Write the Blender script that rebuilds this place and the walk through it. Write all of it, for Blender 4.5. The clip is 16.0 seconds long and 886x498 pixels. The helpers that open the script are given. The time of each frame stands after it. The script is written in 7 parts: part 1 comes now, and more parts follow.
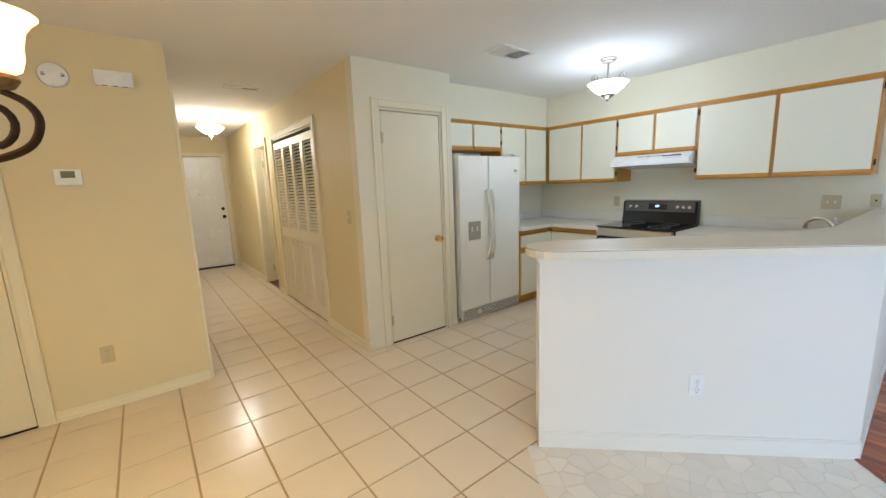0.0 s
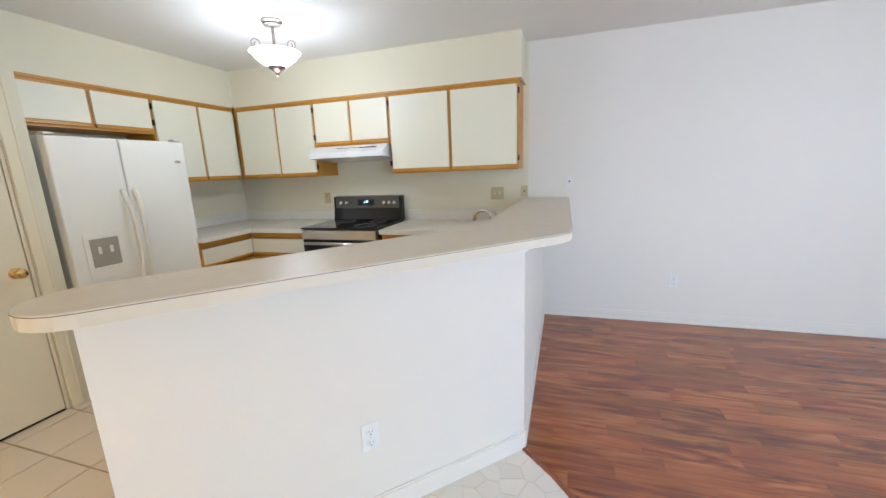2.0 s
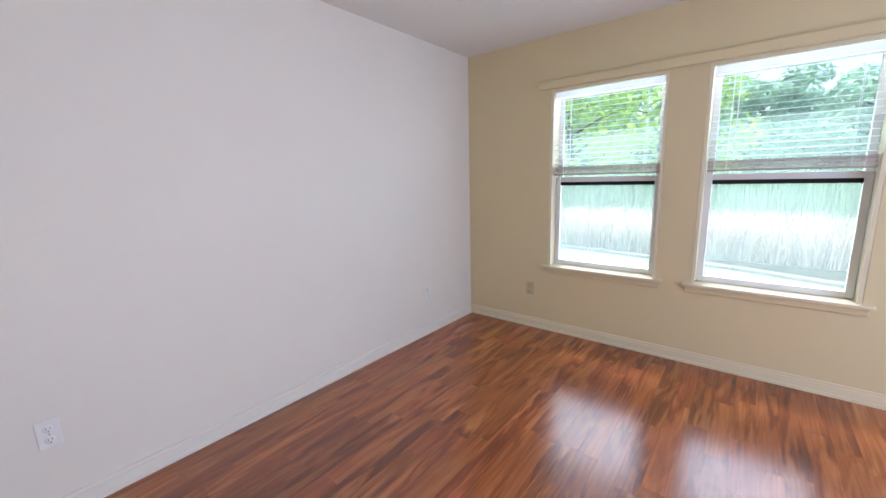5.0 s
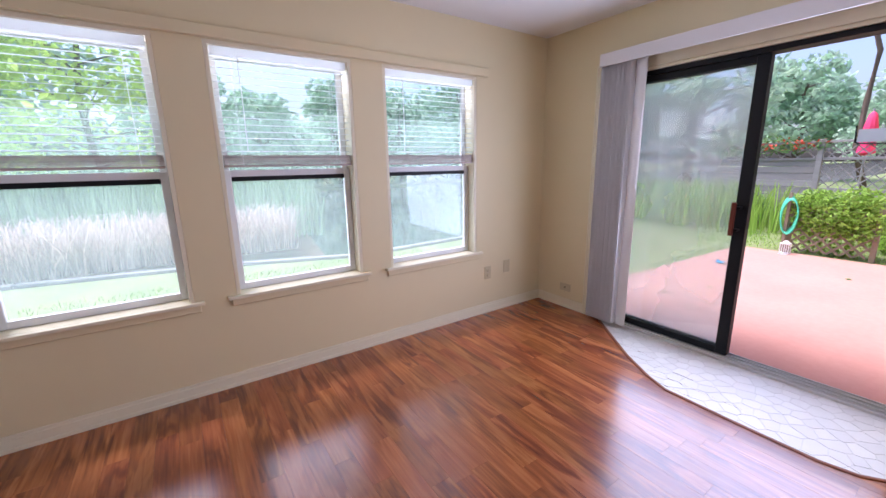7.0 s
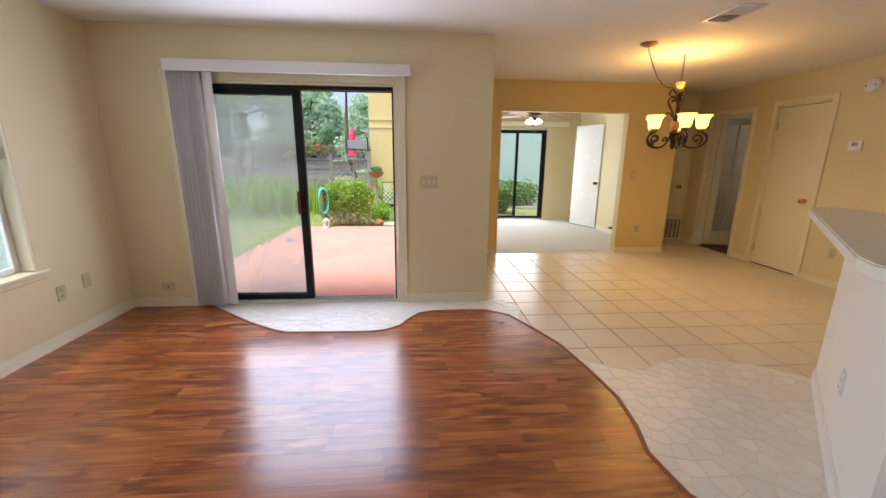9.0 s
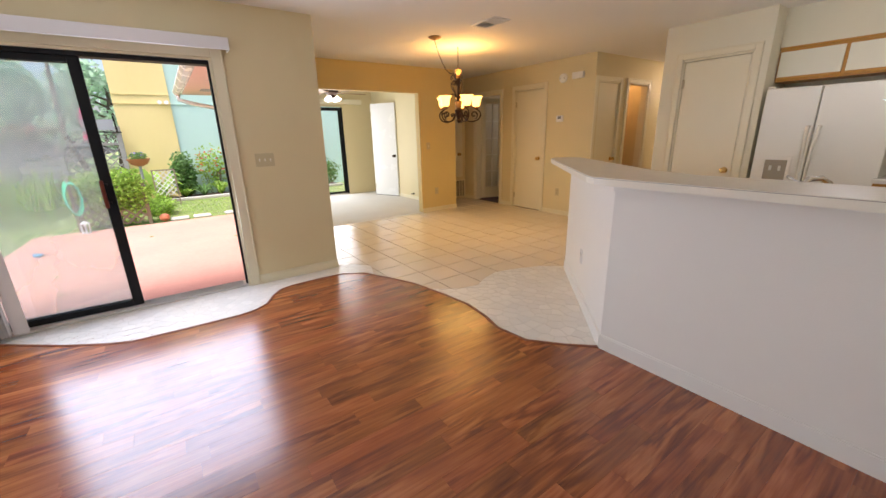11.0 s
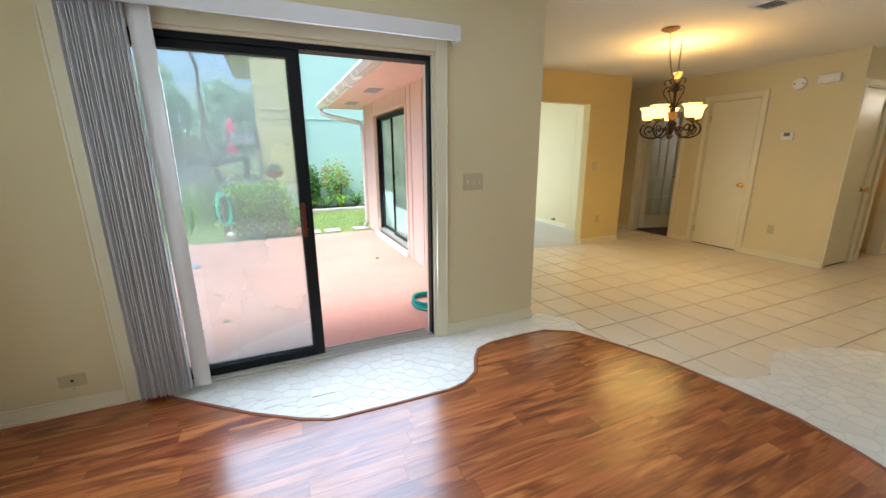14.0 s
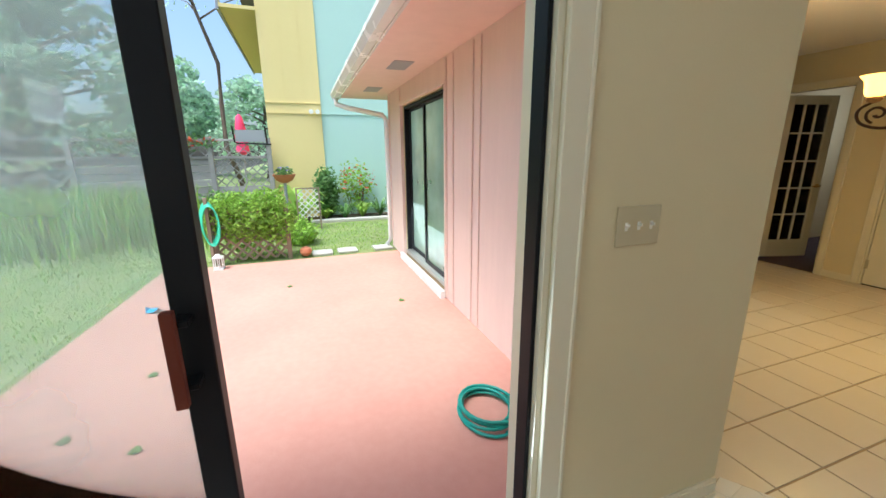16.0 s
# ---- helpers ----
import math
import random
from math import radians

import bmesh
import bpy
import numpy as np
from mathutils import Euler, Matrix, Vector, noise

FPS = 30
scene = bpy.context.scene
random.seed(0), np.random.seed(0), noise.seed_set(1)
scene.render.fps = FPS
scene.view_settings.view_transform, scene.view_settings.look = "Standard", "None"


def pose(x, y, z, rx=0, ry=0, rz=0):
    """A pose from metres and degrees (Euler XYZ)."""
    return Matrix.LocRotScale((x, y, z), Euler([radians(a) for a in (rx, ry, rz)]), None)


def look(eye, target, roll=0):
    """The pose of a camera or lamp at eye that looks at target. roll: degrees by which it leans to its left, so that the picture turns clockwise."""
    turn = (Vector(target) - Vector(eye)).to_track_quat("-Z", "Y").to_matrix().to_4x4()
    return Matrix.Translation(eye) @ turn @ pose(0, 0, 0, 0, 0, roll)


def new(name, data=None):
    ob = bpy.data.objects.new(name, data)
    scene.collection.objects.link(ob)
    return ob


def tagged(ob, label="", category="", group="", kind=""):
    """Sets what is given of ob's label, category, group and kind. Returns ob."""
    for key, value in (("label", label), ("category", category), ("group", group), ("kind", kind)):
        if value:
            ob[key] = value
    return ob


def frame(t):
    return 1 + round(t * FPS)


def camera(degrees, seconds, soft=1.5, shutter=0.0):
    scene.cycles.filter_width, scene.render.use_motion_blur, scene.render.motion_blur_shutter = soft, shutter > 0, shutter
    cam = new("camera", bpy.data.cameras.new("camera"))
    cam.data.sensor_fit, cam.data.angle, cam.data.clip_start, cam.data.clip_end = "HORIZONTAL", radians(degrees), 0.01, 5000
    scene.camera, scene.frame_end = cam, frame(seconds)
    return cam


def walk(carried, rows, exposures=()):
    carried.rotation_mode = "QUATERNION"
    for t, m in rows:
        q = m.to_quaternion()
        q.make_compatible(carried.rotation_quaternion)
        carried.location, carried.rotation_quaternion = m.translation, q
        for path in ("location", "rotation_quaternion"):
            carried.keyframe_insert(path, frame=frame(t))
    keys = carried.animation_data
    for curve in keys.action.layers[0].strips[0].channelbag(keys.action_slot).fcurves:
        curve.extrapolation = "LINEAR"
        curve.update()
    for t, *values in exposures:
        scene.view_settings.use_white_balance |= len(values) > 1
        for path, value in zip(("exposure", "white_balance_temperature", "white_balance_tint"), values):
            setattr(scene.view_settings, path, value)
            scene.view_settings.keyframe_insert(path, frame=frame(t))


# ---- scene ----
cam = camera(98.2, 16.0)
PATH = [
    (0, (-4.469, 3.947, 1.407), (-3.262, 5.506, 1.073), -2.1),
    (0.5, (-4.301, 3.851, 1.406), (-3.045, 5.363, 1.039), -1.8),
    (1, (-4.117, 3.859, 1.389), (-2.642, 5.151, 0.999), -2.0),
    (1.5, (-3.841, 3.925, 1.411), (-2.142, 4.901, 1.007), -2.2),
    (2, (-3.57, 3.885, 1.38), (-1.705, 4.484, 0.974), -2.3),
    (2.5, (-3.289, 3.843, 1.394), (-1.338, 3.99, 0.981), -1.8),
    (3, (-2.975, 3.692, 1.42), (-1.037, 3.442, 0.992), -2.2),
    (3.2, (-2.875, 3.63, 1.437), (-0.966, 3.228, 0.995), -2.2),
    (5.3, (-1.986, 2.896, 1.336), (-1.037, 1.171, 0.98), -1.4),
    (5.5, (-1.898, 2.778, 1.333), (-1.188, 0.942, 0.978), -1.2),
    (6, (-1.8, 2.598, 1.326), (-1.699, 0.635, 0.956), -0.7),
    (6.2, (-1.769, 2.536, 1.345), (-1.929, 0.579, 0.961), -1.0),
    (6.5, (-1.706, 2.487, 1.34), (-2.258, 0.607, 0.937), -1.1),
    (7, (-1.638, 2.536, 1.335), (-2.731, 0.918, 0.903), -1.0),
    (7.5, (-1.499, 2.602, 1.377), (-2.995, 1.359, 0.911), -0.3),
    (8, (-1.349, 2.56, 1.385), (-3.13, 1.77, 0.933), -0.0),
    (8.5, (-1.175, 2.549, 1.386), (-3.097, 2.224, 0.939), 0.1),
    (9, (-0.951, 2.611, 1.37), (-2.891, 2.755, 0.908), 0.5),
    (9.5, (-0.799, 2.581, 1.362), (-2.631, 3.238, 0.902), 0.8),
    (9.6, (-0.799, 2.574, 1.361), (-2.592, 3.332, 0.902), 0.9),
    (9.7, (-0.78, 2.522, 1.353), (-2.523, 3.388, 0.892), 0.6),
    (11.8, (-0.628, 1.743, 1.339), (-2.187, 2.846, 0.746), -1.8),
    (12, (-0.675, 1.666, 1.342), (-2.3, 2.673, 0.754), -2.0),
    (12.5, (-0.923, 1.546, 1.328), (-2.663, 2.361, 0.772), -1.7),
    (13, (-1.267, 1.492, 1.356), (-3.059, 2.205, 0.825), -0.8),
    (13.5, (-1.669, 1.401, 1.364), (-3.456, 2.143, 0.859), -0.3),
    (14, (-2.035, 1.413, 1.358), (-3.811, 2.195, 0.871), -0.4),
    (14.5, (-2.447, 1.493, 1.377), (-4.199, 2.316, 0.872), -0.3),
    (15, (-2.866, 1.578, 1.379), (-4.618, 2.399, 0.873), -0.4),
    (15.2, (-3.019, 1.635, 1.342), (-4.782, 2.441, 0.847), -0.3),
    (15.5, (-3.268, 1.749, 1.356), (-5.051, 2.498, 0.844), -0.4),
    (15.6, (-3.334, 1.759, 1.355), (-5.122, 2.496, 0.844), -0.4),
    (16, (-3.668, 1.841, 1.361), (-5.493, 2.499, 0.877), -0.4),
]
EXPOSURES = [(0, 1.6, 5150, 6), (1.5, 1.75, 5300, 9), (3.2, 1.65, 5500, 10), (5.3, 1.33, 5600, 20), (7, 1.04, 5650, 30), (9, 1.0, 6200, 19), (9.7, 1.15, 6300, 21), (12.5, 1.2, 6100, 14), (14.5, 1.15, 5450, 3), (16, 0.95, 5650, 3)]
walk(cam, [(t, look(eye, target, roll)) for t, eye, target, roll in PATH], EXPOSURES)

# ---- world, sun, lamps ----
world = bpy.data.worlds.new("world")
scene.world = world
world.use_nodes = True
wn = world.node_tree.nodes
sky = wn.new("ShaderNodeTexSky")
sky.sky_type, sky.sun_disc = "NISHITA", False
SUN_EL, SUN_ROT = 66, 152
sky.sun_elevation, sky.sun_rotation = radians(SUN_EL), radians(SUN_ROT)
sky.air_density, sky.dust_density = 1.0, 4.5
world.node_tree.links.new(sky.outputs[0], wn["Background"].inputs[0])
wn["Background"].inputs[1].default_value = 0.15
sun = new("sun", bpy.data.lights.new("sun", "SUN"))
sun.data.energy, sun.data.angle, sun.data.color = 2.0, radians(20), (1, 0.96, 0.9)
a, e = radians(SUN_ROT), radians(SUN_EL)
sun.matrix_world = look((0, 0, 0), (-math.sin(a) * math.cos(e), -math.cos(a) * math.cos(e), -math.sin(e)))


def area(name, loc, target, w, h, power, color=(1, 1, 1)):
    l = new(name, bpy.data.lights.new(name, "AREA"))
    l.data.shape, l.data.size, l.data.size_y, l.data.energy, l.data.color = "RECTANGLE", w, h, power, color
    l.matrix_world = look(loc, target)
    return l


def bulb(name, loc, power, color, r=0.04):
    l = new(name, bpy.data.lights.new(name, "POINT"))
    l.data.energy, l.data.color, l.data.shadow_soft_size = power, color, r
    l.location = loc
    return l


WARM = (1.0, 0.62, 0.22)
COOL = (0.86, 0.92, 1.0)
area("window_light", (-2.25, -0.17, 1.3), (-2.25, 2, 1.1), 3.2, 1.4, 18, (0.98, 0.99, 1.0))
area("door_light", (-4.455, 1.70, 1.2), (-2, 1.8, 1.1), 1.46, 1.5, 21, (0.76, 0.85, 1.0))
area("sunroom_light", (-9.45, 4.9, 1.05), (-6, 4.9, 0.4), 1.1, 1.9, 16, (0.95, 1.0, 0.98))
area("sunroom_south_light", (-8.1, 3.34, 1.0), (-8.1, 6, 0.4), 1.6, 1.9, 11, (0.95, 1.0, 0.98))

# ---- mesh helpers ----


def mesh(bm, mat):
    me = bpy.data.meshes.new("m")
    bmesh.ops.recalc_face_normals(bm, faces=bm.faces[:])
    bm.to_mesh(me)
    bm.free()
    for m in mat if isinstance(mat, (list, tuple)) else [mat]:
        me.materials.append(m)
    return me


def smooth(bm, deg=35):
    lim = radians(deg)
    for f in bm.faces:
        f.smooth = True
    for ed in bm.edges:
        ed.smooth = len(ed.link_faces) == 2 and ed.calc_face_angle(0) < lim
    return bm


def part(name, bm, mat, parent=None, label="", category="", group="", kind="", sm=False):
    if sm:
        smooth(bm)
    ob = new(name, mesh(bm, mat))
    ob.parent = parent
    return tagged(ob, label, category, group, kind)


def thing(name, label, category, at=(0, 0, 0), rz=0, group=""):
    ob = new(name)
    ob.empty_display_size = 0.05
    ob.matrix_basis = pose(*at, 0, 0, rz)
    return tagged(ob, label, category, group)


def box(bm, x0, x1, y0, y1, z0, z1, bev=0.0, seg=1):
    x0, x1, y0, y1, z0, z1 = min(x0, x1), max(x0, x1), min(y0, y1), max(y0, y1), min(z0, z1), max(z0, z1)
    v = [bm.verts.new(p) for p in ((x0, y0, z0), (x1, y0, z0), (x1, y1, z0), (x0, y1, z0), (x0, y0, z1), (x1, y0, z1), (x1, y1, z1), (x0, y1, z1))]
    fs = [bm.faces.new([v[i] for i in q]) for q in ((3, 2, 1, 0), (4, 5, 6, 7), (0, 1, 5, 4), (1, 2, 6, 5), (2, 3, 7, 6), (3, 0, 4, 7))]
    if bev:
        es = list({ed for f in fs for ed in f.edges})
        bmesh.ops.bevel(bm, geom=es, offset=bev, segments=seg, profile=0.6, affect="EDGES")
    return bm


def B(*a, **k):
    return box(bmesh.new(), *a, **k)


def prism(bm, poly, z0, z1, bev=0.0):
    lo = [bm.verts.new((x, y, z0)) for x, y in poly]
    hi = [bm.verts.new((x, y, z1)) for x, y in poly]
    n = len(poly)
    fs = [bm.faces.new(hi), bm.faces.new(lo[::-1])]
    for i in range(n):
        fs.append(bm.faces.new((lo[i], lo[(i + 1) % n], hi[(i + 1) % n], hi[i])))
    if bev:
        bmesh.ops.bevel(bm, geom=list(fs[0].edges), offset=bev, segments=2, profile=0.6, affect="EDGES")
    return bm


def lathe(bm, prof, seg=24, at=(0, 0, 0), axis="z", thick=False):
    rings = []
    for r, h in prof:
        ring = []
        for i in range(seg):
            c, s = math.cos(2 * math.pi * i / seg), math.sin(2 * math.pi * i / seg)
            p = {"z": (r * c, r * s, h), "x": (h, r * c, r * s), "y": (r * s, h, r * c)}[axis]
            ring.append(bm.verts.new((at[0] + p[0], at[1] + p[1], at[2] + p[2])))
        rings.append(ring)
    for a, b in zip(rings, rings[1:]):
        for i in range(seg):
            bm.faces.new((a[i], a[(i + 1) % seg], b[(i + 1) % seg], b[i]))
    if prof[0][0] > 1e-5:
        bm.faces.new(rings[0][::-1])
    if prof[-1][0] > 1e-5:
        bm.faces.new(rings[-1])
    bmesh.ops.remove_doubles(bm, verts=[v for g in (rings[0], rings[-1]) for v in g], dist=1e-6)
    return bm


def tube(bm, pts, r, seg=8, closed=False, fine=1):
    pts = [Vector(p) for p in pts]
    if fine > 1:
        q, rr2, m = [], [], len(pts)
        for i in range(m - 1):
            a, b, c, d = pts[max(i - 1, 0)], pts[i], pts[i + 1], pts[min(i + 2, m - 1)]
            for k in range(fine):
                t = k / fine
                q.append(0.5 * (2 * b + (c - a) * t + (2 * a - 5 * b + 4 * c - d) * t * t + (3 * b - a - 3 * c + d) * t ** 3))
                rr2.append(r[i] + (r[i + 1] - r[i]) * t if isinstance(r, (list, tuple)) else r)
        q.append(pts[-1])
        rr2.append(r[-1] if isinstance(r, (list, tuple)) else r)
        pts, r = q, rr2
    n = len(pts)
    rings = []
    up = Vector((0.03, 0.02, 1))
    for i, p in enumerate(pts):
        a = pts[(i - 1) % n] if closed or i else p
        b = pts[(i + 1) % n] if closed or i < n - 1 else p
        d = (b - a).normalized()
        s = d.cross(up)
        if s.length < 0.05:
            s = d.cross(Vector((1, 0, 0)))
        s.normalize()
        if rings and s.dot(last) < 0:
            s = -s
        last = s
        t = s.cross(d)
        rr = r[i] if isinstance(r, (list, tuple)) else r
        rings.append([bm.verts.new(p + rr * (math.cos(2 * math.pi * k / seg) * s + math.sin(2 * math.pi * k / seg) * t)) for k in range(seg)])
    m = n if closed else n - 1
    for i in range(m):
        a, b = rings[i], rings[(i + 1) % n]
        for k in range(seg):
            bm.faces.new((a[k], a[(k + 1) % seg], b[(k + 1) % seg], b[k]))
    if not closed:
        bm.faces.new(rings[0][::-1])
        bm.faces.new(rings[-1])
    return bm


def wall(name, axis, t0, t1, a, b, z0, z1, holes=(), mat=None, label=""):
    """A wall of thickness t0..t1 that runs from a to b along axis, with rectangular holes (a, b, z0, z1)."""
    us = sorted({a, b, *[v for h in holes for v in h[:2] if a < v < b]})
    zs = sorted({z0, z1, *[v for h in holes for v in h[2:] if z0 < v < z1]})
    solid = {}
    for i, (u0, u1) in enumerate(zip(us, us[1:])):
        for j, (w0, w1) in enumerate(zip(zs, zs[1:])):
            um, wm = (u0 + u1) / 2, (w0 + w1) / 2
            solid[i, j] = not any(h[0] < um < h[1] and h[2] < wm < h[3] for h in holes)
    bm = bmesh.new()

    def P(u, t, z):
        return bm.verts.new((u, t, z) if axis == "x" else (t, u, z))

    for (i, j), s in solid.items():
        if not s:
            continue
        u0, u1, w0, w1 = us[i], us[i + 1], zs[j], zs[j + 1]
        for t in (t0, t1):
            bm.faces.new((P(u0, t, w0), P(u1, t, w0), P(u1, t, w1), P(u0, t, w1)))
        if not solid.get((i - 1, j)):
            bm.faces.new((P(u0, t0, w0), P(u0, t1, w0), P(u0, t1, w1), P(u0, t0, w1)))
        if not solid.get((i + 1, j)):
            bm.faces.new((P(u1, t0, w0), P(u1, t1, w0), P(u1, t1, w1), P(u1, t0, w1)))
        if not solid.get((i, j - 1)):
            bm.faces.new((P(u0, t0, w0), P(u1, t0, w0), P(u1, t1, w0), P(u0, t1, w0)))
        if not solid.get((i, j + 1)):
            bm.faces.new((P(u0, t0, w1), P(u1, t0, w1), P(u1, t1, w1), P(u0, t1, w1)))
    bmesh.ops.remove_doubles(bm, verts=bm.verts[:], dist=1e-5)
    return part(name, bm, mat or M["wall"], kind="structure", label=label)


# ---- materials ----
M = {}


def mat(name, color, rough=0.5, metal=0.0, var=0.0, scale=5.0, bump=0.0, bscale=200.0, spec=0.5, coat=0.0, emit=None, estr=0.0, rand=0.0, fine=0.0, tint=None, stretch=(1, 1, 1), island=0.0):
    """A paint, plastic, metal or cloth: two scales of colour variation and a fine relief."""
    m = bpy.data.materials.new(name)
    m.use_nodes = True
    n, L = m.node_tree.nodes, m.node_tree.links
    p = n["Principled BSDF"]
    p.inputs["Roughness"].default_value, p.inputs["Metallic"].default_value = rough, metal
    p.inputs["Specular IOR Level"].default_value, p.inputs["Coat Weight"].default_value = spec, coat
    col = (*color, 1)
    p.inputs["Base Color"].default_value = col
    tc = n.new("ShaderNodeTexCoord")
    mp = n.new("ShaderNodeMapping")
    mp.inputs["Scale"].default_value = stretch
    if rand:
        ri, rm, ra = n.new("ShaderNodeObjectInfo"), n.new("ShaderNodeMath"), n.new("ShaderNodeVectorMath")
        rm.operation, rm.inputs[1].default_value = "MULTIPLY", 53.0
        L.new(ri.outputs["Random"], rm.inputs[0]), L.new(tc.outputs["Object"], ra.inputs[0]), L.new(rm.outputs[0], ra.inputs[1])
        L.new(ra.outputs[0], mp.inputs[0])
    else:
        L.new(tc.outputs["Object"], mp.inputs[0])
    out = None
    if var or fine:
        mix = n.new("ShaderNodeMix")
        mix.data_type, mix.blend_type = "RGBA", "MIX"
        t = tint or [c * 0.72 for c in color]
        mix.inputs["A"].default_value, mix.inputs["B"].default_value = col, (*t, 1)
        a = n.new("ShaderNodeTexNoise")
        a.inputs["Scale"].default_value, a.inputs["Detail"].default_value = scale, 4
        b = n.new("ShaderNodeTexNoise")
        b.inputs["Scale"].default_value, b.inputs["Detail"].default_value = scale * 14, 3
        L.new(mp.outputs[0], a.inputs[0]), L.new(mp.outputs[0], b.inputs[0])
        r1, r2 = n.new("ShaderNodeMapRange"), n.new("ShaderNodeMapRange")
        r1.inputs[1].default_value, r1.inputs[2].default_value, r1.inputs[4].default_value = 0.35, 0.7, var
        r2.inputs[1].default_value, r2.inputs[2].default_value, r2.inputs[4].default_value = 0.35, 0.7, fine
        L.new(a.outputs[0], r1.inputs[0]), L.new(b.outputs[0], r2.inputs[0])
        ad = n.new("ShaderNodeMath")
        L.new(r1.outputs[0], ad.inputs[0]), L.new(r2.outputs[0], ad.inputs[1])
        L.new(ad.outputs[0], mix.inputs["Factor"])
        out = mix.outputs["Result"]
        rr = n.new("ShaderNodeMapRange")
        rr.inputs[3].default_value, rr.inputs[4].default_value = max(rough - 0.06, 0), min(rough + 0.08, 1)
        L.new(a.outputs[0], rr.inputs[0]), L.new(rr.outputs[0], p.inputs["Roughness"])
    if rand or island:
        hsv = n.new("ShaderNodeHueSaturation")
        src = n.new("ShaderNodeObjectInfo").outputs["Random"] if rand else n.new("ShaderNodeNewGeometry").outputs["Random Per Island"]
        q = rand or island
        r = n.new("ShaderNodeMapRange")
        r.inputs[3].default_value, r.inputs[4].default_value = 1 - q, 1 + q
        L.new(src, r.inputs[0]), L.new(r.outputs[0], hsv.inputs["Value"])
        if out:
            L.new(out, hsv.inputs["Color"])
        else:
            hsv.inputs["Color"].default_value = col
        out = hsv.outputs[0]
    if out:
        L.new(out, p.inputs["Base Color"])
    if bump:
        c = n.new("ShaderNodeTexNoise")
        c.inputs["Scale"].default_value, c.inputs["Detail"].default_value = bscale, 3
        L.new(mp.outputs[0], c.inputs[0])
        bp = n.new("ShaderNodeBump")
        bp.inputs["Strength"].default_value, bp.inputs["Distance"].default_value = bump, 0.002
        L.new(c.outputs[0], bp.inputs["Height"]), L.new(bp.outputs[0], p.inputs["Normal"])
    if emit:
        p.inputs["Emission Color"].default_value, p.inputs["Emission Strength"].default_value = (*emit, 1), estr
    M[name] = m
    return m


def glass(name, tintc=(1, 1, 1), haze=0.0, hazec=(0.75, 0.85, 0.85), ior=1.45):
    m = bpy.data.materials.new(name)
    m.use_nodes = True
    n, L = m.node_tree.nodes, m.node_tree.links
    n.remove(n["Principled BSDF"])
    tr, gl, mx, fr = n.new("ShaderNodeBsdfTransparent"), n.new("ShaderNodeBsdfGlossy"), n.new("ShaderNodeMixShader"), n.new("ShaderNodeFresnel")
    tr.inputs[0].default_value = (*tintc, 1)
    gl.inputs["Roughness"].default_value = 0.01
    fr.inputs[0].default_value = ior
    L.new(fr.outputs[0], mx.inputs[0]), L.new(tr.outputs[0], mx.inputs[1]), L.new(gl.outputs[0], mx.inputs[2])
    last = mx.outputs[0]
    if haze:
        df, m2, nz, r = n.new("ShaderNodeBsdfTranslucent"), n.new("ShaderNodeMixShader"), n.new("ShaderNodeTexNoise"), n.new("ShaderNodeMapRange")
        tc = n.new("ShaderNodeTexCoord")
        df.inputs[0].default_value = (*hazec, 1)
        nz.inputs["Scale"].default_value, nz.inputs["Detail"].default_value = 1.6, 5
        L.new(tc.outputs["Object"], nz.inputs[0])
        r.inputs[1].default_value, r.inputs[2].default_value = 0.3, 0.7
        r.inputs[3].default_value, r.inputs[4].default_value = haze * 0.6, haze * 1.3
        L.new(nz.outputs[0], r.inputs[0]), L.new(r.outputs[0], m2.inputs[0]), L.new(last, m2.inputs[1]), L.new(df.outputs[0], m2.inputs[2])
        last = m2.outputs[0]
    L.new(last, n["Material Output"].inputs[0])
    M[name] = m
    return m


def translucent(name, color, amount):
    m = mat(name, color, 0.5)
    n, L = m.node_tree.nodes, m.node_tree.links
    t, x = n.new("ShaderNodeBsdfTranslucent"), n.new("ShaderNodeMixShader")
    t.inputs[0].default_value, x.inputs[0].default_value = (*color, 1), amount
    L.new(n["Principled BSDF"].outputs[0], x.inputs[1]), L.new(t.outputs[0], x.inputs[2]), L.new(x.outputs[0], n["Material Output"].inputs[0])


def leafy(name, color, rough, island, amount=0.45):
    """A leaf that lets some light through."""
    m = mat(name, color, rough, island=island)
    n, L = m.node_tree.nodes, m.node_tree.links
    t, x = n.new("ShaderNodeBsdfTranslucent"), n.new("ShaderNodeMixShader")
    src = n["Principled BSDF"].inputs["Base Color"].links[0].from_socket
    x.inputs[0].default_value = amount
    L.new(src, t.inputs[0])
    L.new(n["Principled BSDF"].outputs[0], x.inputs[1]), L.new(t.outputs[0], x.inputs[2]), L.new(x.outputs[0], n["Material Output"].inputs[0])


WALLC = (0.72, 0.62, 0.375)
mat("wall", WALLC, 0.55, var=0.05, scale=0.8, fine=0.03, bump=0.25, bscale=160, spec=0.35)
mat("kitchen_cream", (0.76, 0.71, 0.54), 0.55, var=0.05, scale=0.8, fine=0.03, bump=0.25, bscale=160, spec=0.35)
# wall colour with the chandelier's amber light put into it
mat("wall_amber_lit", (0.70, 0.55, 0.24), 0.55, var=0.05, scale=0.8, fine=0.03, bump=0.25, bscale=160, spec=0.35)
mat("wall_white", (0.78, 0.75, 0.685), 0.55, var=0.05, scale=0.8, fine=0.03, bump=0.25, bscale=160, spec=0.35)
mat("trim", (0.78, 0.71, 0.51), 0.35, var=0.06, scale=3, bump=0.05)
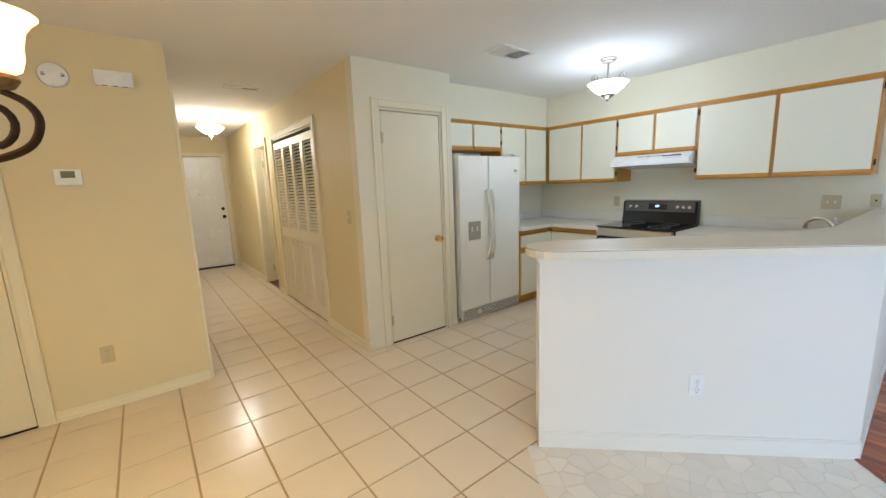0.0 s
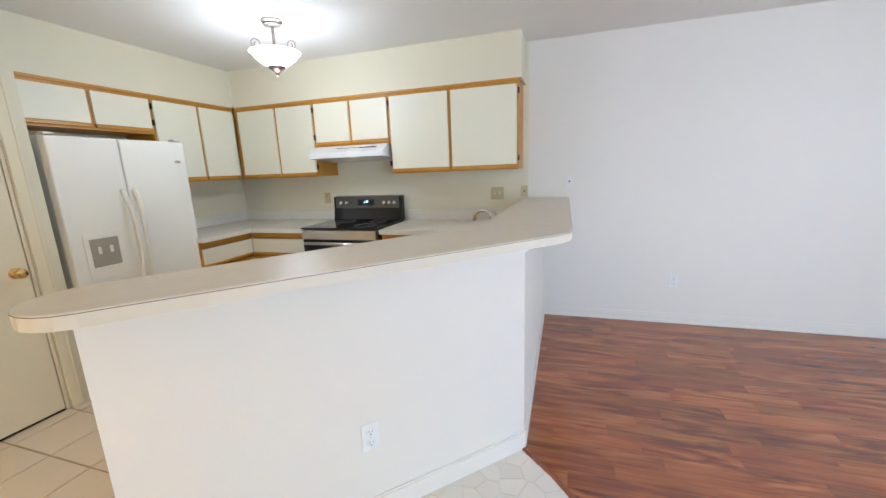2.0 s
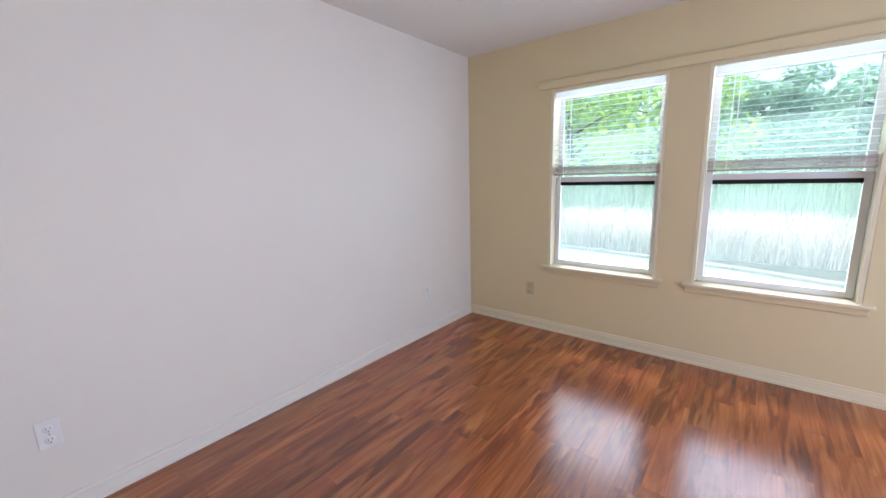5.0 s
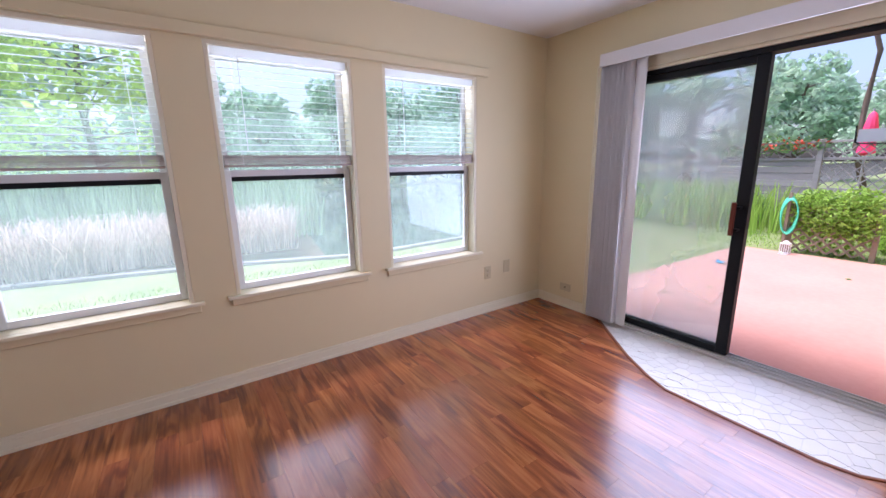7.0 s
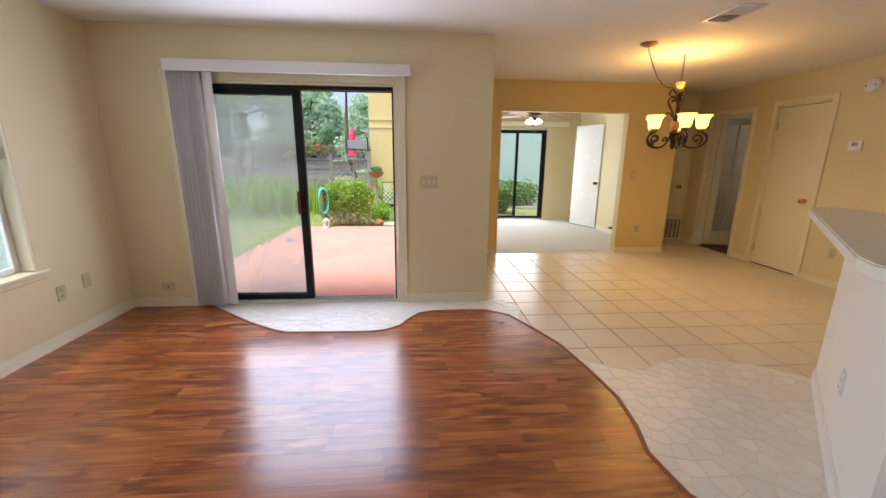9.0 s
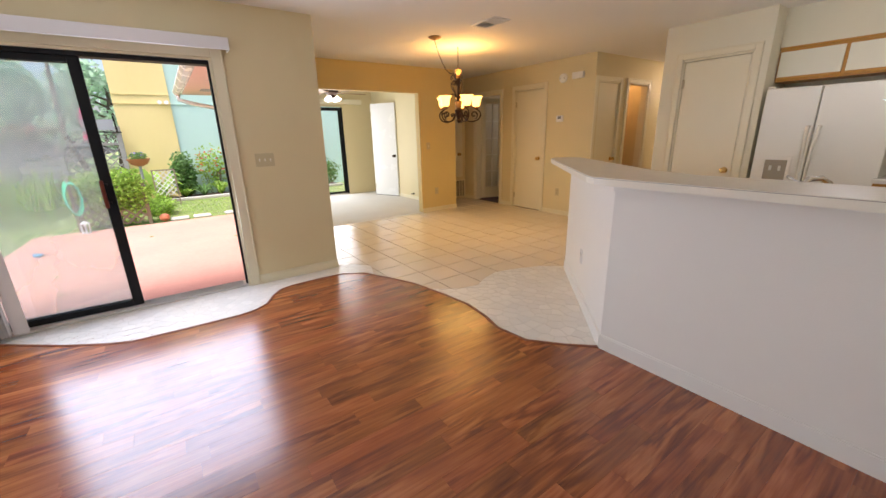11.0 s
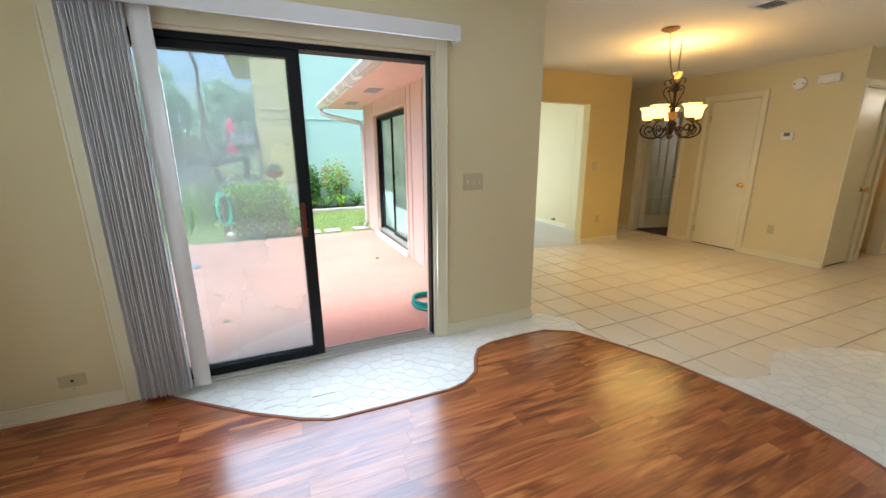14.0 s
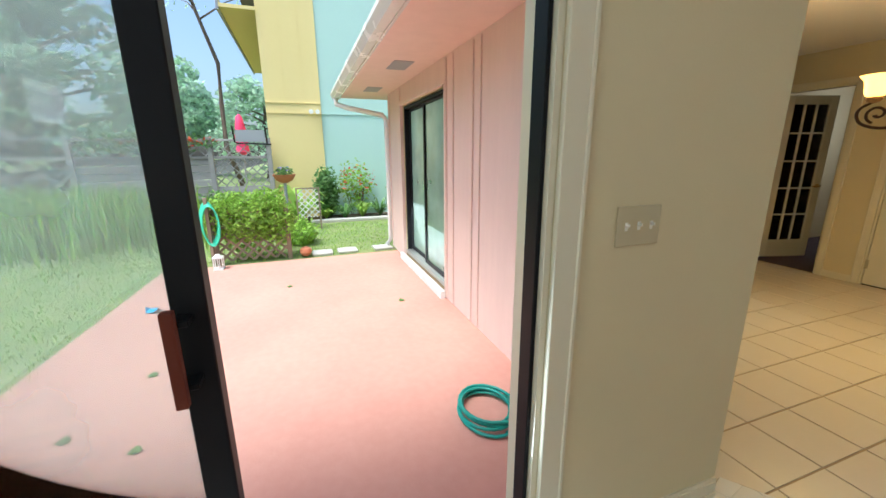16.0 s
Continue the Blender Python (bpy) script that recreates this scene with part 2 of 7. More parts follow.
mat("ceiling", (0.82, 0.80, 0.76), 0.85, var=0.04, scale=1, bump=0.6, bscale=90, spec=0.2)
mat("white_gloss", (0.82, 0.82, 0.80), 0.25, var=0.05, scale=4, spec=0.5)
mat("fridge", (0.84, 0.815, 0.73), 0.35, var=0.03, scale=2, bump=0.25, bscale=350)
mat("laminate", (0.80, 0.765, 0.61), 0.4, var=0.05, scale=2, fine=0.03)
mat("bar_top", (0.72, 0.67, 0.55), 0.35, var=0.2, scale=25, fine=0.2, tint=(0.62, 0.57, 0.46))
mat("counter", (0.78, 0.75, 0.66), 0.32, var=0.15, scale=25, fine=0.15)
mat("oak", (0.56, 0.27, 0.030), 0.38, var=0.5, scale=6, fine=0.3, tint=(0.43, 0.19, 0.024), stretch=(1, 1, 0.15), bump=0.1)
mat("black", (0.012, 0.012, 0.014), 0.12)
mat("black_frame", (0.010, 0.011, 0.012), 0.5, spec=0.2, var=0.3, scale=8, bump=0.05)
mat("steel", (0.66, 0.65, 0.62), 0.38, 1.0, var=0.1, scale=3, stretch=(1, 20, 20))
mat("chrome", (0.75, 0.75, 0.75), 0.15, 1.0)
mat("brass", (0.75, 0.5, 0.18), 0.22, 1.0)
mat("bronze", (0.035, 0.02, 0.013), 0.42, 0.7, var=0.6, scale=25, tint=(0.07, 0.035, 0.017), bump=0.1)
mat("almond", (0.55, 0.47, 0.28), 0.35)
mat("slot", (0.05, 0.045, 0.04), 0.6)
mat("wood_sub", (0.10, 0.035, 0.015), 0.5)
mat("grout", (0.46, 0.34, 0.20), 0.9, var=0.4, scale=6, bump=0.4)
mat("carpet", (0.62, 0.6, 0.56), 0.95, var=0.15, scale=3, fine=0.3, bump=1.0, bscale=400)
mat("patio", (0.56, 0.275, 0.215), 0.8, var=0.5, scale=1.3, fine=0.25, tint=(0.64, 0.35, 0.275), bump=0.5, bscale=60)
mat("pink_siding", (0.80, 0.62, 0.54), 0.75, var=0.15, scale=2, fine=0.1, bump=0.4, bscale=60, stretch=(4, 4, 0.4))
mat("grass_ground", (0.14, 0.22, 0.06), 0.95, var=0.6, scale=2.5, fine=0.5, tint=(0.28, 0.30, 0.12), bump=1.0, bscale=80)
glass("glass")
glass("glass_fog", (0.93, 1.0, 0.99), 0.29, (0.84, 0.96, 1.0), 1.22)
glass("glass_screen", (0.97, 1.0, 1.0), 0.085, (0.76, 0.96, 0.86))
glass("glass_hazy", (0.95, 1.0, 1.0), 0.10, (0.74, 0.98, 0.80), 1.3)
# green haze and tint painted in for the sky and plants the pane reflects
glass("glass_reflect", (0.55, 0.66, 0.62), 0.35, (0.62, 0.74, 0.66), 2.1)
# near-black for sheets that stand for shade inside closet, grille and ducts
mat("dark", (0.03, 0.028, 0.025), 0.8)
# ---- structure ----
H = 2.40
XW, YN = -4.505, 7.24          # living room's west wall, thermostat wall
XD, YD = -6.404, 3.305         # dining room's west wall, its south wall
XH, XP = -4.217, -3.068        # hall's two sides
YP, XPE = 6.827, -2.09         # pantry's front and its east side
YK = 7.40                      # kitchen's north wall
WIN = [(-1.622, -0.800), (-2.657, -1.840), (-3.701, -2.878)]
WZ = (0.565, 2.005)
SD = (0.62, 2.45, 1.98)        # sliding door: south, north, height

wall("wall_south", "x", -0.15, 0, XW, 0, 0, H, [(a, b, *WZ) for a, b in WIN])
wall("wall_east", "y", 0, 0.15, -0.15, 4.20, 0, H, mat=M["wall_white"])
# the east wall goes on here in a creamier tone
wall("wall_kitchen_east", "y", 0, 0.15, 4.20, YK + 0.12, 0, H, mat=M["kitchen_cream"])
wall("wall_west", "y", XW - 0.15, XW, -0.15, YD, 0, H, [(SD[0], SD[1], -0.1, SD[2])])
wall("wall_dining_south", "x", YD - 0.12, YD, XD - 0.12, XW - 0.15, 0, H)
# the chandelier's amber glow on this wall is part of its colour
wall("wall_dining_west", "y", XD - 0.12, XD, YD, 6.363, 0, H, [(3.806, 5.61, -0.1, 2.0)], mat=M["wall_amber_lit"])
wall("wall_alcove_south", "x", 6.243, 6.363, -7.35, XD - 0.12, 0, H)
wall("wall_alcove_west", "y", -7.35, -7.23, 6.363, YN, 0, H)
wall("wall_thermostat", "x", YN, YN + 0.11, -7.35, XH, 0, H, [(-6.86, -6.16, -0.1, 2.03), (-5.785, -5.135, -0.1, 2.04)])
wall("wall_hall_west", "y", XH - 0.11, XH, YN + 0.11, 12.2, 0, H, [(7.305, 7.875, -0.1, 2.03), (8.115, 8.70, -0.1, 2.04)])
wall("wall_hall_east", "y", XP, XP + 0.11, YP + 0.11, 12.2, 0, H, [(7.77, 9.17, -0.1, 2.03), (9.55, 10.25, -0.1, 2.03)])
wall("wall_hall_north", "x", 12.2, 12.32, XH - 0.11, XP + 0.11, 0, H, [(-4.03, -3.19, -0.1, 2.05)])
wall("wall_pantry_south", "x", YP, YP + 0.11, XP, XPE, 0, H, [(-2.86, -2.215, -0.1, 2.045)], mat=M["kitchen_cream"])
wall("wall_pantry_east", "y", XPE - 0.11, XPE, YP + 0.11, YK, 0, H, mat=M["kitchen_cream"])
wall("wall_kitchen_north", "x", YK, YK + 0.12, XPE - 0.11, 0, 0, H, mat=M["kitchen_cream"])

# ceiling over the home
FOOT = [(-4.655, -0.15), (0.15, -0.15), (0.15, 12.4), (-9.72, 12.4), (-9.72, 3.185), (-4.655, 3.185)]
part("ceiling", prism(bmesh.new(), FOOT, H, H + 0.15), M["ceiling"], kind="structure")

# soffit above the wall cabinets
bm = bmesh.new()
prism(bm, [(0, 4.225), (-0.335, 4.225), (-0.335, 7.065), (XPE, 7.065), (XPE, YK), (0, YK)], 2.06, H)
part("soffit", bm, M["kitchen_cream"], kind="structure")

# peninsula half wall
PEN = [(0, 4.05), (-1.855, 4.05), (-2.955, 5.125), (-2.87, 5.21), (-1.80, 4.17), (0, 4.17)]
part("half_wall", prism(bmesh.new(), PEN, 0, 1.06), M["wall_white"], kind="structure")

BAR = [(0, 3.85), (-1.80, 3.85), (-1.87, 3.858), (-1.95, 3.905), *[(-2.945 + 0.145 * math.cos(radians(a)), 5.035 + 0.145 * math.sin(radians(a))) for a in range(228, 40, -17)], (-1.80, 4.37), (-1.52, 4.27), (0, 4.235)]
bar = part("bar_top", prism(bmesh.new(), BAR, 1.060, 1.10, 0.004), M["bar_top"], label="long beige laminate bar top with rounded end on the half wall", category="countertop")
rim = bmesh.new()
cen, loops = [], []
nb = len(BAR)
for i in range(nb):
    a, b, c = Vector(BAR[i - 1]), Vector(BAR[i]), Vector(BAR[(i + 1) % nb])
    d = ((b - a).normalized() + (c - b).normalized()).normalized()
    cen.append((b, Vector((d.y, -d.x))))
sg = 1 if sum(BAR[i - 1][0] * BAR[i][1] - BAR[i][0] * BAR[i - 1][1] for i in range(nb)) > 0 else -1
for u, z in ((-0.002, 1.0943), (0.0012, 1.0943), (0.0012, 1.0960), (-0.002, 1.0960)):
    loops.append([rim.verts.new((*(b + nn * sg * u), z)) for b, nn in cen])
for k in range(4):
    p, q = loops[k], loops[(k + 1) % 4]
    for i in range(nb):
        rim.faces.new((p[i], p[(i + 1) % nb], q[(i + 1) % nb], q[i]))
mat("seam", (0.13, 0.075, 0.05), 0.6)
part("edge_seam", rim, M["seam"], bar, "thin dark laminate seam")

# floors
CURVE = [(XW, 0.70), (-4.46, 0.72), (-4.25, 0.98), (-4.08, 1.19), (-3.93, 1.42), (-3.86, 1.57), (-3.845, 1.92), (-3.84, 2.25), (-3.87, 2.38), (-3.95, 2.49),
         (-4.10, 2.57), (-4.20, 2.65), (-4.24, 2.76), (-4.25, 3.02), (-4.24, 3.25), (-4.12, 3.44), (-3.80, 3.59), (-3.55, 3.69), (-3.15, 3.76), (-2.88, 3.79),
         (-2.64, 3.76), (-2.45, 3.71), (-2.20, 3.74), (-2.0, 3.9), (-1.855, 4.05)]
WOODP = [(0, 0), (0, 4.05)] + CURVE[::-1] + [(XW, 0)]
part("floor", prism(bmesh.new(), FOOT, -0.2, -0.0048), M["grout"], kind="structure")
bm = bmesh.new()
prism(bm, WOODP, -0.011, -0.004)
part("floor_wood_base", bm, M["wood_sub"], kind="structure")

# walls that close the rooms beyond the openings
SRW, SRN = -9.60, 6.28
SRD = (4.36, 5.54, 2.0)
wall("wall_sunroom_west", "y", SRW - 0.12, SRW, YD - 0.12, SRN + 0.12, -0.05, H, [(SRD[0], SRD[1], -0.1, SRD[2])])
wall("wall_sunroom_north", "x", SRN, SRN + 0.12, SRW, XD - 0.12, 0, H)
wall("wall_sunroom_south", "x", YD - 0.12, YD, SRW, XD - 0.125, -0.05, H, [(-8.95, -7.25, -0.1, 1.98)])
wall("wall_room_north", "x", 10.2, 10.3, -7.35, XH - 0.11, 0, H)
wall("wall_room_west", "y", -7.45, -7.352, 6.243, 10.3, 0, H)
wall("wall_bath", "x", 8.9, 9.0, -6.4, XH - 0.112, 0, H)
wall("wall_bath_south", "x", 7.92, 8.0, -6.4, XH - 0.112, 0, H)
wall("wall_bath_west", "y", -6.5, -6.402, 7.92, 9.0, 0, H)
wall("wall_closet_back", "y", -4.95, -4.85, 7.352, 7.918, 0, H)
wall("wall_bedroom_east", "y", 0.0, 0.1, YK + 0.14, 12.3, 0, H)
wall("wall_bedroom_south", "x", 9.3, 9.38, XP + 0.112, 0, 0, H)
wall("wall_louver_back", "y", -2.42, -2.34, YK + 0.14, 9.298, 0, H)
wall("wall_bedroom_north", "x", 12.2, 12.32, XP + 0.112, 0.1, 0, H)


def casing(axis, t, s, a, b, h, z0=0.0, w=0.062, name="door_trim", d=0.016):
    """Mitred-looking flat casing round an opening, on the side s of the plane t."""
    bm = bmesh.new()

    def bx(u0, u1, z0, z1, dd):
        if axis == "x":
            box(bm, u0, u1, t, t + s * dd, z0, z1, 0.003)
        else:
            box(bm, t, t + s * dd, u0, u1, z0, z1, 0.003)

    for u0, u1 in ((a - w, a), (b, b + w)):
        bx(u0, u1, z0, h + w, d)
        c, o = (u0 + 0.012, u0 - 0.002) if u0 < a else (u1 - 0.012, u1 + 0.002)
        bx(min(c, o), max(c, o), z0, h + w + 0.002, d + 0.004)
    bx(a + 0.0005, b - 0.0005, h, h + w - 0.001, d)
    bx(a - w + 0.013, b + w - 0.013, h + w - 0.012, h + w + 0.002, d + 0.004)
    return part(name, bm, M["trim"], kind="structure")


def jamb(axis, t0, t1, a, b, h, z0=0.0, d=0.018, name="door_jamb"):
    """The lining of an opening."""
    bm = bmesh.new()
    for u0, u1, w0, w1 in ((a, a + d, z0, h - d - 0.0005), (b - d, b, z0, h - d - 0.0005), (a, b, h - d, h)):
        if axis == "x":
            box(bm, u0 + 0.001, u1 - 0.001, t0 + 0.001, t1 - 0.001, w0, w1)
        else:
            box(bm, t0 + 0.001, t1 - 0.001, u0 + 0.001, u1 - 0.001, w0, w1)
    return part(name, bm, M["trim"], kind="structure")


def knob(parent, x, y, z, side, m="brass", name="door_knob", label="polished brass door knob"):
    """A round knob that sticks out along y by side."""
    bm = bmesh.new()
    pr = [(0.032, 0), (0.032, 0.006), (0.014, 0.012), (0.013, 0.03), (0.022, 0.036), (0.029, 0.05), (0.026, 0.062), (0.012, 0.068), (0.0, 0.069)]
    lathe(bm, [(r, side * h) for r, h in pr], 20, (x, y, z), "y")
    return part(name, bm, M[m], parent, label, sm=True)


def hinge(parent, x, y, z, side):
    bm = bmesh.new()
    box(bm, x - 0.006, x + 0.020, y, y + side * 0.004, z - 0.045, z + 0.045)
    lathe(bm, [(0.006, z - 0.05), (0.006, z + 0.05)], 8, (x, y + side * 0.006, 0))
    return part("hinge", bm, M["almond"], parent, "painted butt hinge")


def flat_door(name, label, w, h, at, rz, knob_at=0.06, m="trim", hinges="l", km="brass", side=-1):
    """A flush door that stands in its local x-z plane from x=0 to w; its face looks to -y."""
    d = thing(name, label, "door", at, rz)
    part("door_panel", B(0.003, w - 0.003, 0.002, 0.036, 0.012, h - 0.004, 0.002), M[m], d)
    # added black strip: draws the shade in the gap below the door
    part("door_sweep", B(0.004, w - 0.004, 0.0035, 0.03, 0.001, 0.0118), M["black"], d, "black strip standing for the shade under the door")
    kx = w - knob_at if hinges == "l" else knob_at
    knob(d, kx, 0.002, 0.90, side, km, label="round %s door knob" % km)
    hx = 0.0 if hinges == "l" else w - 0.014
    for z in (0.22, h - 0.22):
        hinge(d, hx, 0.001, z, -1)
    return d


# pantry door
casing("x", YP, -1, -2.862, -2.213, 2.047)
jamb("x", YP, YP + 0.11, -2.858, -2.217, 2.043)
flat_door("pantry_door", "flush cream-painted pantry door with a brass knob", 0.603, 2.022, (-2.839, YP + 0.004, 0), 0)
part("pantry_back", B(XP + 0.11, XPE - 0.11, YP + 0.112, YP + 0.13, 0, H), M["wall"], kind="structure")

# door in the thermostat wall
casing("x", YN, -1, -5.787, -5.133, 2.042)
jamb("x", YN, YN + 0.11, -5.785, -5.135, 2.04)
flat_door("closet_door", "flush cream-painted closet door beside the thermostat", 0.612, 2.018, (-5.766, YN + 0.004, 0), 0)
part("closet_back", B(-5.9, -5.0, YN + 0.45, YN + 0.47, 0, H), M["wall"], kind="structure")

# doors on the hall's west side
casing("y", XH, 1, 7.307, 7.873, 2.03)
jamb("y", XH - 0.11, XH, 7.306, 7.874, 2.03)
flat_door("linen_closet_door", "flush cream-painted linen closet door in the hall", 0.53, 2.01, (XH - 0.004, 7.325, 0), 90)
casing("y", XH, 1, 8.117, 8.698, 2.04)
jamb("y", XH - 0.11, XH, 8.116, 8.699, 2.04)

# front door with six shallow panels
casing("x", 12.2, -1, -4.03, -3.19, 2.05)
fd = thing("front_door", "white painted six-panel front door with dark knob and deadbolt", "door", (-4.03, 12.205, 0))
bm = B(0.004, 0.836, 0.01, 0.05, 0.03, 2.045, 0.002)
for cx in (0.24, 0.60):
    for z0, z1 in ((0.2, 0.75), (0.9, 1.55), (1.66, 1.92)):
        box(bm, cx - 0.13, cx + 0.13, 0.003, 0.0102, z0, z1, 0.006)
part("door_panel", bm, M["white_gloss"], fd)
part("threshold", B(0, 0.84, -0.03, 0.06, 0, 0.028, 0.004), M["black"], fd, "dark metal threshold")
knob(fd, 0.77, 0.005, 0.95, -1, "bronze", label="dark bronze round door knob")
bm = bmesh.new()
lathe(bm, [(0.03, 0), (0.03, -0.012), (0.022, -0.022), (0, -0.023)], 18, (0.765, 0.008, 1.10), "y")
part("deadbolt", bm, M["bronze"], fd, "dark bronze deadbolt", sm=True)
bm = bmesh.new()
lathe(bm, [(0.012, 0), (0.012, -0.006), (0, -0.007)], 12, (0.42, 0.008, 1.38), "y")
part("peephole", bm, M["chrome"], fd, "round chrome peephole", sm=True)
bm = bmesh.new()
lathe(bm, [(0.009, 0), (0.009, -0.01), (0, -0.011)], 12, (0.79, 0.008, 0.78), "y")
part("latch_button", bm, M["black"], fd, sm=True)

# bifold louvre doors of the hall closet
casing("y", XP, -1, 7.77, 9.17, 2.03, w=0.07)
jamb("y", XP, XP + 0.11, 7.771, 9.169, 2.03)
bif = thing("bifold_closet_door", "cream slatted bifold closet doors, closed", "door", (XP - 0.004, 7.79, 0), 90)
W4 = 1.36 / 4
for k in range(4):
    a = k * W4 + 0.002
    b = a + W4 - 0.004
    bm = bmesh.new()
    for x0, x1 in ((a, a + 0.04), (b - 0.04, b)):
        box(bm, x0, x1, -0.028, 0, 0.02, 1.975, 0.002)
    for z0, z1 in ((0.02, 0.16), (0.82, 0.94), (1.90, 1.975)):
        box(bm, a + 0.041, b - 0.041, -0.026, -0.001, z0, z1)
    leaf = part("bifold_leaf", bm, M["trim"], bif)
    for z0, z1 in ((0.16, 0.82), (0.94, 1.90)):
        n = int((z1 - z0) / 0.034)
        for i in range(n):
            bm = box(bmesh.new(), a + 0.038, b - 0.038, -0.016, 0.016, -0.0035, 0.0035)
            zc = z0 + (i + 0.5) * (z1 - z0) / n
            bm.transform(Matrix.Translation((0, -0.013, zc)) @ Matrix.Rotation(radians(-38), 4, "X"))
            part("slat", bm, M["trim"], leaf)
# added dark sheet: the closet's shade seen between the louvres
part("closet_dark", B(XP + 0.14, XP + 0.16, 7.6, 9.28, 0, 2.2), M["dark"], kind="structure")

# opening to the bedroom off the hall
casing("y", XP, -1, 9.55, 10.25, 2.03)
jamb("y", XP, XP + 0.11, 9.551, 10.249, 2.03)
flat_door("bedroom_door", "cream bedroom door standing open into the room", 0.66, 2.01, (XP + 0.10, 10.22, 0), -12, km="bronze", side=-1)

# louvred return grille and door of the alcove
alc = thing("utility_door", "flush cream-painted utility door above a return air grille", "door", (-7.228, 6.50, 0), 90)
part("door_panel", B(0.0, 0.66, -0.02, -0.001, 0.46, 2.03, 0.002), M["trim"], alc)
knob(alc, 0.55, -0.02, 0.93, -1)
gr = thing("return_air_grille", "white louvred return air grille low on the alcove wall", "vent", (-7.228, 6.84, 0.02), 90)
bm = bmesh.new()
for q in ((0, 0.39, 0, 0.025), (0, 0.39, 0.35, 0.375), (0, 0.025, 0.026, 0.349), (0.365, 0.39, 0.026, 0.349)):
    box(bm, q[0], q[1], -0.014, -0.001, q[2], q[3], 0.002)
part("grille_frame", bm, M["trim"], gr)
# dark sheet in place of the shade behind the slats
part("grille_back", B(0.025, 0.365, -0.003, -0.001, 0.025, 0.35), M["dark"], gr)
for k in range(4):
    part("mullion", B(0.09 + k * 0.07, 0.102 + k * 0.07, -0.0135, -0.0035, 0.0255, 0.3495), M["trim"], gr)
for k in range(16):
    bm = box(bmesh.new(), 0.026, 0.364, -0.008, 0.0, -0.0015, 0.0015)
    bm.transform(Matrix.Translation((0, -0.003, 0.037 + k * 0.0198)) @ Matrix.Rotation(radians(35), 4, "X"))
    part("slat", bm, M["trim"], gr)

# French door, open into the room behind
casing("x", YN, -1, -6.86, -6.16, 2.03)
jamb("x", YN, YN + 0.11, -6.859, -6.161, 2.03)
fr = thing("french_door", "cream French door with fifteen glass panes, standing ajar", "door", (-6.83, YN + 0.115, 0), 74)
bm = bmesh.new()
for q in ((0, 0.1, 0.02, 2.0), (0.56, 0.66, 0.02, 2.0)):
    box(bm, q[0], q[1], 0, 0.036, q[2], q[3], 0.003)
for q in ((0.02, 0.24), (1.90, 2.0)):
    box(bm, 0.101, 0.559, 0.001, 0.035, *q)
part("door_frame", bm, M["trim"], fr)
for k in (1, 2):
    part("muntin", B(0.1 + k * 0.153 - 0.009, 0.1 + k * 0.153 + 0.009, 0.004, 0.032, 0.241, 1.899, 0.003), M["trim"], fr)
for j in range(1, 5):
    z = 0.24 + j * 0.332
    for k in range(3):
        part("muntin", B(0.111 + k * 0.153, 0.242 + k * 0.153, 0.005, 0.031, z - 0.009, z + 0.009), M["trim"], fr)
for j in range(5):
    for k in range(3):
        part("pane", B(0.1 + k * 0.153, 0.253 + k * 0.153, 0.016, 0.020, 0.24 + j * 0.332, 0.572 + j * 0.332), M["glass"], fr)
bm = bmesh.new()
lathe(bm, [(0.024, 0), (0.024, -0.008), (0.01, -0.014), (0.01, -0.045)], 14, (0.61, 0, 0.93), "y")
tube(bm, [(0.61, -0.045, 0.93), (0.57, -0.05, 0.93), (0.51, -0.045, 0.925)], 0.009, 8)
part("lever_handle", bm, M["brass"], fr, "brass lever handle", sm=True)

# sliding glass doors


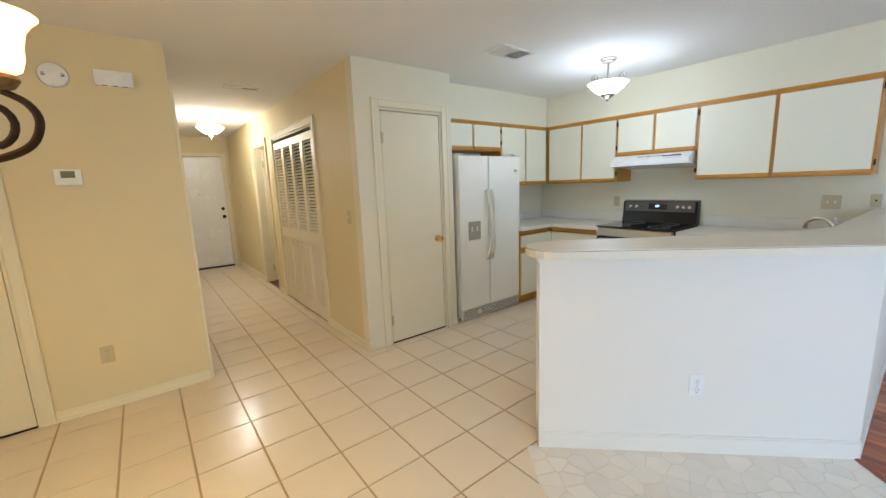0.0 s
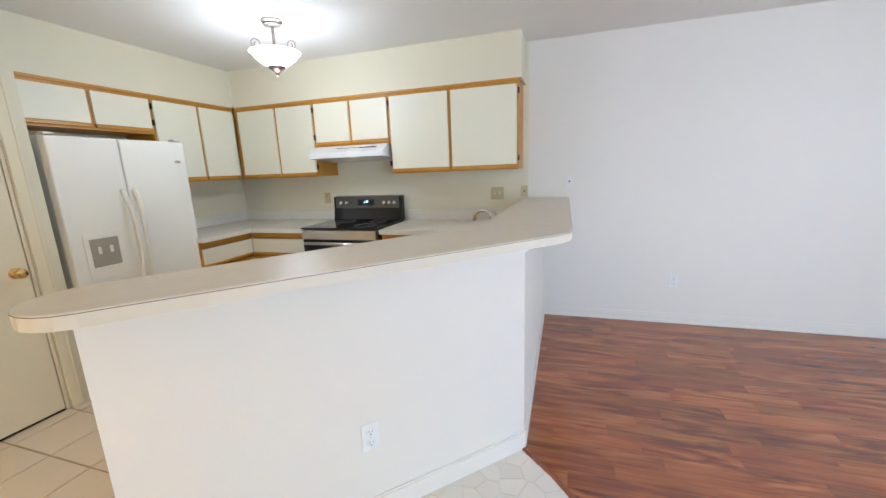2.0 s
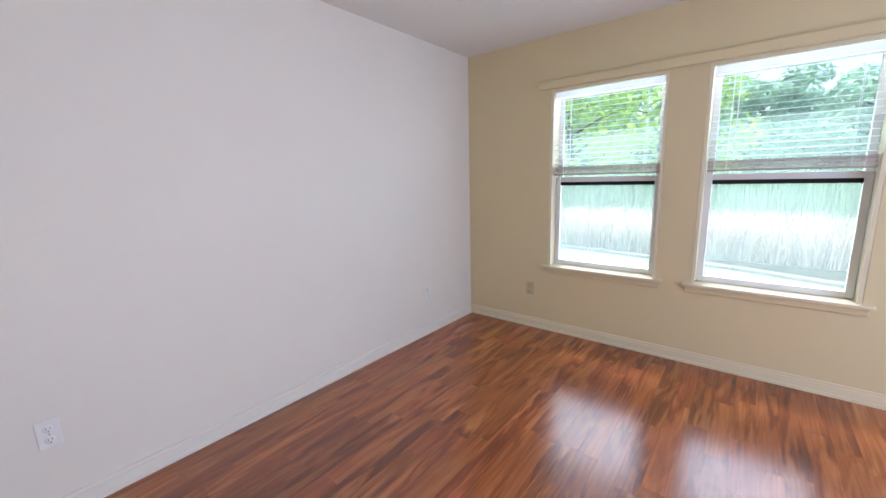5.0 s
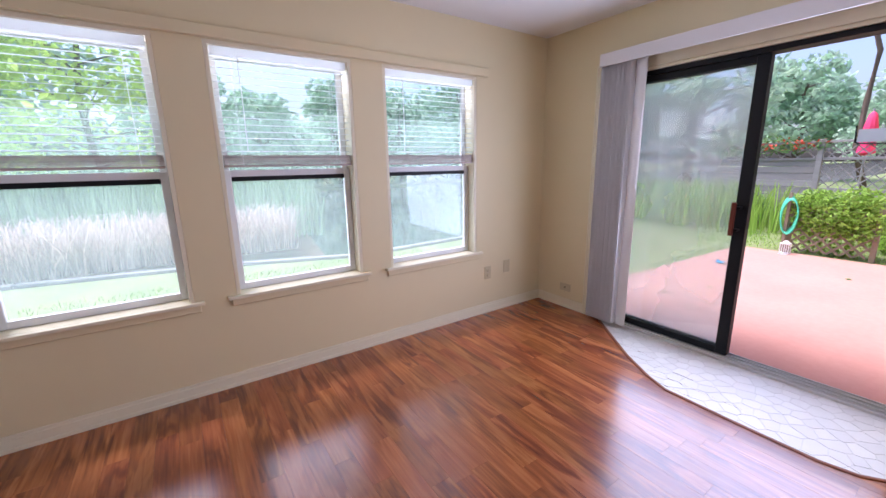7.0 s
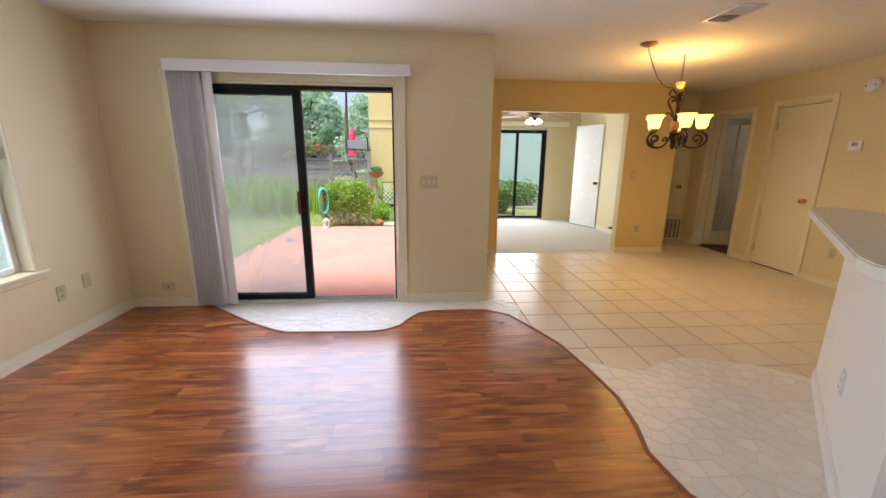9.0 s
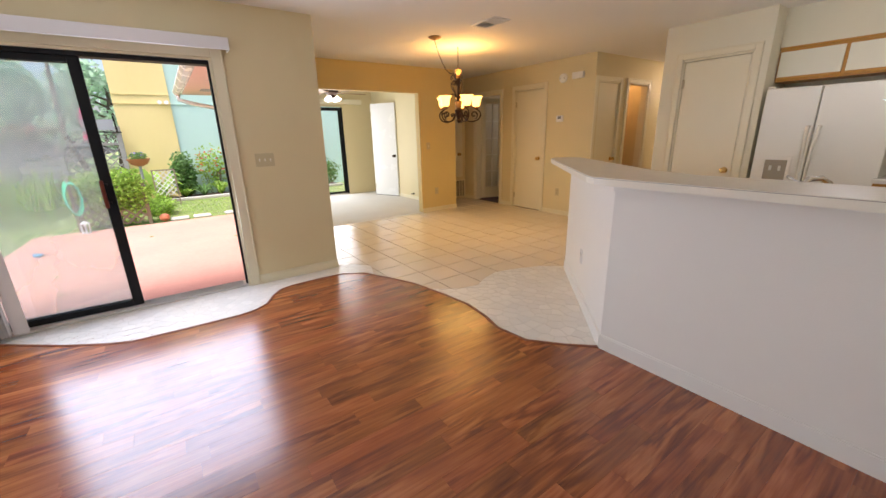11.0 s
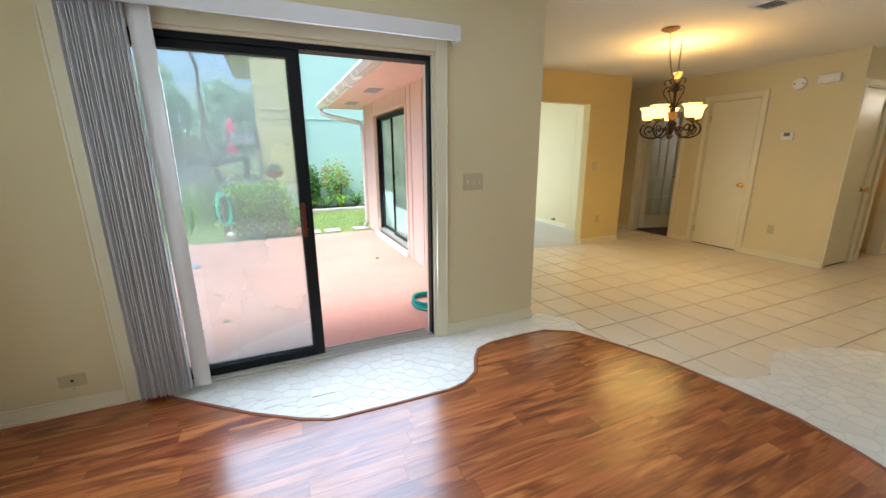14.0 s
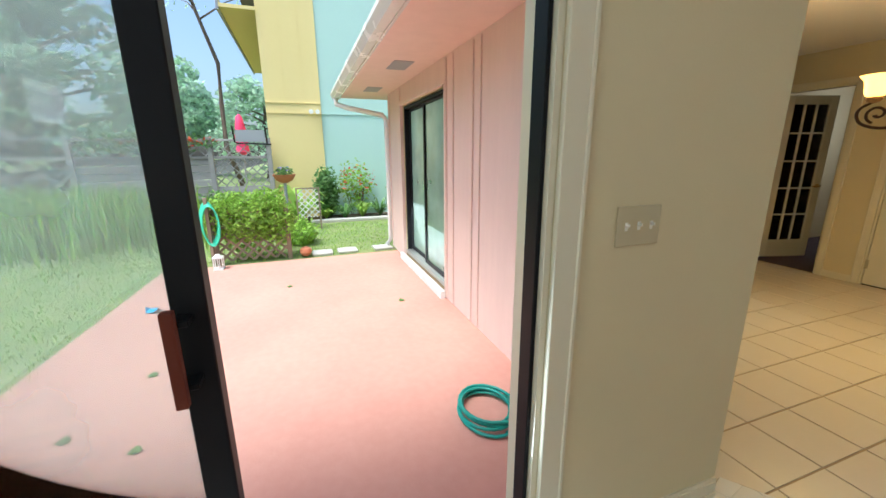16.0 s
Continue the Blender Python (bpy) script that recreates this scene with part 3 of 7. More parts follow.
def slider(name, label, w, h, at, rz, fog, split=0.5, handle=True, shut=True, jamb_w=0.035, clear="glass"):
    """Two panels in a dark frame, in the local x-z plane; the inside looks to -y; the fixed half is from 0 to split."""
    d = thing(name, label, "sliding door", at, rz)
    bm = bmesh.new()
    box(bm, 0, w, 0, 0.11, h - 0.032, h, 0.002)
    box(bm, 0, 0.035, 0.001, 0.109, 0.02, h - 0.0325, 0.002)
    box(bm, w - jamb_w, w, 0.001, 0.109 if jamb_w > 0.02 else 0.06, 0.02, h - 0.0325, 0.002)
    part("door_frame", bm, M["black_frame"], d, "dark bronze aluminium frame")
    bm = B(0.0, w, -0.012, 0.13, -0.03, 0.018, 0.003)
    for y in (0.012, 0.055, 0.098):
        box(bm, 0.036, w - 0.036, y - 0.003, y + 0.003, 0.0182, 0.03)
    part("sill_track", bm, M["steel"], d, "aluminium sill with track")
    m = w * split
    for nm, x0, x1, y, gl in (("fixed_panel", 0.036, m + 0.03, 0.062, "glass_fog" if fog else clear), ("sliding_panel", m - 0.03, w - 0.036, 0.020, clear)):
        if nm == "sliding_panel" and not shut:
            x0, x1 = 0.036 + 0.005, m + 0.035
        bm = bmesh.new()
        s = 0.055 if shut else 0.068
        box(bm, x0, x0 + s, y, y + 0.032, 0.031, h - 0.034, 0.003)
        box(bm, x1 - s, x1, y, y + 0.032, 0.031, h - 0.034, 0.003)
        box(bm, x0 + s + 0.0005, x1 - s - 0.0005, y + 0.001, y + 0.031, h - 0.034 - 0.6 * s, h - 0.034)
        box(bm, x0 + s + 0.0005, x1 - s - 0.0005, y + 0.001, y + 0.031, 0.031, 0.078)
        pn = part(nm, bm, M["black_frame"], d)
        g = part("pane", B(x0 + s - 0.005, x1 - s + 0.005, y + 0.013, y + 0.018, 0.074, h - 0.029 - 0.6 * s), M[gl], pn, "fogged glass pane" if "fog" in gl else "clear glass pane")
        g.visible_shadow = False
        if nm == "sliding_panel" and handle:
            hx = (x1 - 0.058) if not shut else x0 + 0.03
            bm = bmesh.new()
            box(bm, hx - 0.012, hx + 0.012, -0.045, -0.022, 0.86, 1.07, 0.005, 2)
            part("handle", bm, M["handle_wood"], pn, "reddish-brown wooden pull handle")
            bm = bmesh.new()
            for z in (0.895, 1.035):
                box(bm, hx - 0.006, hx + 0.03, -0.024, y + 0.002, z - 0.007, z + 0.007, 0.002)
            part("handle_bracket", bm, M["black_frame"], pn, "black handle bracket")
    return d


mat("handle_wood", (0.14, 0.03, 0.015), 0.6, spec=0.25, var=0.4, scale=10, stretch=(1, 1, 0.1), bump=0.1)
# the clear right half stands open: the sliding panel is parked over the fixed one
sdoor = slider("sliding_glass_door", "dark-framed sliding glass patio door, slid open over its fogged fixed half", SD[1] - SD[0] - 0.04, 1.96, (XW - 0.020, SD[0] + 0.02, 0.0), 90, True, 0.534, True, False, 0.014)
casing("y", XW, 1, SD[0] + 0.0, SD[1], SD[2], w=0.082, d=0.018)
bm = bmesh.new()
box(bm, XW - 0.061, XW - 0.001, SD[0] + 0.001, SD[0] + 0.019, 0, SD[2] - 0.001)
box(bm, XW - 0.149, XW - 0.001, SD[1] - 0.019, SD[1] - 0.001, 0, SD[2] - 0.02)
box(bm, XW - 0.149, XW - 0.001, SD[0] + 0.001, SD[1] - 0.001, SD[2] - 0.0195, SD[2] - 0.001)
part("door_jamb", bm, M["trim"], kind="structure")

slider("patio_sliding_door", "black-framed sliding glass door on the pink wall", 1.66, 1.96, (-7.27, YD + 0.0, 0), 180, False, 0.5, False, True, clear="glass_reflect")
slider("sunroom_sliding_door", "black-framed sliding glass door of the side room", SRD[1] - SRD[0] - 0.02, 1.98, (SRW - 0.004, SRD[0] + 0.01, 0), 90, False, 0.45, False, True)

# valances and vertical blinds
mat("vinyl", (0.74, 0.72, 0.70), 0.5, var=0.05, scale=3)
translucent("vane", (0.88, 0.87, 0.86), 0.3)
vb = thing("vertical_blind", "off-white vertical blinds, drawn open beside the patio door", "blind", (XW, 0, 0))
bm = B(0.105, 0.118, 0.620, 2.582, 2.027, 2.118, 0.003)
box(bm, 0.001, 0.1045, 0.620, 0.633, 2.027, 2.118, 0.002)
box(bm, 0.001, 0.1045, 2.569, 2.582, 2.027, 2.118, 0.002)
box(bm, 0.001, 0.1045, 0.6335, 2.5685, 2.105, 2.118)
part("valance", bm, M["vinyl"], vb, "off-white vinyl valance")
part("head_rail", B(0.03, 0.07, 0.64, 2.56, 2.066, 2.096, 0.003), M["vinyl"], vb)
for k in range(24):
    y = 0.634 + k * 0.0100
    bm = bmesh.new()
    vs = []
    for z in (0.035, 2.068):
        for i in range(6):
            u = i / 5 - 0.5
            vs.append(bm.verts.new((0.055 + u * 0.089, 0.003 * (1 - 4 * u * u), z)))
    for i in range(5):
        bm.faces.new((vs[i], vs[i + 1], vs[i + 7], vs[i + 6]))
    o = part("vane", bm, M["vane"], vb, sm=True)
    o.modifiers.new("t", "SOLIDIFY").thickness = 0.0016
    o.matrix_basis = Matrix.Translation((0.055, y, 0)) @ Matrix.Rotation(radians(-4 + 9 * math.sin(k * 1.7)), 4, "Z") @ Matrix.Translation((-0.055, 0, 0))
bm = bmesh.new()
vs = []
for z in (0.035, 2.068):
    for i in range(6):
        u = i / 5 - 0.5
        vs.append(bm.verts.new((0.006 * (1 - 4 * u * u), u * 0.089, z)))
for i in range(5):
    bm.faces.new((vs[i], vs[i + 1], vs[i + 7], vs[i + 6]))
o = part("vane", bm, M["vinyl"], vb, "flat off-white vane turned to the room", sm=True)
o.modifiers.new("t", "SOLIDIFY").thickness = 0.0016
o.matrix_basis = pose(0.060, 0.922, 0, 0, 0, -8)
bm = bmesh.new()
tube(bm, [(0.10, 0.975, 2.07), (0.10, 0.978, 1.6), (0.098, 0.975, 1.12)], 0.0035, 6)
part("wand", bm, M["vinyl"], vb, "clear tilt wand")

# side room: valance on the far door, white door in its north wall
part("sunroom_valance", B(SRW + 0.002, SRW + 0.11, SRD[0] - 0.1, 5.98, 2.05, 2.15, 0.003), M["trim"], label="cream valance above the far sliding door", category="blind")
dd = flat_door("side_room_door", "white flush door with a black knob in the side room", 0.68, 2.03, (-9.04, 5.97, 0), 24, m="white_gloss", km="bronze")
bm = bmesh.new()
lathe(bm, [(0.02, 0), (0.02, -0.02), (0.008, -0.03), (0.008, -0.06), (0.014, -0.065), (0, -0.075)], 12, (-7.80, SRN, 0.12), "y")
part("door_stop", bm, M["bronze"], label="dark round door stop on the wall", category="door stop", sm=True)

# ---- windows of the south wall ----
translucent("blind_slat", (0.90, 0.93, 0.94), 0.6)
# darker copy for the gathered slats: the stack's shade is in the colour
mat("blind_stack_shade", (0.55, 0.46, 0.42), 0.6, var=0.4, scale=30, tint=(0.38, 0.30, 0.27), rand=0.2)
mat("sash", (0.74, 0.75, 0.73), 0.4, var=0.05)
for wi, (a, b) in enumerate(WIN):
    z0, z1 = WZ
    win = tagged(new("window_%d" % (wi + 1)), "white-framed double-hung window with a lowered blind", kind="structure")
    win.location = (a, 0, z0)
    w, h = b - a, z1 - z0
    bm = bmesh.new()
    box(bm, 0.001, 0.022, -0.149, -0.001, 0.02, h - 0.023, 0.001)
    box(bm, w - 0.022, w - 0.001, -0.149, -0.001, 0.02, h - 0.023, 0.001)
    box(bm, 0.001, w - 0.001, -0.149, -0.001, h - 0.0225, h - 0.001)
    part("window_frame", bm, M["trim"], win)
    bm = B(-0.05, w + 0.05, 0.0, 0.038, 0.0, 0.02, 0.005, 2)
    box(bm, 0.001, w - 0.001, -0.149, -0.0005, 0.001, 0.0195)
    part("window_sill", bm, M["trim"], win)
    part("sill_apron", B(-0.03, w + 0.03, 0.001, 0.014, -0.045, -0.001, 0.004), M["wall"], win)
    mid = 0.735
    for nm, zz0, zz1, yy in (("lower_sash", 0.022, mid + 0.02, -0.085), ("upper_sash", mid - 0.018, h - 0.025, -0.122)):
        bm = bmesh.new()
        s = 0.038
        box(bm, 0.024, 0.024 + s, yy - 0.03, yy, zz0, zz1, 0.003)
        box(bm, w - 0.024 - s, w - 0.024, yy - 0.03, yy, zz0, zz1, 0.003)
        box(bm, 0.0245 + s, w - 0.0245 - s, yy - 0.029, yy - 0.001, zz0, zz0 + s)
        box(bm, 0.0245 + s, w - 0.0245 - s, yy - 0.029, yy - 0.001, zz1 - s, zz1)
        sh = part(nm, bm, M["sash"], win)
        g = part("pane", B(0.02 + s, w - 0.02 - s, yy - 0.017, yy - 0.013, zz0 + s - 0.003, zz1 - s + 0.003), M["glass_screen" if nm == "lower_sash" else "glass_hazy"], sh)
        g.visible_shadow = False
    part("gasket", B(0.0625, w - 0.0625, -0.113, -0.088, mid - 0.045, mid - 0.0185), M["black_frame"], win, "dark weather strip of the sash")
    bl = thing("horizontal_blind", "white slatted window blind, half raised", "blind", (a + 0.03, -0.045, z0), 0, "blinds of the south windows")
    bw = w - 0.06
    part("head_rail", B(0, bw, -0.028, 0.028, h - 0.068, h - 0.024, 0.002), M["blind_slat"], bl, "white head rail")
    zt, zb = h - 0.09, 0.862
    n = 14
    for i in range(n):
        z = zt - (zt - zb) * i / (n - 1)
        bm = box(bmesh.new(), 0.002, bw - 0.002, -0.024, 0.024, -0.0013, 0.0013)
        bm.transform(Matrix.Translation((0, 0, z)) @ Matrix.Rotation(radians(-8), 4, "X"))
        part("slat", bm, M["blind_slat"], bl)
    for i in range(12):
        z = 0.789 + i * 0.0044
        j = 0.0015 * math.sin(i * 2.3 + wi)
        part("slat", B(0.002, bw - 0.002, -0.024 + j, 0.024 + j, z, z + 0.0028), M["blind_stack_shade"], bl, "gathered slat, its shade put into the brown colour")
    part("bottom_rail", B(0.0, bw, -0.025, 0.025, 0.772, 0.786, 0.003), M["blind_stack_shade"], bl, "bottom rail, its shade put into the brown colour")
    for x in (0.1, bw - 0.1):
        bm = bmesh.new()
        for y in (-0.026, 0.026):
            tube(bm, [(x, y, 0.78), (x, y, h - 0.07)], 0.0009, 4)
        part("ladder_cord", bm, M["blind_slat"], bl)
    bm = bmesh.new()
    tube(bm, [(bw - 0.13, 0.031, h - 0.07), (bw - 0.132, 0.034, 1.15), (bw - 0.13, 0.032, 0.86)], 0.003, 6)
    part("tilt_wand", bm, M["blind_slat"], bl, "thin tilt wand")
bd = part("valance_board", B(-3.80, -0.70, 0.001, 0.032, 2.008, 2.068, 0.003), M["wall"], label="long cream-painted board above the three windows", category="trim board")

# baseboards
bm = bmesh.new()


def base(x0, y0, x1, y1, nx, ny, h=0.085):
    """A run of baseboard on the wall line; (nx, ny) points into the room."""
    for d, z0, z1 in ((0.011, 0, h - 0.018), (0.016, 0, 0.02), (0.007, h - 0.018, h)):
        box(bm, min(x0, x1) + min(nx * d, 0), max(x0, x1) + max(nx * d, 0), min(y0, y1) + min(ny * d, 0), max(y0, y1) + max(ny * d, 0), z0, z1)


base(XW, 0.0, 0.0, 0.0, 0, 1)
base(XW, 0.017, XW, SD[0] - 0.083, 1, 0)
base(XW, SD[1] + 0.083, XW, YD, 1, 0)
base(XD, YD, XW - 0.001, YD, 0, 1, 0.07)
base(XD, YD + 0.017, XD, 3.80, 1, 0, 0.07)
base(XD, 5.612, XD, 6.362, 1, 0, 0.07)
base(-7.22, YN, -6.925, YN, 0, -1, 0.07)
base(-6.095, YN, -5.85, YN, 0, -1, 0.07)
base(-5.07, YN, XH, YN, 0, -1, 0.07)
base(XH, 7.936, XH, 8.054, 1, 0, 0.07)
base(XH, 8.761, XH, 12.2, 1, 0, 0.07)
base(XP, YP, XP, 7.698, -1, 0, 0.07)
base(XP, 9.242, XP, 9.486, -1, 0, 0.07)
base(XP, 10.314, XP, 12.2, -1, 0, 0.07)
base(XP, YP, -2.925, YP, 0, -1, 0.07)
base(-2.150, YP, XPE, YP, 0, -1, 0.07)
base(SRW, YD, XD - 0.125, YD, 0, 1, 0.07)
base(SRW, SRN, XD - 0.13, SRN, 0, -1, 0.07)
part("baseboard", bm, M["trim"], kind="structure")
bm = bmesh.new()
base(0, 0.017, 0, 4.049, -1, 0)
for (x0, y0), (x1, y1) in zip(PEN[:3], PEN[1:4]):
    L = math.hypot(x1 - x0, y1 - y0)
    nx, ny = (y0 - y1) / L, -(x0 - x1) / L
    if y0 == y1:
        nx, ny = 0, -1
    dx, dy = (x1 - x0) / L, (y1 - y0) / L
    o2 = Vector((-dy, dx)) if (-dy * -1 + dx * -1) > 0 else Vector((dy, -dx))
    for d, z0, z1 in ((0.010, 0, 0.085), (0.006, 0.085, 0.095)):
        prism(bm, [(x0, y0), (x1, y1), (x1 + o2.x * d, y1 + o2.y * d), (x0 + o2.x * d, y0 + o2.y * d)], z0, z1)
part("baseboard", bm, M["wall_white"], kind="structure")
# moulding under the bar top
bm = bmesh.new()
inner = [(0, 4.05), (-1.855, 4.05), (-2.955, 5.125), (-2.87, 5.21)]
for k, (d, z0, z1) in enumerate(((0.012, 1.005, 1.035), (0.03, 1.035, 1.06))):
    offs = [(0, 4.05 - d), (-1.855 - 0.41 * d, 4.05 - d), (-2.955 - d * 1.0, 5.125 - d * 0.45), (-2.955 - d * 1.2, 5.125 + d * 0.4), (-2.87 - d * 0.2, 5.21 + d)]
    prism(bm, offs + inner[::-1], z0, z1)
part("bar_moulding", bm, M["wall_white"], kind="structure")

# ---- kitchen ----


def cab_face(parent, w, z0, z1, splits, depth, hinge_at=(), rail_top=0.05, rail_bot=0.05):
    """Oak face frame and pale slab doors; the face is in the local x-z plane at y=0 and looks to -y."""
    bm = bmesh.new()
    box(bm, 0, w, 0.001, 0.019, z1 - rail_top, z1)
    box(bm, 0, w, 0.001, 0.019, z0, z0 + rail_bot)
    cuts = [0, *splits, w]
    for c in cuts:
        a, b = max(c - 0.022, 0), min(c + 0.022, w)
        box(bm, a, b, 0.0015, 0.0185, z0 + rail_bot + 0.0005, z1 - rail_top - 0.0005)
    box(bm, -0.001, w + 0.001, -0.014, 0.0, z1 - 0.018, z1 + 0.004, 0.003)
    part("face_frame", bm, M["oak"], parent, "honey oak face frame")
    for i, (a, b) in enumerate(zip(cuts, cuts[1:])):
        d = part("door", B(a + 0.014, b - 0.014, -0.018, 0.0, z0 + 0.042, z1 - 0.04, 0.0015), M["laminate"], parent, "off-white slab door with an oak pull lip")
        part("pull_lip", B(a + 0.012, b - 0.012, -0.021, -0.001, z0 + 0.014, z0 + 0.0415, 0.004), M["oak"], d, "oak finger pull")
        if i in hinge_at:
            x = b + 0.0 if i == len(cuts) - 2 else b
            x = a - 0.002 if hinge_at[i] == "l" else b + 0.002
            for z in (z0 + 0.09, z1 - 0.09):
                part("hinge", B(x - 0.006, x + 0.006, -0.022, -0.0005, z - 0.022, z + 0.022, 0.002), M["bronze"], d, "dark bronze hinge")


def wall_cabinet(label, at, rz, w, z0, z1, splits, hinge_at=None, depth=0.33):
    c = thing("wall_cabinet", label, "cabinet", at, rz, "wall cabinets of the kitchen")
    part("body", B(0, w, 0.0195, depth - 0.002, z0 + 0.002, z1 - 0.0, 0.001), M["oak"], c, "honey oak case")
    cab_face(c, w, z0, z1, splits, depth, hinge_at or {})
    return c


E1 = "oak-framed wall cabinet with two tall off-white doors"
wall_cabinet(E1 + " beside the range hood", (-0.33, 5.374, 0), -90, 1.124, 1.36, 2.055, [0.554], {0: "l", 1: "r"})
wall_cabinet("short oak-framed wall cabinet with two off-white doors over the hood", (-0.33, 6.144, 0), -90, 0.768, 1.63, 2.055, [0.384], {0: "l"})
wall_cabinet(E1 + " next to the corner", (-0.33, 7.03, 0), -90, 0.884, 1.36, 2.055, [0.46], {1: "r"})
wall_cabinet(E1 + " on the fridge wall", (-1.175, 7.07, 0), 0, 0.823, 1.36, 2.055, [0.42])
wall_cabinet("short oak-framed wall cabinet with two off-white doors over the refrigerator", (-2.085, 7.07, 0), 0, 0.908, 1.75, 2.055, [0.48], {1: "r"})
part("corner_filler", B(-0.33, -0.30, 7.032, 7.068, 1.36, 2.055), M["oak"], label="narrow oak filler strip in the cabinet corner", category="cabinet")

# range hood
hd = thing("range_hood", "white under-cabinet range hood with dark controls", "range hood", (-0.001, 5.395, 0))
bm = bmesh.new()
ys = (0.002, 0.756)
vs = []
for y in ys:
    vs.append([bm.verts.new(p) for p in ((0, y, 1.628), (-0.345, y, 1.628), (-0.45, y, 1.57), (-0.45, y, 1.52), (-0.02, y, 1.49), (0, y, 1.49))])
n = 6
for i in range(n):
    bm.faces.new((vs[0][i], vs[0][(i + 1) % n], vs[1][(i + 1) % n], vs[1][i]))
bm.faces.new(vs[0]), bm.faces.new(vs[1][::-1])
part("hood_body", bm, M["white_gloss"], hd)
bm = bmesh.new()
for k in range(3):
    for j in range(3):
        y = 0.28 + k * 0.075
        box(bm, -0.397 + j * 0.011, -0.389 + j * 0.011, y, y + 0.065, 1.601 - j * 0.006, 1.6055 - j * 0.006)
bm.transform(Matrix.Translation((0, 0, 0.0)))
part("vent_slots", bm, M["slot"], hd, "dark vent slots")
bm = box(bmesh.new(), -0.085, 0.085, -0.001, 0.004, -0.014, 0.014, 0.001)
bm.transform(Matrix.Translation((-0.400, 0.17, 1.599)) @ Matrix.Rotation(radians(90), 4, "Z") @ Matrix.Rotation(radians(0), 4, "X") @ Matrix.Rotation(radians(-61), 4, "X"))
part("control_plate", bm, M["black"], hd, "black control plate")

# electric range
rg = thing("electric_range", "black electric range with stainless back panel", "range", (-0.012, 5.415, 0))
bm = B(-0.60, -0.03, 0.002, 0.755, 0.03, 0.893, 0.004)
part("range_body", bm, M["black"], rg)
part("cooktop", B(-0.655, -0.03, 0.0, 0.757, 0.894, 0.912, 0.004, 2), M["black"], rg, "black glass cooktop")
bm = bmesh.new()
for (x, y, r) in ((-0.48, 0.19, 0.10), (-0.48, 0.56, 0.08), (-0.21, 0.19, 0.08), (-0.21, 0.56, 0.10)):
    pts = [(x + r * math.cos(a * math.pi / 16), y + r * math.sin(a * math.pi / 16), 0.9125) for a in range(32)]
    part("burner_ring", tube(bmesh.new(), pts, 0.0009, 4, True), M["steel"], rg)
bm = B(-0.645, -0.601, 0.01, 0.747, 0.20, 0.80, 0.004)
part("oven_door", bm, M["black"], rg, "black glass oven door")
part("front_trim", B(-0.648, -0.601, 0.004, 0.753, 0.805, 0.89, 0.004), M["steel"], rg, "stainless front strip")
bm = bmesh.new()
tube(bm, [(-0.69, 0.06, 0.775), (-0.69, 0.70, 0.775)], 0.014, 10)
for y in (0.09, 0.67):
    tube(bm, [(-0.69, y, 0.775), (-0.646, y, 0.775)], 0.009, 8)
part("oven_handle", bm, M["steel"], rg, "stainless oven handle", sm=True)
part("drawer", B(-0.64, -0.601, 0.01, 0.747, 0.06, 0.185, 0.004), M["black"], rg)
bg = bmesh.new()
vs = []
for y in (0.0, 0.757):
    vs.append([bg.verts.new(p) for p in ((-0.0, y, 0.9), (-0.095, y, 0.913), (-0.075, y, 1.02), (-0.065, y, 1.14), (-0.0, y, 1.15))])
for i in range(5):
    bg.faces.new((vs[0][i], vs[0][(i + 1) % 5], vs[1][(i + 1) % 5], vs[1][i]))
bg.faces.new(vs[0]), bg.faces.new(vs[1][::-1])
part("back_guard", bg, M["black"], rg)
TILT = Matrix.Translation((-0.0715, 0, 1.08)) @ Matrix.Rotation(radians(4.7), 4, "Y")


def on_panel(bm):
    bm.transform(TILT)
    return bm


mat("dark_steel", (0.16, 0.155, 0.15), 0.35, 1.0)
part("control_panel", on_panel(box(bmesh.new(), -0.006, 0.0, 0.025, 0.735, -0.052, 0.056, 0.002)), M["dark_steel"], rg, "dark stainless control panel")
part("display", on_panel(box(bmesh.new(), -0.009, -0.0062, 0.29, 0.475, -0.028, 0.032, 0.001)), M["black"], rg, "black display")
mat("digit", (0.5, 0.6, 0.65), 0.5, emit=(0.6, 0.85, 1.0), estr=2.0)
cu = bpy.data.curves.new("t", "FONT")
cu.body, cu.size, cu.extrude, cu.align_x, cu.align_y = "6:31", 0.028, 0.0004, "CENTER", "CENTER"
txt = new("clock_digits_source", cu)
me = bpy.data.meshes.new_from_object(txt)
bpy.data.objects.remove(txt)
me.transform(Matrix(((0, 0, -1, 0), (-1, 0, 0, 0), (0, 1, 0, 0), (0, 0, 0, 1))))
me.transform(TILT @ Matrix.Translation((-0.0098, 0.382, 0.008)))
me.materials.clear()
me.materials.append(M["digit"])
o = new("clock_digits", me)
o.parent = rg
for y in (0.07, 0.125, 0.18, 0.60, 0.665):
    bm = bmesh.new()
    lathe(bm, [(0.020, -0.006), (0.019, -0.022), (0.014, -0.028), (0.0, -0.0285)], 16, (0, y, 0.0), "x")
    box(bm, -0.034, -0.027, y - 0.003, y + 0.003, -0.017, 0.017, 0.001)
    part("control_knob", on_panel(bm), M["chrome"], rg, "silver control knob", sm=True)
bm = bmesh.new()
lathe(bm, [(0.008, -0.006), (0.008, -0.010), (0, -0.0105)], 12, (0, 0.55, 0.0), "x")
part("indicator", on_panel(bm), M["black"], rg)

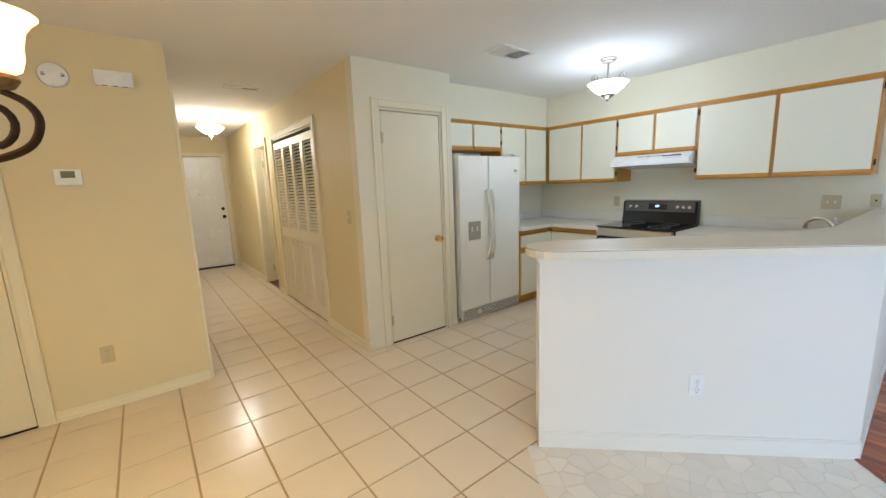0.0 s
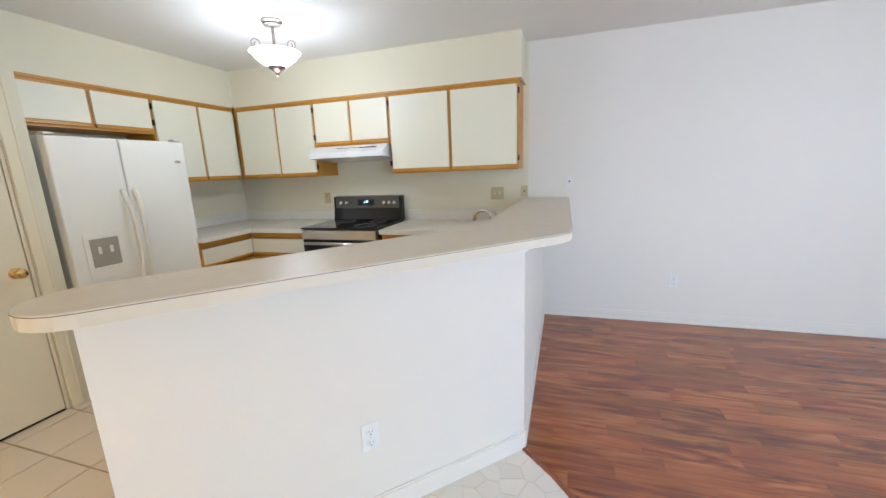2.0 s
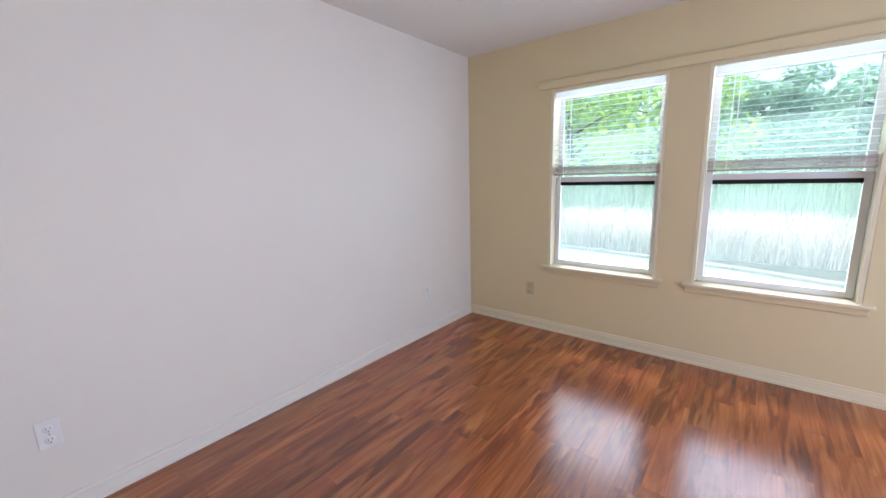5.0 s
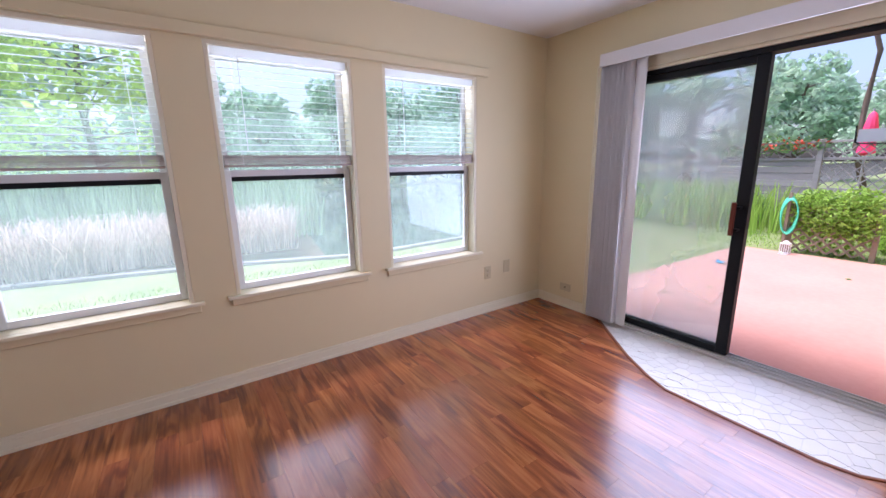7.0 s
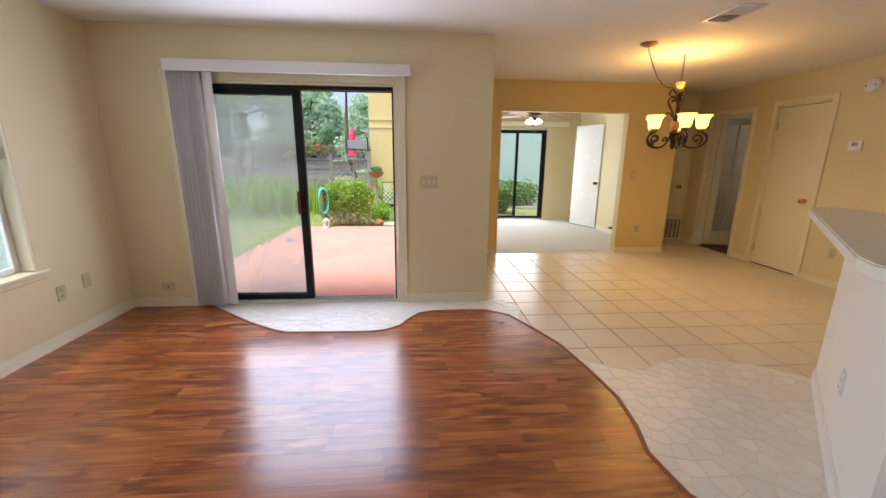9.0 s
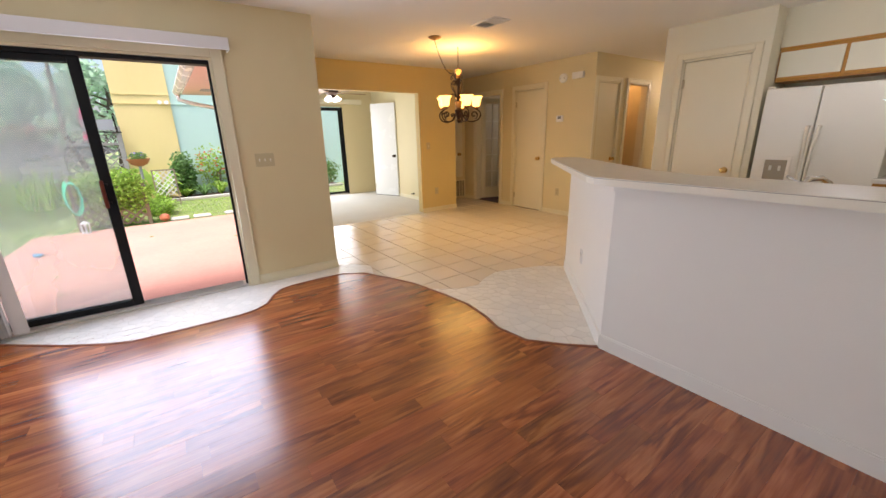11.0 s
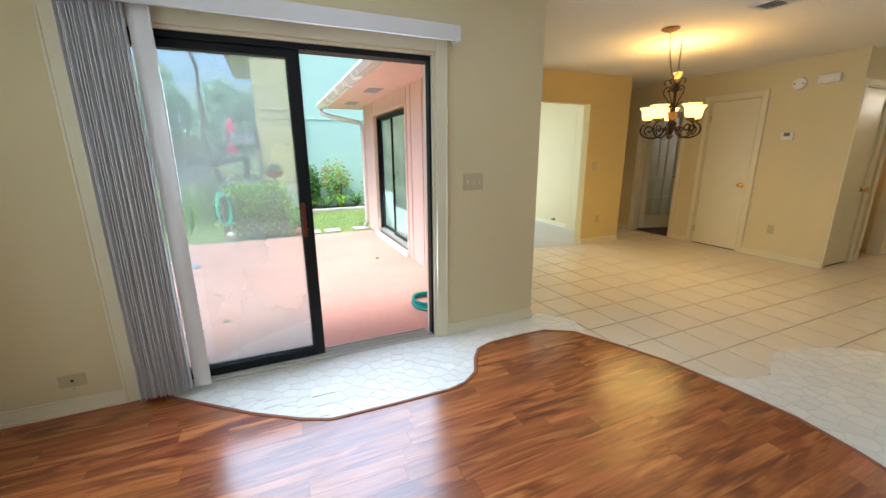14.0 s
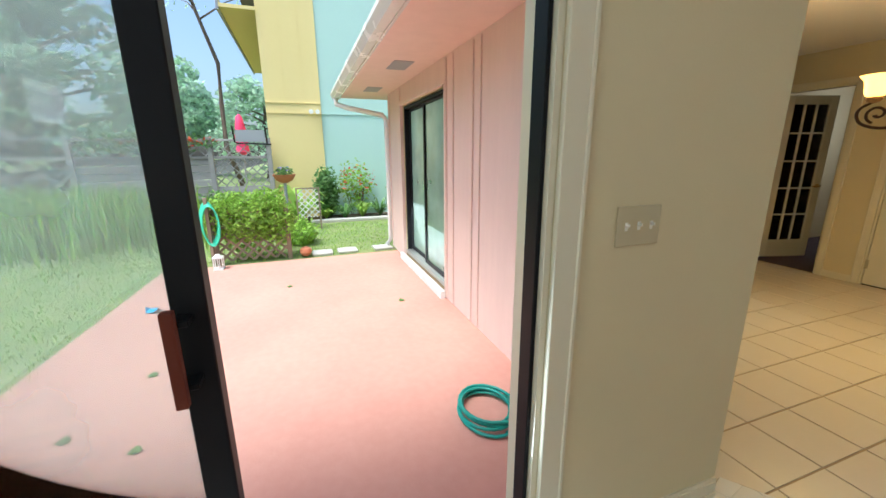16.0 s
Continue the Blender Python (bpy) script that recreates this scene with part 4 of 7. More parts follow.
# counters
ct1 = [(-0.001, 6.142), (-0.68, 6.142), (-0.68, 6.72), (-1.20, 6.72), (-1.20, YK - 0.001), (-0.001, YK - 0.001)]
wt = thing("worktop", "off-white laminate worktop in the kitchen corner with low backsplash", "worktop")
part("worktop_slab", prism(bmesh.new(), ct1, 0.862, 0.90, 0.003), M["counter"], wt)
bm = B(-0.02, -0.001, 6.143, YK - 0.021, 0.9005, 1.0, 0.002)
box(bm, -1.20, -0.001, YK - 0.02, YK - 0.001, 0.9005, 1.0, 0.002)
part("backsplash", bm, M["counter"], wt)
SINK = (-1.42, -0.66, 4.36, 4.75)
wt = thing("worktop", "off-white laminate worktop with an inset steel sink and low backsplash", "worktop")
bm = bmesh.new()
zz = (0.862, 0.90)
prism(bm, [(-0.001, 5.378), (-0.68, 5.378), (-0.68, 4.82), (SINK[1], 4.82), (SINK[1], 4.175), (-0.001, 4.175)], *zz)
prism(bm, [(SINK[1] - 0.0005, 4.82), (SINK[1] - 0.0005, SINK[3]), (SINK[0], SINK[3]), (SINK[0], 4.82)], *zz)
prism(bm, [(SINK[1] - 0.0005, SINK[2]), (SINK[1] - 0.0005, 4.175), (SINK[0], 4.175), (SINK[0], SINK[2])], *zz)
prism(bm, [(SINK[0] - 0.0005, 4.82), (SINK[0] - 0.0005, 4.175), (-1.80, 4.175), (-2.79, 5.14), (-2.37, 5.56), (-1.60, 4.82)], *zz)
part("worktop_slab", bm, M["counter"], wt)
part("backsplash", B(-0.02, -0.001, 4.242, 5.377, 0.9005, 1.0, 0.002), M["counter"], wt)
sk = thing("kitchen_sink", "brushed steel kitchen sink set in the worktop", "sink", (SINK[0], SINK[2], 0))
sw, sd_ = SINK[1] - SINK[0], SINK[3] - SINK[2]
bm = bmesh.new()
for q in ((-0.015, 0.02, -0.015, sd_ + 0.015), (sw - 0.02, sw + 0.015, -0.015, sd_ + 0.015), (0.0205, sw - 0.0205, -0.015, 0.03), (0.0205, sw - 0.0205, sd_ - 0.02, sd_ + 0.015), (sw / 2 - 0.012, sw / 2 + 0.012, 0.0305, sd_ - 0.0205)):
    box(bm, *q, 0.9008, 0.905, 0.001)
part("sink_rim", bm, M["steel"], sk)
for x0, x1 in ((0.02, sw / 2 - 0.012), (sw / 2 + 0.012, sw - 0.02)):
    bm = bmesh.new()
    for q in ((x0, x0 + 0.002, 0.03, sd_ - 0.02, 0.74, 0.9), (x1 - 0.002, x1, 0.03, sd_ - 0.02, 0.74, 0.9), (x0, x1, 0.028, 0.03, 0.74, 0.9), (x0, x1, sd_ - 0.02, sd_ - 0.018, 0.74, 0.9), (x0, x1, 0.028, sd_ - 0.018, 0.738, 0.74)):
        box(bm, *q)
    part("sink_bowl", bm, M["steel"], sk)
fc = thing("kitchen_faucet", "brushed chrome kitchen faucet with curved spout and lever", "faucet", (-1.13, 4.305, 0.9))
bm = bmesh.new()
lathe(bm, [(0.03, 0.0), (0.03, 0.012), (0.02, 0.02), (0.017, 0.08), (0.019, 0.12), (0.012, 0.135), (0, 0.137)], 16)
part("faucet_body", bm, M["chrome"], fc, sm=True)
bm = bmesh.new()
tube(bm, [(0, 0, 0.10), (0.0, 0.02, 0.17), (0.02, 0.06, 0.205), (0.05, 0.11, 0.205), (0.075, 0.15, 0.18), (0.082, 0.16, 0.135)], [0.013, 0.013, 0.012, 0.012, 0.012, 0.014], 10)
part("spout", bm, M["chrome"], fc, sm=True)
bm = bmesh.new()
tube(bm, [(0, 0, 0.13), (0.03, -0.005, 0.17), (-0.05, 0.01, 0.215)], [0.010, 0.008, 0.007], 8)
part("lever", bm, M["chrome"], fc, sm=True)


def base_cabinet(label, at, rz, w, splits, drawers=True, depth=0.6):
    c = thing("base_cabinet", label, "cabinet", at, rz, "base cabinets of the kitchen")
    part("body", B(0, w, 0.0195, depth, 0.1, 0.86, 0.001), M["oak"], c)
    part("toe_kick", B(0, w, 0.07, 0.09, 0.0, 0.0995), M["oak"], c, "dark recessed toe kick")
    bm = bmesh.new()
    for z0, z1 in ((0.1, 0.135), (0.635, 0.665), (0.815, 0.86)):
        box(bm, 0, w, 0.001, 0.019, z0, z1)
    for x in [0, *splits, w]:
        a, b = max(x - 0.016, 0), min(x + 0.016, w)
        for z0, z1 in ((0.1355, 0.6345), (0.6655, 0.8145)):
            box(bm, a, b, 0.0015, 0.0185, z0, z1)
    part("face_frame", bm, M["oak"], c)
    cuts = [0, *splits, w]
    for a, b in zip(cuts, cuts[1:]):
        d = part("drawer_front", B(a + 0.012, b - 0.012, -0.018, 0, 0.67, 0.80, 0.002), M["laminate"], c, "off-white drawer front")
        part("pull_lip", B(a + 0.010, b - 0.010, -0.022, -0.001, 0.65, 0.6695, 0.003), M["oak"], d)
        d = part("door", B(a + 0.012, b - 0.012, -0.018, 0, 0.12, 0.605, 0.002), M["laminate"], c, "off-white slab door")
        part("pull_lip", B(a + 0.010, b - 0.010, -0.022, -0.001, 0.6055, 0.625, 0.003), M["oak"], d)
    return c


base_cabinet("oak-framed base cabinet with off-white fronts beside the range", (-0.63, 6.76, 0), -90, 0.615, [])
base_cabinet("oak-framed base cabinet with off-white fronts beside the refrigerator", (-1.195, 6.77, 0), 0, 0.56, [])
base_cabinet("oak-framed base cabinet with off-white fronts between range and sink", (-0.63, 5.376, 0), -90, 0.52, [])
c = base_cabinet("oak-framed sink cabinet with off-white fronts", (-0.66, 4.79, 0), 180, 0.85, [0.42])
c2 = base_cabinet("oak-framed base cabinet with off-white fronts under the diagonal bar", (-1.62, 4.85, 0), 136, 0.98, [0.49], depth=0.55)

# refrigerator
mat("bar_handle", (0.80, 0.76, 0.64), 0.35)
mat("recess_paddle", (0.74, 0.72, 0.65), 0.5)
fg = thing("refrigerator", "white side-by-side refrigerator with ice dispenser", "refrigerator", (-2.048, 6.785, 0))
part("fridge_body", B(0.003, 0.870, 0.065, 0.61, 0.03, 1.675, 0.004), M["fridge"], fg)
DW = 0.395
dl = part("freezer_door", B(0.0, DW, 0, 0.06, 0.125, 1.67, 0.012, 3), M["fridge"], fg, "white textured freezer door")
dr = part("fridge_door", B(DW + 0.008, 0.873, 0, 0.06, 0.125, 1.67, 0.012, 3), M["fridge"], fg, "white textured refrigerator door")
for x, dd_ in ((DW - 0.035, dl), (DW + 0.043, dr)):
    s = -1 if x < DW else 1
    bm = bmesh.new()
    tube(bm, [(x + s * 0.0, -0.001, 1.33), (x, -0.03, 1.27), (x - s * 0.01, -0.052, 1.15), (x - s * 0.012, -0.055, 0.95), (x - s * 0.01, -0.05, 0.78), (x, -0.03, 0.68), (x, -0.001, 0.62)], [0.016, 0.016, 0.015, 0.014, 0.015, 0.016, 0.016], 10)
    part("door_handle", bm, M["bar_handle"], dd_, "cream arched door handle", sm=True)
bm = bmesh.new()
for q in ((0.07, 0.30, 1.025, 1.06), (0.07, 0.30, 0.76, 0.83), (0.07, 0.10, 0.8305, 1.0245), (0.27, 0.30, 0.8305, 1.0245)):
    box(bm, q[0], q[1], -0.007, -0.0005, q[2], q[3], 0.002)
dp = part("dispenser", bm, M["fridge"], fg, "white ice and water dispenser frame")
# flat sheet, no hollow: the recess's shade is put into its brown
part("dispenser_recess", B(0.1, 0.27, -0.002, -0.0003, 0.83, 1.025), mat("recess", (0.36, 0.32, 0.25), 0.7, spec=0.2) or M["recess"], dp, "flat dispenser recess, shade put into its colour")
part("drip_tray", B(0.1, 0.27, -0.012, -0.0025, 0.825, 0.84, 0.002), M["fridge"], dp)
for x in (0.15, 0.22):
    part("paddle", B(x - 0.011, x + 0.011, -0.010, -0.003, 0.925, 0.972, 0.003), M["recess_paddle"], dp)
bm = bmesh.new()
lathe(bm, [(0.02, 0), (0.019, -0.003), (0, -0.0035)], 18, (0, 0, 0), "y")
bm.transform(Matrix.Translation((0.80, 0, 1.52)) @ Matrix.Diagonal((1.3, 1, 0.55, 1)))
part("badge", bm, M["chrome"], fg, "oval chrome badge", sm=True)
gl = part("toe_grille", B(0.01, 0.87, 0.02, 0.05, 0.015, 0.115, 0.003), M["bar_handle"], fg, "slotted toe grille")
for k in range(5):
    part("slot", B(0.03, 0.85, 0.0185, 0.0198, 0.028 + k * 0.017, 0.034 + k * 0.017), M["slot"], gl)
bm = bmesh.new()
lathe(bm, [(0.03, 0), (0.028, -0.006), (0, -0.007)], 16, (0.25, 0.018, 0.065), "y")
part("filter_knob", bm, M["bar_handle"], gl, sm=True)
for x in (0.03, 0.83):
    part("hinge_cap", B(x - 0.025, x + 0.03, 0.01, 0.07, 1.6755, 1.69, 0.004), M["fridge"], fg)

# ---- lamps and fixtures ----
mat("bowl_glass", (0.9, 0.85, 0.7), 0.35, emit=(1.0, 0.88, 0.66), estr=1.9)
mat("bowl_glass_hall", (0.9, 0.85, 0.7), 0.35, emit=(1.0, 0.85, 0.58), estr=1.9)
mat("pewter", (0.30, 0.28, 0.27), 0.35, 0.9)
mat("shade_glass", (0.9, 0.7, 0.35), 0.35, emit=(1.0, 0.50, 0.09), estr=2.2)
mat("shade_core", (0.95, 0.8, 0.5), 0.4, emit=(1.0, 0.75, 0.30), estr=5)
mat("gilt", (0.36, 0.22, 0.09), 0.5, 0.5, var=0.6, scale=40, tint=(0.12, 0.06, 0.025))


def spiral(cx, cz, r0, r1, a0, a1, n, f):
    """Points of a scroll in a vertical plane; f maps (radial, z) to a place."""
    out = []
    for i in range(n + 1):
        u = i / n
        r, a = r0 + (r1 - r0) * u, radians(a0 + (a1 - a0) * u)
        out.append(f(cx + r * math.cos(a), cz + r * math.sin(a)))
    return out


def bowl_lamp(name, label, x, y, R, z_rim, z_low, metal, glassmat, canopy):
    d = thing(name, label, "ceiling lamp", (x, y, 0))
    bm = bmesh.new()
    lathe(bm, [(0.0, H - 0.001), (0.068, H - 0.001), (0.07, H - 0.012), (0.055, H - 0.022), (0.058, H - 0.03), (0.03, H - 0.038), (0.0, H - 0.039)], 28)
    part("canopy", bm, M[metal], d, sm=True)
    bm = bmesh.new()
    tube(bm, [(0, 0, H - 0.035), (0, 0, z_low + 0.02)], 0.009, 10)
    tube(bm, [(0.02, 0.012, H - 0.035), (0.018, 0.01, z_rim + 0.08), (0.045, 0.02, z_rim + 0.02)], 0.004, 6)
    part("stem", bm, M[metal], d, sm=True)
    for k in range(3):
        a = radians(35 + 120 * k)
        f = lambda r, z: (r * math.cos(a), r * math.sin(a), z)
        bm = bmesh.new()
        pts = [f(0.008, z_low + 0.05), f(R * 0.45, z_low + 0.04), f(R * 0.82, z_rim + 0.005)] + spiral(R * 0.74, z_rim + 0.035, 0.035, 0.008, -20, 440, 22, f)
        tube(bm, pts, 0.0035, 6)
        part("scroll", bm, M[metal], d, sm=True)
    bm = bmesh.new()
    hgt = z_rim - z_low
    prof = [(0.02, 0.0), (0.05, 0.06 * hgt), (R * 0.62, 0.42 * hgt), (R * 0.82, 0.68 * hgt), (R * 0.88, 0.88 * hgt), (R, hgt)]
    prof = [(r, z_low + z) for r, z in prof] + [(R - 0.004, z_rim + 0.002)] + [(r - 0.005, z_low + z + 0.004) for r, z in prof[::-1][1:-1]]
    lathe(bm, prof, 40)
    part("glass_bowl", bm, M[glassmat], d, "glowing frosted glass bowl", sm=True)
    bm = bmesh.new()
    lathe(bm, [(0.045, z_low + 0.045), (0.068, z_low + 0.035), (0.06, z_low + 0.012), (0.03, z_low - 0.012), (0.012, z_low - 0.022), (0.009, z_low - 0.038), (0.0, z_low - 0.05)], 24)
    part("finial", bm, M["bronze"] if metal == "pewter" else M[metal], d, "dark finial cup", sm=True)
    return d


bowl_lamp("semi_flush_lamp", "semi-flush kitchen lamp with frosted bowl and pewter scrolls", -1.205, 5.785, 0.165, 2.20, 2.095, "pewter", "bowl_glass", True)
bowl_lamp("hall_lamp", "semi-flush hall lamp with frosted bowl", -3.62, 9.95, 0.165, 2.25, 2.15, "chrome", "bowl_glass_hall", True)
bulb("kitchen_bulb", (-1.205, 5.785, 2.20), 0.8, (0.90, 0.94, 1.0), 0.11)
bulb("kitchen_bulb_low", (-1.205, 5.785, 1.98), 3.8, (0.94, 0.94, 0.96), 0.05)
bulb("hall_bulb", (-3.62, 9.95, 2.245), 0.8, (1.0, 0.86, 0.68), 0.11)
bulb("hall_bulb_low", (-3.62, 9.95, 2.02), 10, (1.0, 0.80, 0.58), 0.05)

# chandelier
CX, CY = -4.915, 5.295
ch = thing("chandelier", "bronze scrolled chandelier with five glowing amber glass shades", "chandelier", (CX, CY, 0), -12)
CR = 0.235
for k in range(5):
    a = radians(72 * k)
    f = lambda r, z: (r * math.cos(a), r * math.sin(a), z)
    bm = bmesh.new()
    pts = [f(0.02, 1.655), f(0.045, 1.60), f(0.09, 1.525), f(0.15, 1.495), f(0.22, 1.50), f(0.275, 1.53), f(0.295, 1.58), f(0.28, 1.62), f(CR + 0.005, 1.645)]
    tube(bm, pts, [0.007, 0.008, 0.009, 0.009, 0.009, 0.009, 0.009, 0.008, 0.007], 8, fine=4)
    tube(bm, spiral(0.205, 1.578, 0.055, 0.012, -75, 330, 22, f), [0.008] * 15 + [0.007, 0.007, 0.007, 0.008, 0.009, 0.010, 0.011, 0.012], 7)
    tube(bm, spiral(0.10, 1.575, 0.03, 0.008, 200, -200, 14, f), 0.005, 6)
    part("arm", bm, M["bronze"], ch, "scrolled bronze arm", sm=True)
    c = f(CR, 0)
    bm = bmesh.new()
    lathe(bm, [(0.008, 1.642), (0.03, 1.652), (0.041, 1.668), (0.037, 1.678), (0.0, 1.679)], 18, (c[0], c[1], 0))
    part("cup", bm, M["gilt"], ch, "leafed bronze cup", sm=True)
    bm = bmesh.new()
    pr = [(0.030, 1.680), (0.046, 1.69), (0.054, 1.715), (0.056, 1.745), (0.063, 1.775), (0.078, 1.797), (0.088, 1.806)]
    lathe(bm, pr + [(r - 0.004, z + 0.001) for r, z in pr[::-1]], 28, (c[0], c[1], 0))
    part("glass_shade", bm, M["shade_glass"], ch, "glowing amber bell glass shade", sm=True)
    bm = bmesh.new()
    lathe(bm, [(0.0, 1.69), (0.018, 1.70), (0.03, 1.73), (0.024, 1.755), (0.0, 1.765)], 14, (c[0], c[1], 0))
    part("light_bulb", bm, M["shade_core"], ch, "lit bulb", sm=True)
    bm = bmesh.new()
    pts = [f(0.018, 1.72), f(0.03, 1.80), f(0.065, 1.87), f(0.105, 1.925), f(0.105, 1.975), f(0.07, 2.0)] + spiral(0.062, 1.968, 0.028, 0.008, 70, 380, 12, f)
    if k % 2 == 0 or k == 3:
        tube(bm, pts, 0.006, 6, fine=2)
        tube(bm, [f(0.025, 1.94), f(0.04, 2.02), f(0.075, 2.065), f(0.105, 2.055), f(0.11, 2.03), f(0.095, 2.015)], 0.0055, 6, fine=4)
        tube(bm, [f(0.03, 1.79), f(0.08, 1.835), f(0.125, 1.83), f(0.145, 1.80), f(0.13, 1.785)], 0.005, 6, fine=4)
        part("scroll", bm, M["bronze"], ch, "upper bronze scroll", sm=True)
bm = bmesh.new()
lathe(bm, [(0.0, 1.475), (0.012, 1.48), (0.02, 1.50), (0.035, 1.51), (0.02, 1.53), (0.03, 1.56), (0.04, 1.60), (0.05, 1.62), (0.05, 1.645), (0.03, 1.655), (0.018, 1.70), (0.014, 1.95), (0.02, 2.03), (0.0, 2.035)], 18)
part("column", bm, M["bronze"], ch, "turned bronze column", sm=True)
bm = bmesh.new()
pr = [(0.026, 1.665), (0.034, 1.675), (0.043, 1.72), (0.048, 1.752)]
lathe(bm, pr + [(0.044, 1.752), (0.022, 1.67)], 20)
part("center_cup", bm, M["gilt"], ch, "gilt centre cup", sm=True)
bm = bmesh.new()
lathe(bm, [(0.012, 2.02), (0.032, 2.035), (0.028, 2.055), (0.02, 2.07), (0.036, 2.10), (0.046, 2.13), (0.03, 2.128), (0.0, 2.11)], 18)
part("crown_cup", bm, M["gilt"], ch, "gilt leaf crown", sm=True)
bm = bmesh.new()
for k in range(12):
    z = 2.135 + k * 0.0215
    pts = [(0.008 * math.cos(t * math.pi / 4) * (1 if k % 2 else 0.1), 0.008 * math.cos(t * math.pi / 4) * (0.1 if k % 2 else 1), z + 0.015 * math.sin(t * math.pi / 4)) for t in range(8)]
    tube(bm, pts, 0.0022, 5, True)
tube(bm, [(0, 0, 2.396), (0, 0, 2.385), (0.008, 0.0, 2.378)], 0.006, 8)
part("chain", bm, M["bronze"], ch, "bronze chain on a ceiling hook")
sc = thing("chandelier_canopy", "gilt ceiling canopy with the swagged chain of the chandelier", "chandelier", (-4.63, 4.745, 0))
bm = bmesh.new()
lathe(bm, [(0.0, H - 0.001), (0.07, H - 0.001), (0.075, H - 0.008), (0.05, H - 0.024), (0.012, H - 0.035), (0.0, H - 0.045)], 24)
part("canopy", bm, M["gilt"], sc, sm=True)
bm = bmesh.new()
p0, p1 = Vector((0, 0, H - 0.045)), Vector((CX + 4.63, CY - 4.745, 2.15))
N = 34
for k in range(N):
    u0, u1 = (k - 0.2) / N, (k + 1.2) / N
    P = []
    for u in (max(u0, 0), min(u1, 1)):
        p = p0.lerp(p1, u)
        p.z -= 0.42 * 4 * u * (1 - u) * 0.42
        P.append(p)
    m_, dv = (P[0] + P[1]) / 2, (P[1] - P[0]) / 2
    sd2 = dv.cross(Vector((0, 0, 1))).normalized() * 0.007 if k % 2 else Vector((0, 0, 0.007))
    tube(bm, [m_ + dv * math.cos(t * math.pi / 4) + sd2 * math.sin(t * math.pi / 4) for t in range(8)], 0.002, 5, True)
part("swag_chain", bm, M["bronze"], sc, "swagged bronze chain")
ul = area("chandelier_uplight", (CX, CY, 2.07), (CX, CY + 0.001, 3), 0.5, 0.5, 4.0, (1.0, 0.52, 0.13))
ul.data.shape = "DISK"
dl_ = area("chandelier_downlight", (CX, CY, 1.43), (CX, CY + 0.001, 0), 0.95, 0.95, 4.5, (1.0, 0.62, 0.16))
dl_.data.shape = "DISK"

# ceiling fan of the side room
fn = thing("ceiling_fan", "black ceiling fan with wooden blades and frosted lights", "ceiling fan", (-7.95, 4.72, 0))
bm = bmesh.new()
lathe(bm, [(0, H - 0.001), (0.07, H - 0.001), (0.06, H - 0.05), (0.015, H - 0.06), (0.015, 2.22), (0.05, 2.21), (0.115, 2.18), (0.12, 2.12), (0.08, 2.08), (0.05, 2.07), (0.06, 2.03), (0.0, 2.02)], 28)
part("motor_housing", bm, M["bronze"], fn, "dark fan motor housing", sm=True)
mat("blade", (0.42, 0.25, 0.11), 0.5, var=0.4, scale=8, stretch=(0.2, 1, 1))
for k in range(5):
    a = 20 + 72 * k
    bm = prism(bmesh.new(), [(0.18, -0.05), (0.62, -0.068), (0.66, -0.04), (0.66, 0.04), (0.62, 0.068), (0.18, 0.05)], -0.003, 0.003)
    bm.transform(Matrix.Rotation(radians(a), 4, "Z") @ Matrix.Translation((0, 0, 2.11)) @ Matrix.Rotation(radians(11), 4, "X"))
    bl = part("blade", bm, M["blade"], fn, "wooden fan blade")
    bm = box(bmesh.new(), 0.09, 0.24, -0.014, 0.014, 2.098, 2.104)
    bm.transform(Matrix.Rotation(radians(a), 4, "Z"))
    part("blade_iron", bm, M["bronze"], bl)
mat("fan_glass", (0.9, 0.9, 0.85), 0.4, emit=(1.0, 0.93, 0.8), estr=4)
for k in range(4):
    a = radians(45 + 90 * k)
    bm = bmesh.new()
    lathe(bm, [(0.018, 0.0), (0.026, -0.02), (0.036, -0.05), (0.05, -0.075), (0.046, -0.076), (0.0, -0.03)], 16)
    bm.transform(Matrix.Translation((0.085 * math.cos(a), 0.085 * math.sin(a), 2.05)) @ Matrix.Rotation(radians(-28), 4, Vector((-math.sin(a), math.cos(a), 0))))
    part("glass_shade", bm, M["fan_glass"], fn, "lit frosted tulip shade", sm=True)
bm = bmesh.new()
tube(bm, [(0.02, 0, 2.03), (0.02, 0.002, 1.82)], 0.0015, 4)
lathe(bm, [(0.0, 1.79), (0.006, 1.80), (0.004, 1.82), (0, 1.822)], 8, (0.02, 0.002, 0))
part("pull_chain", bm, M["brass"], fn)


# wall plates: in the local x-z plane, looking to -y


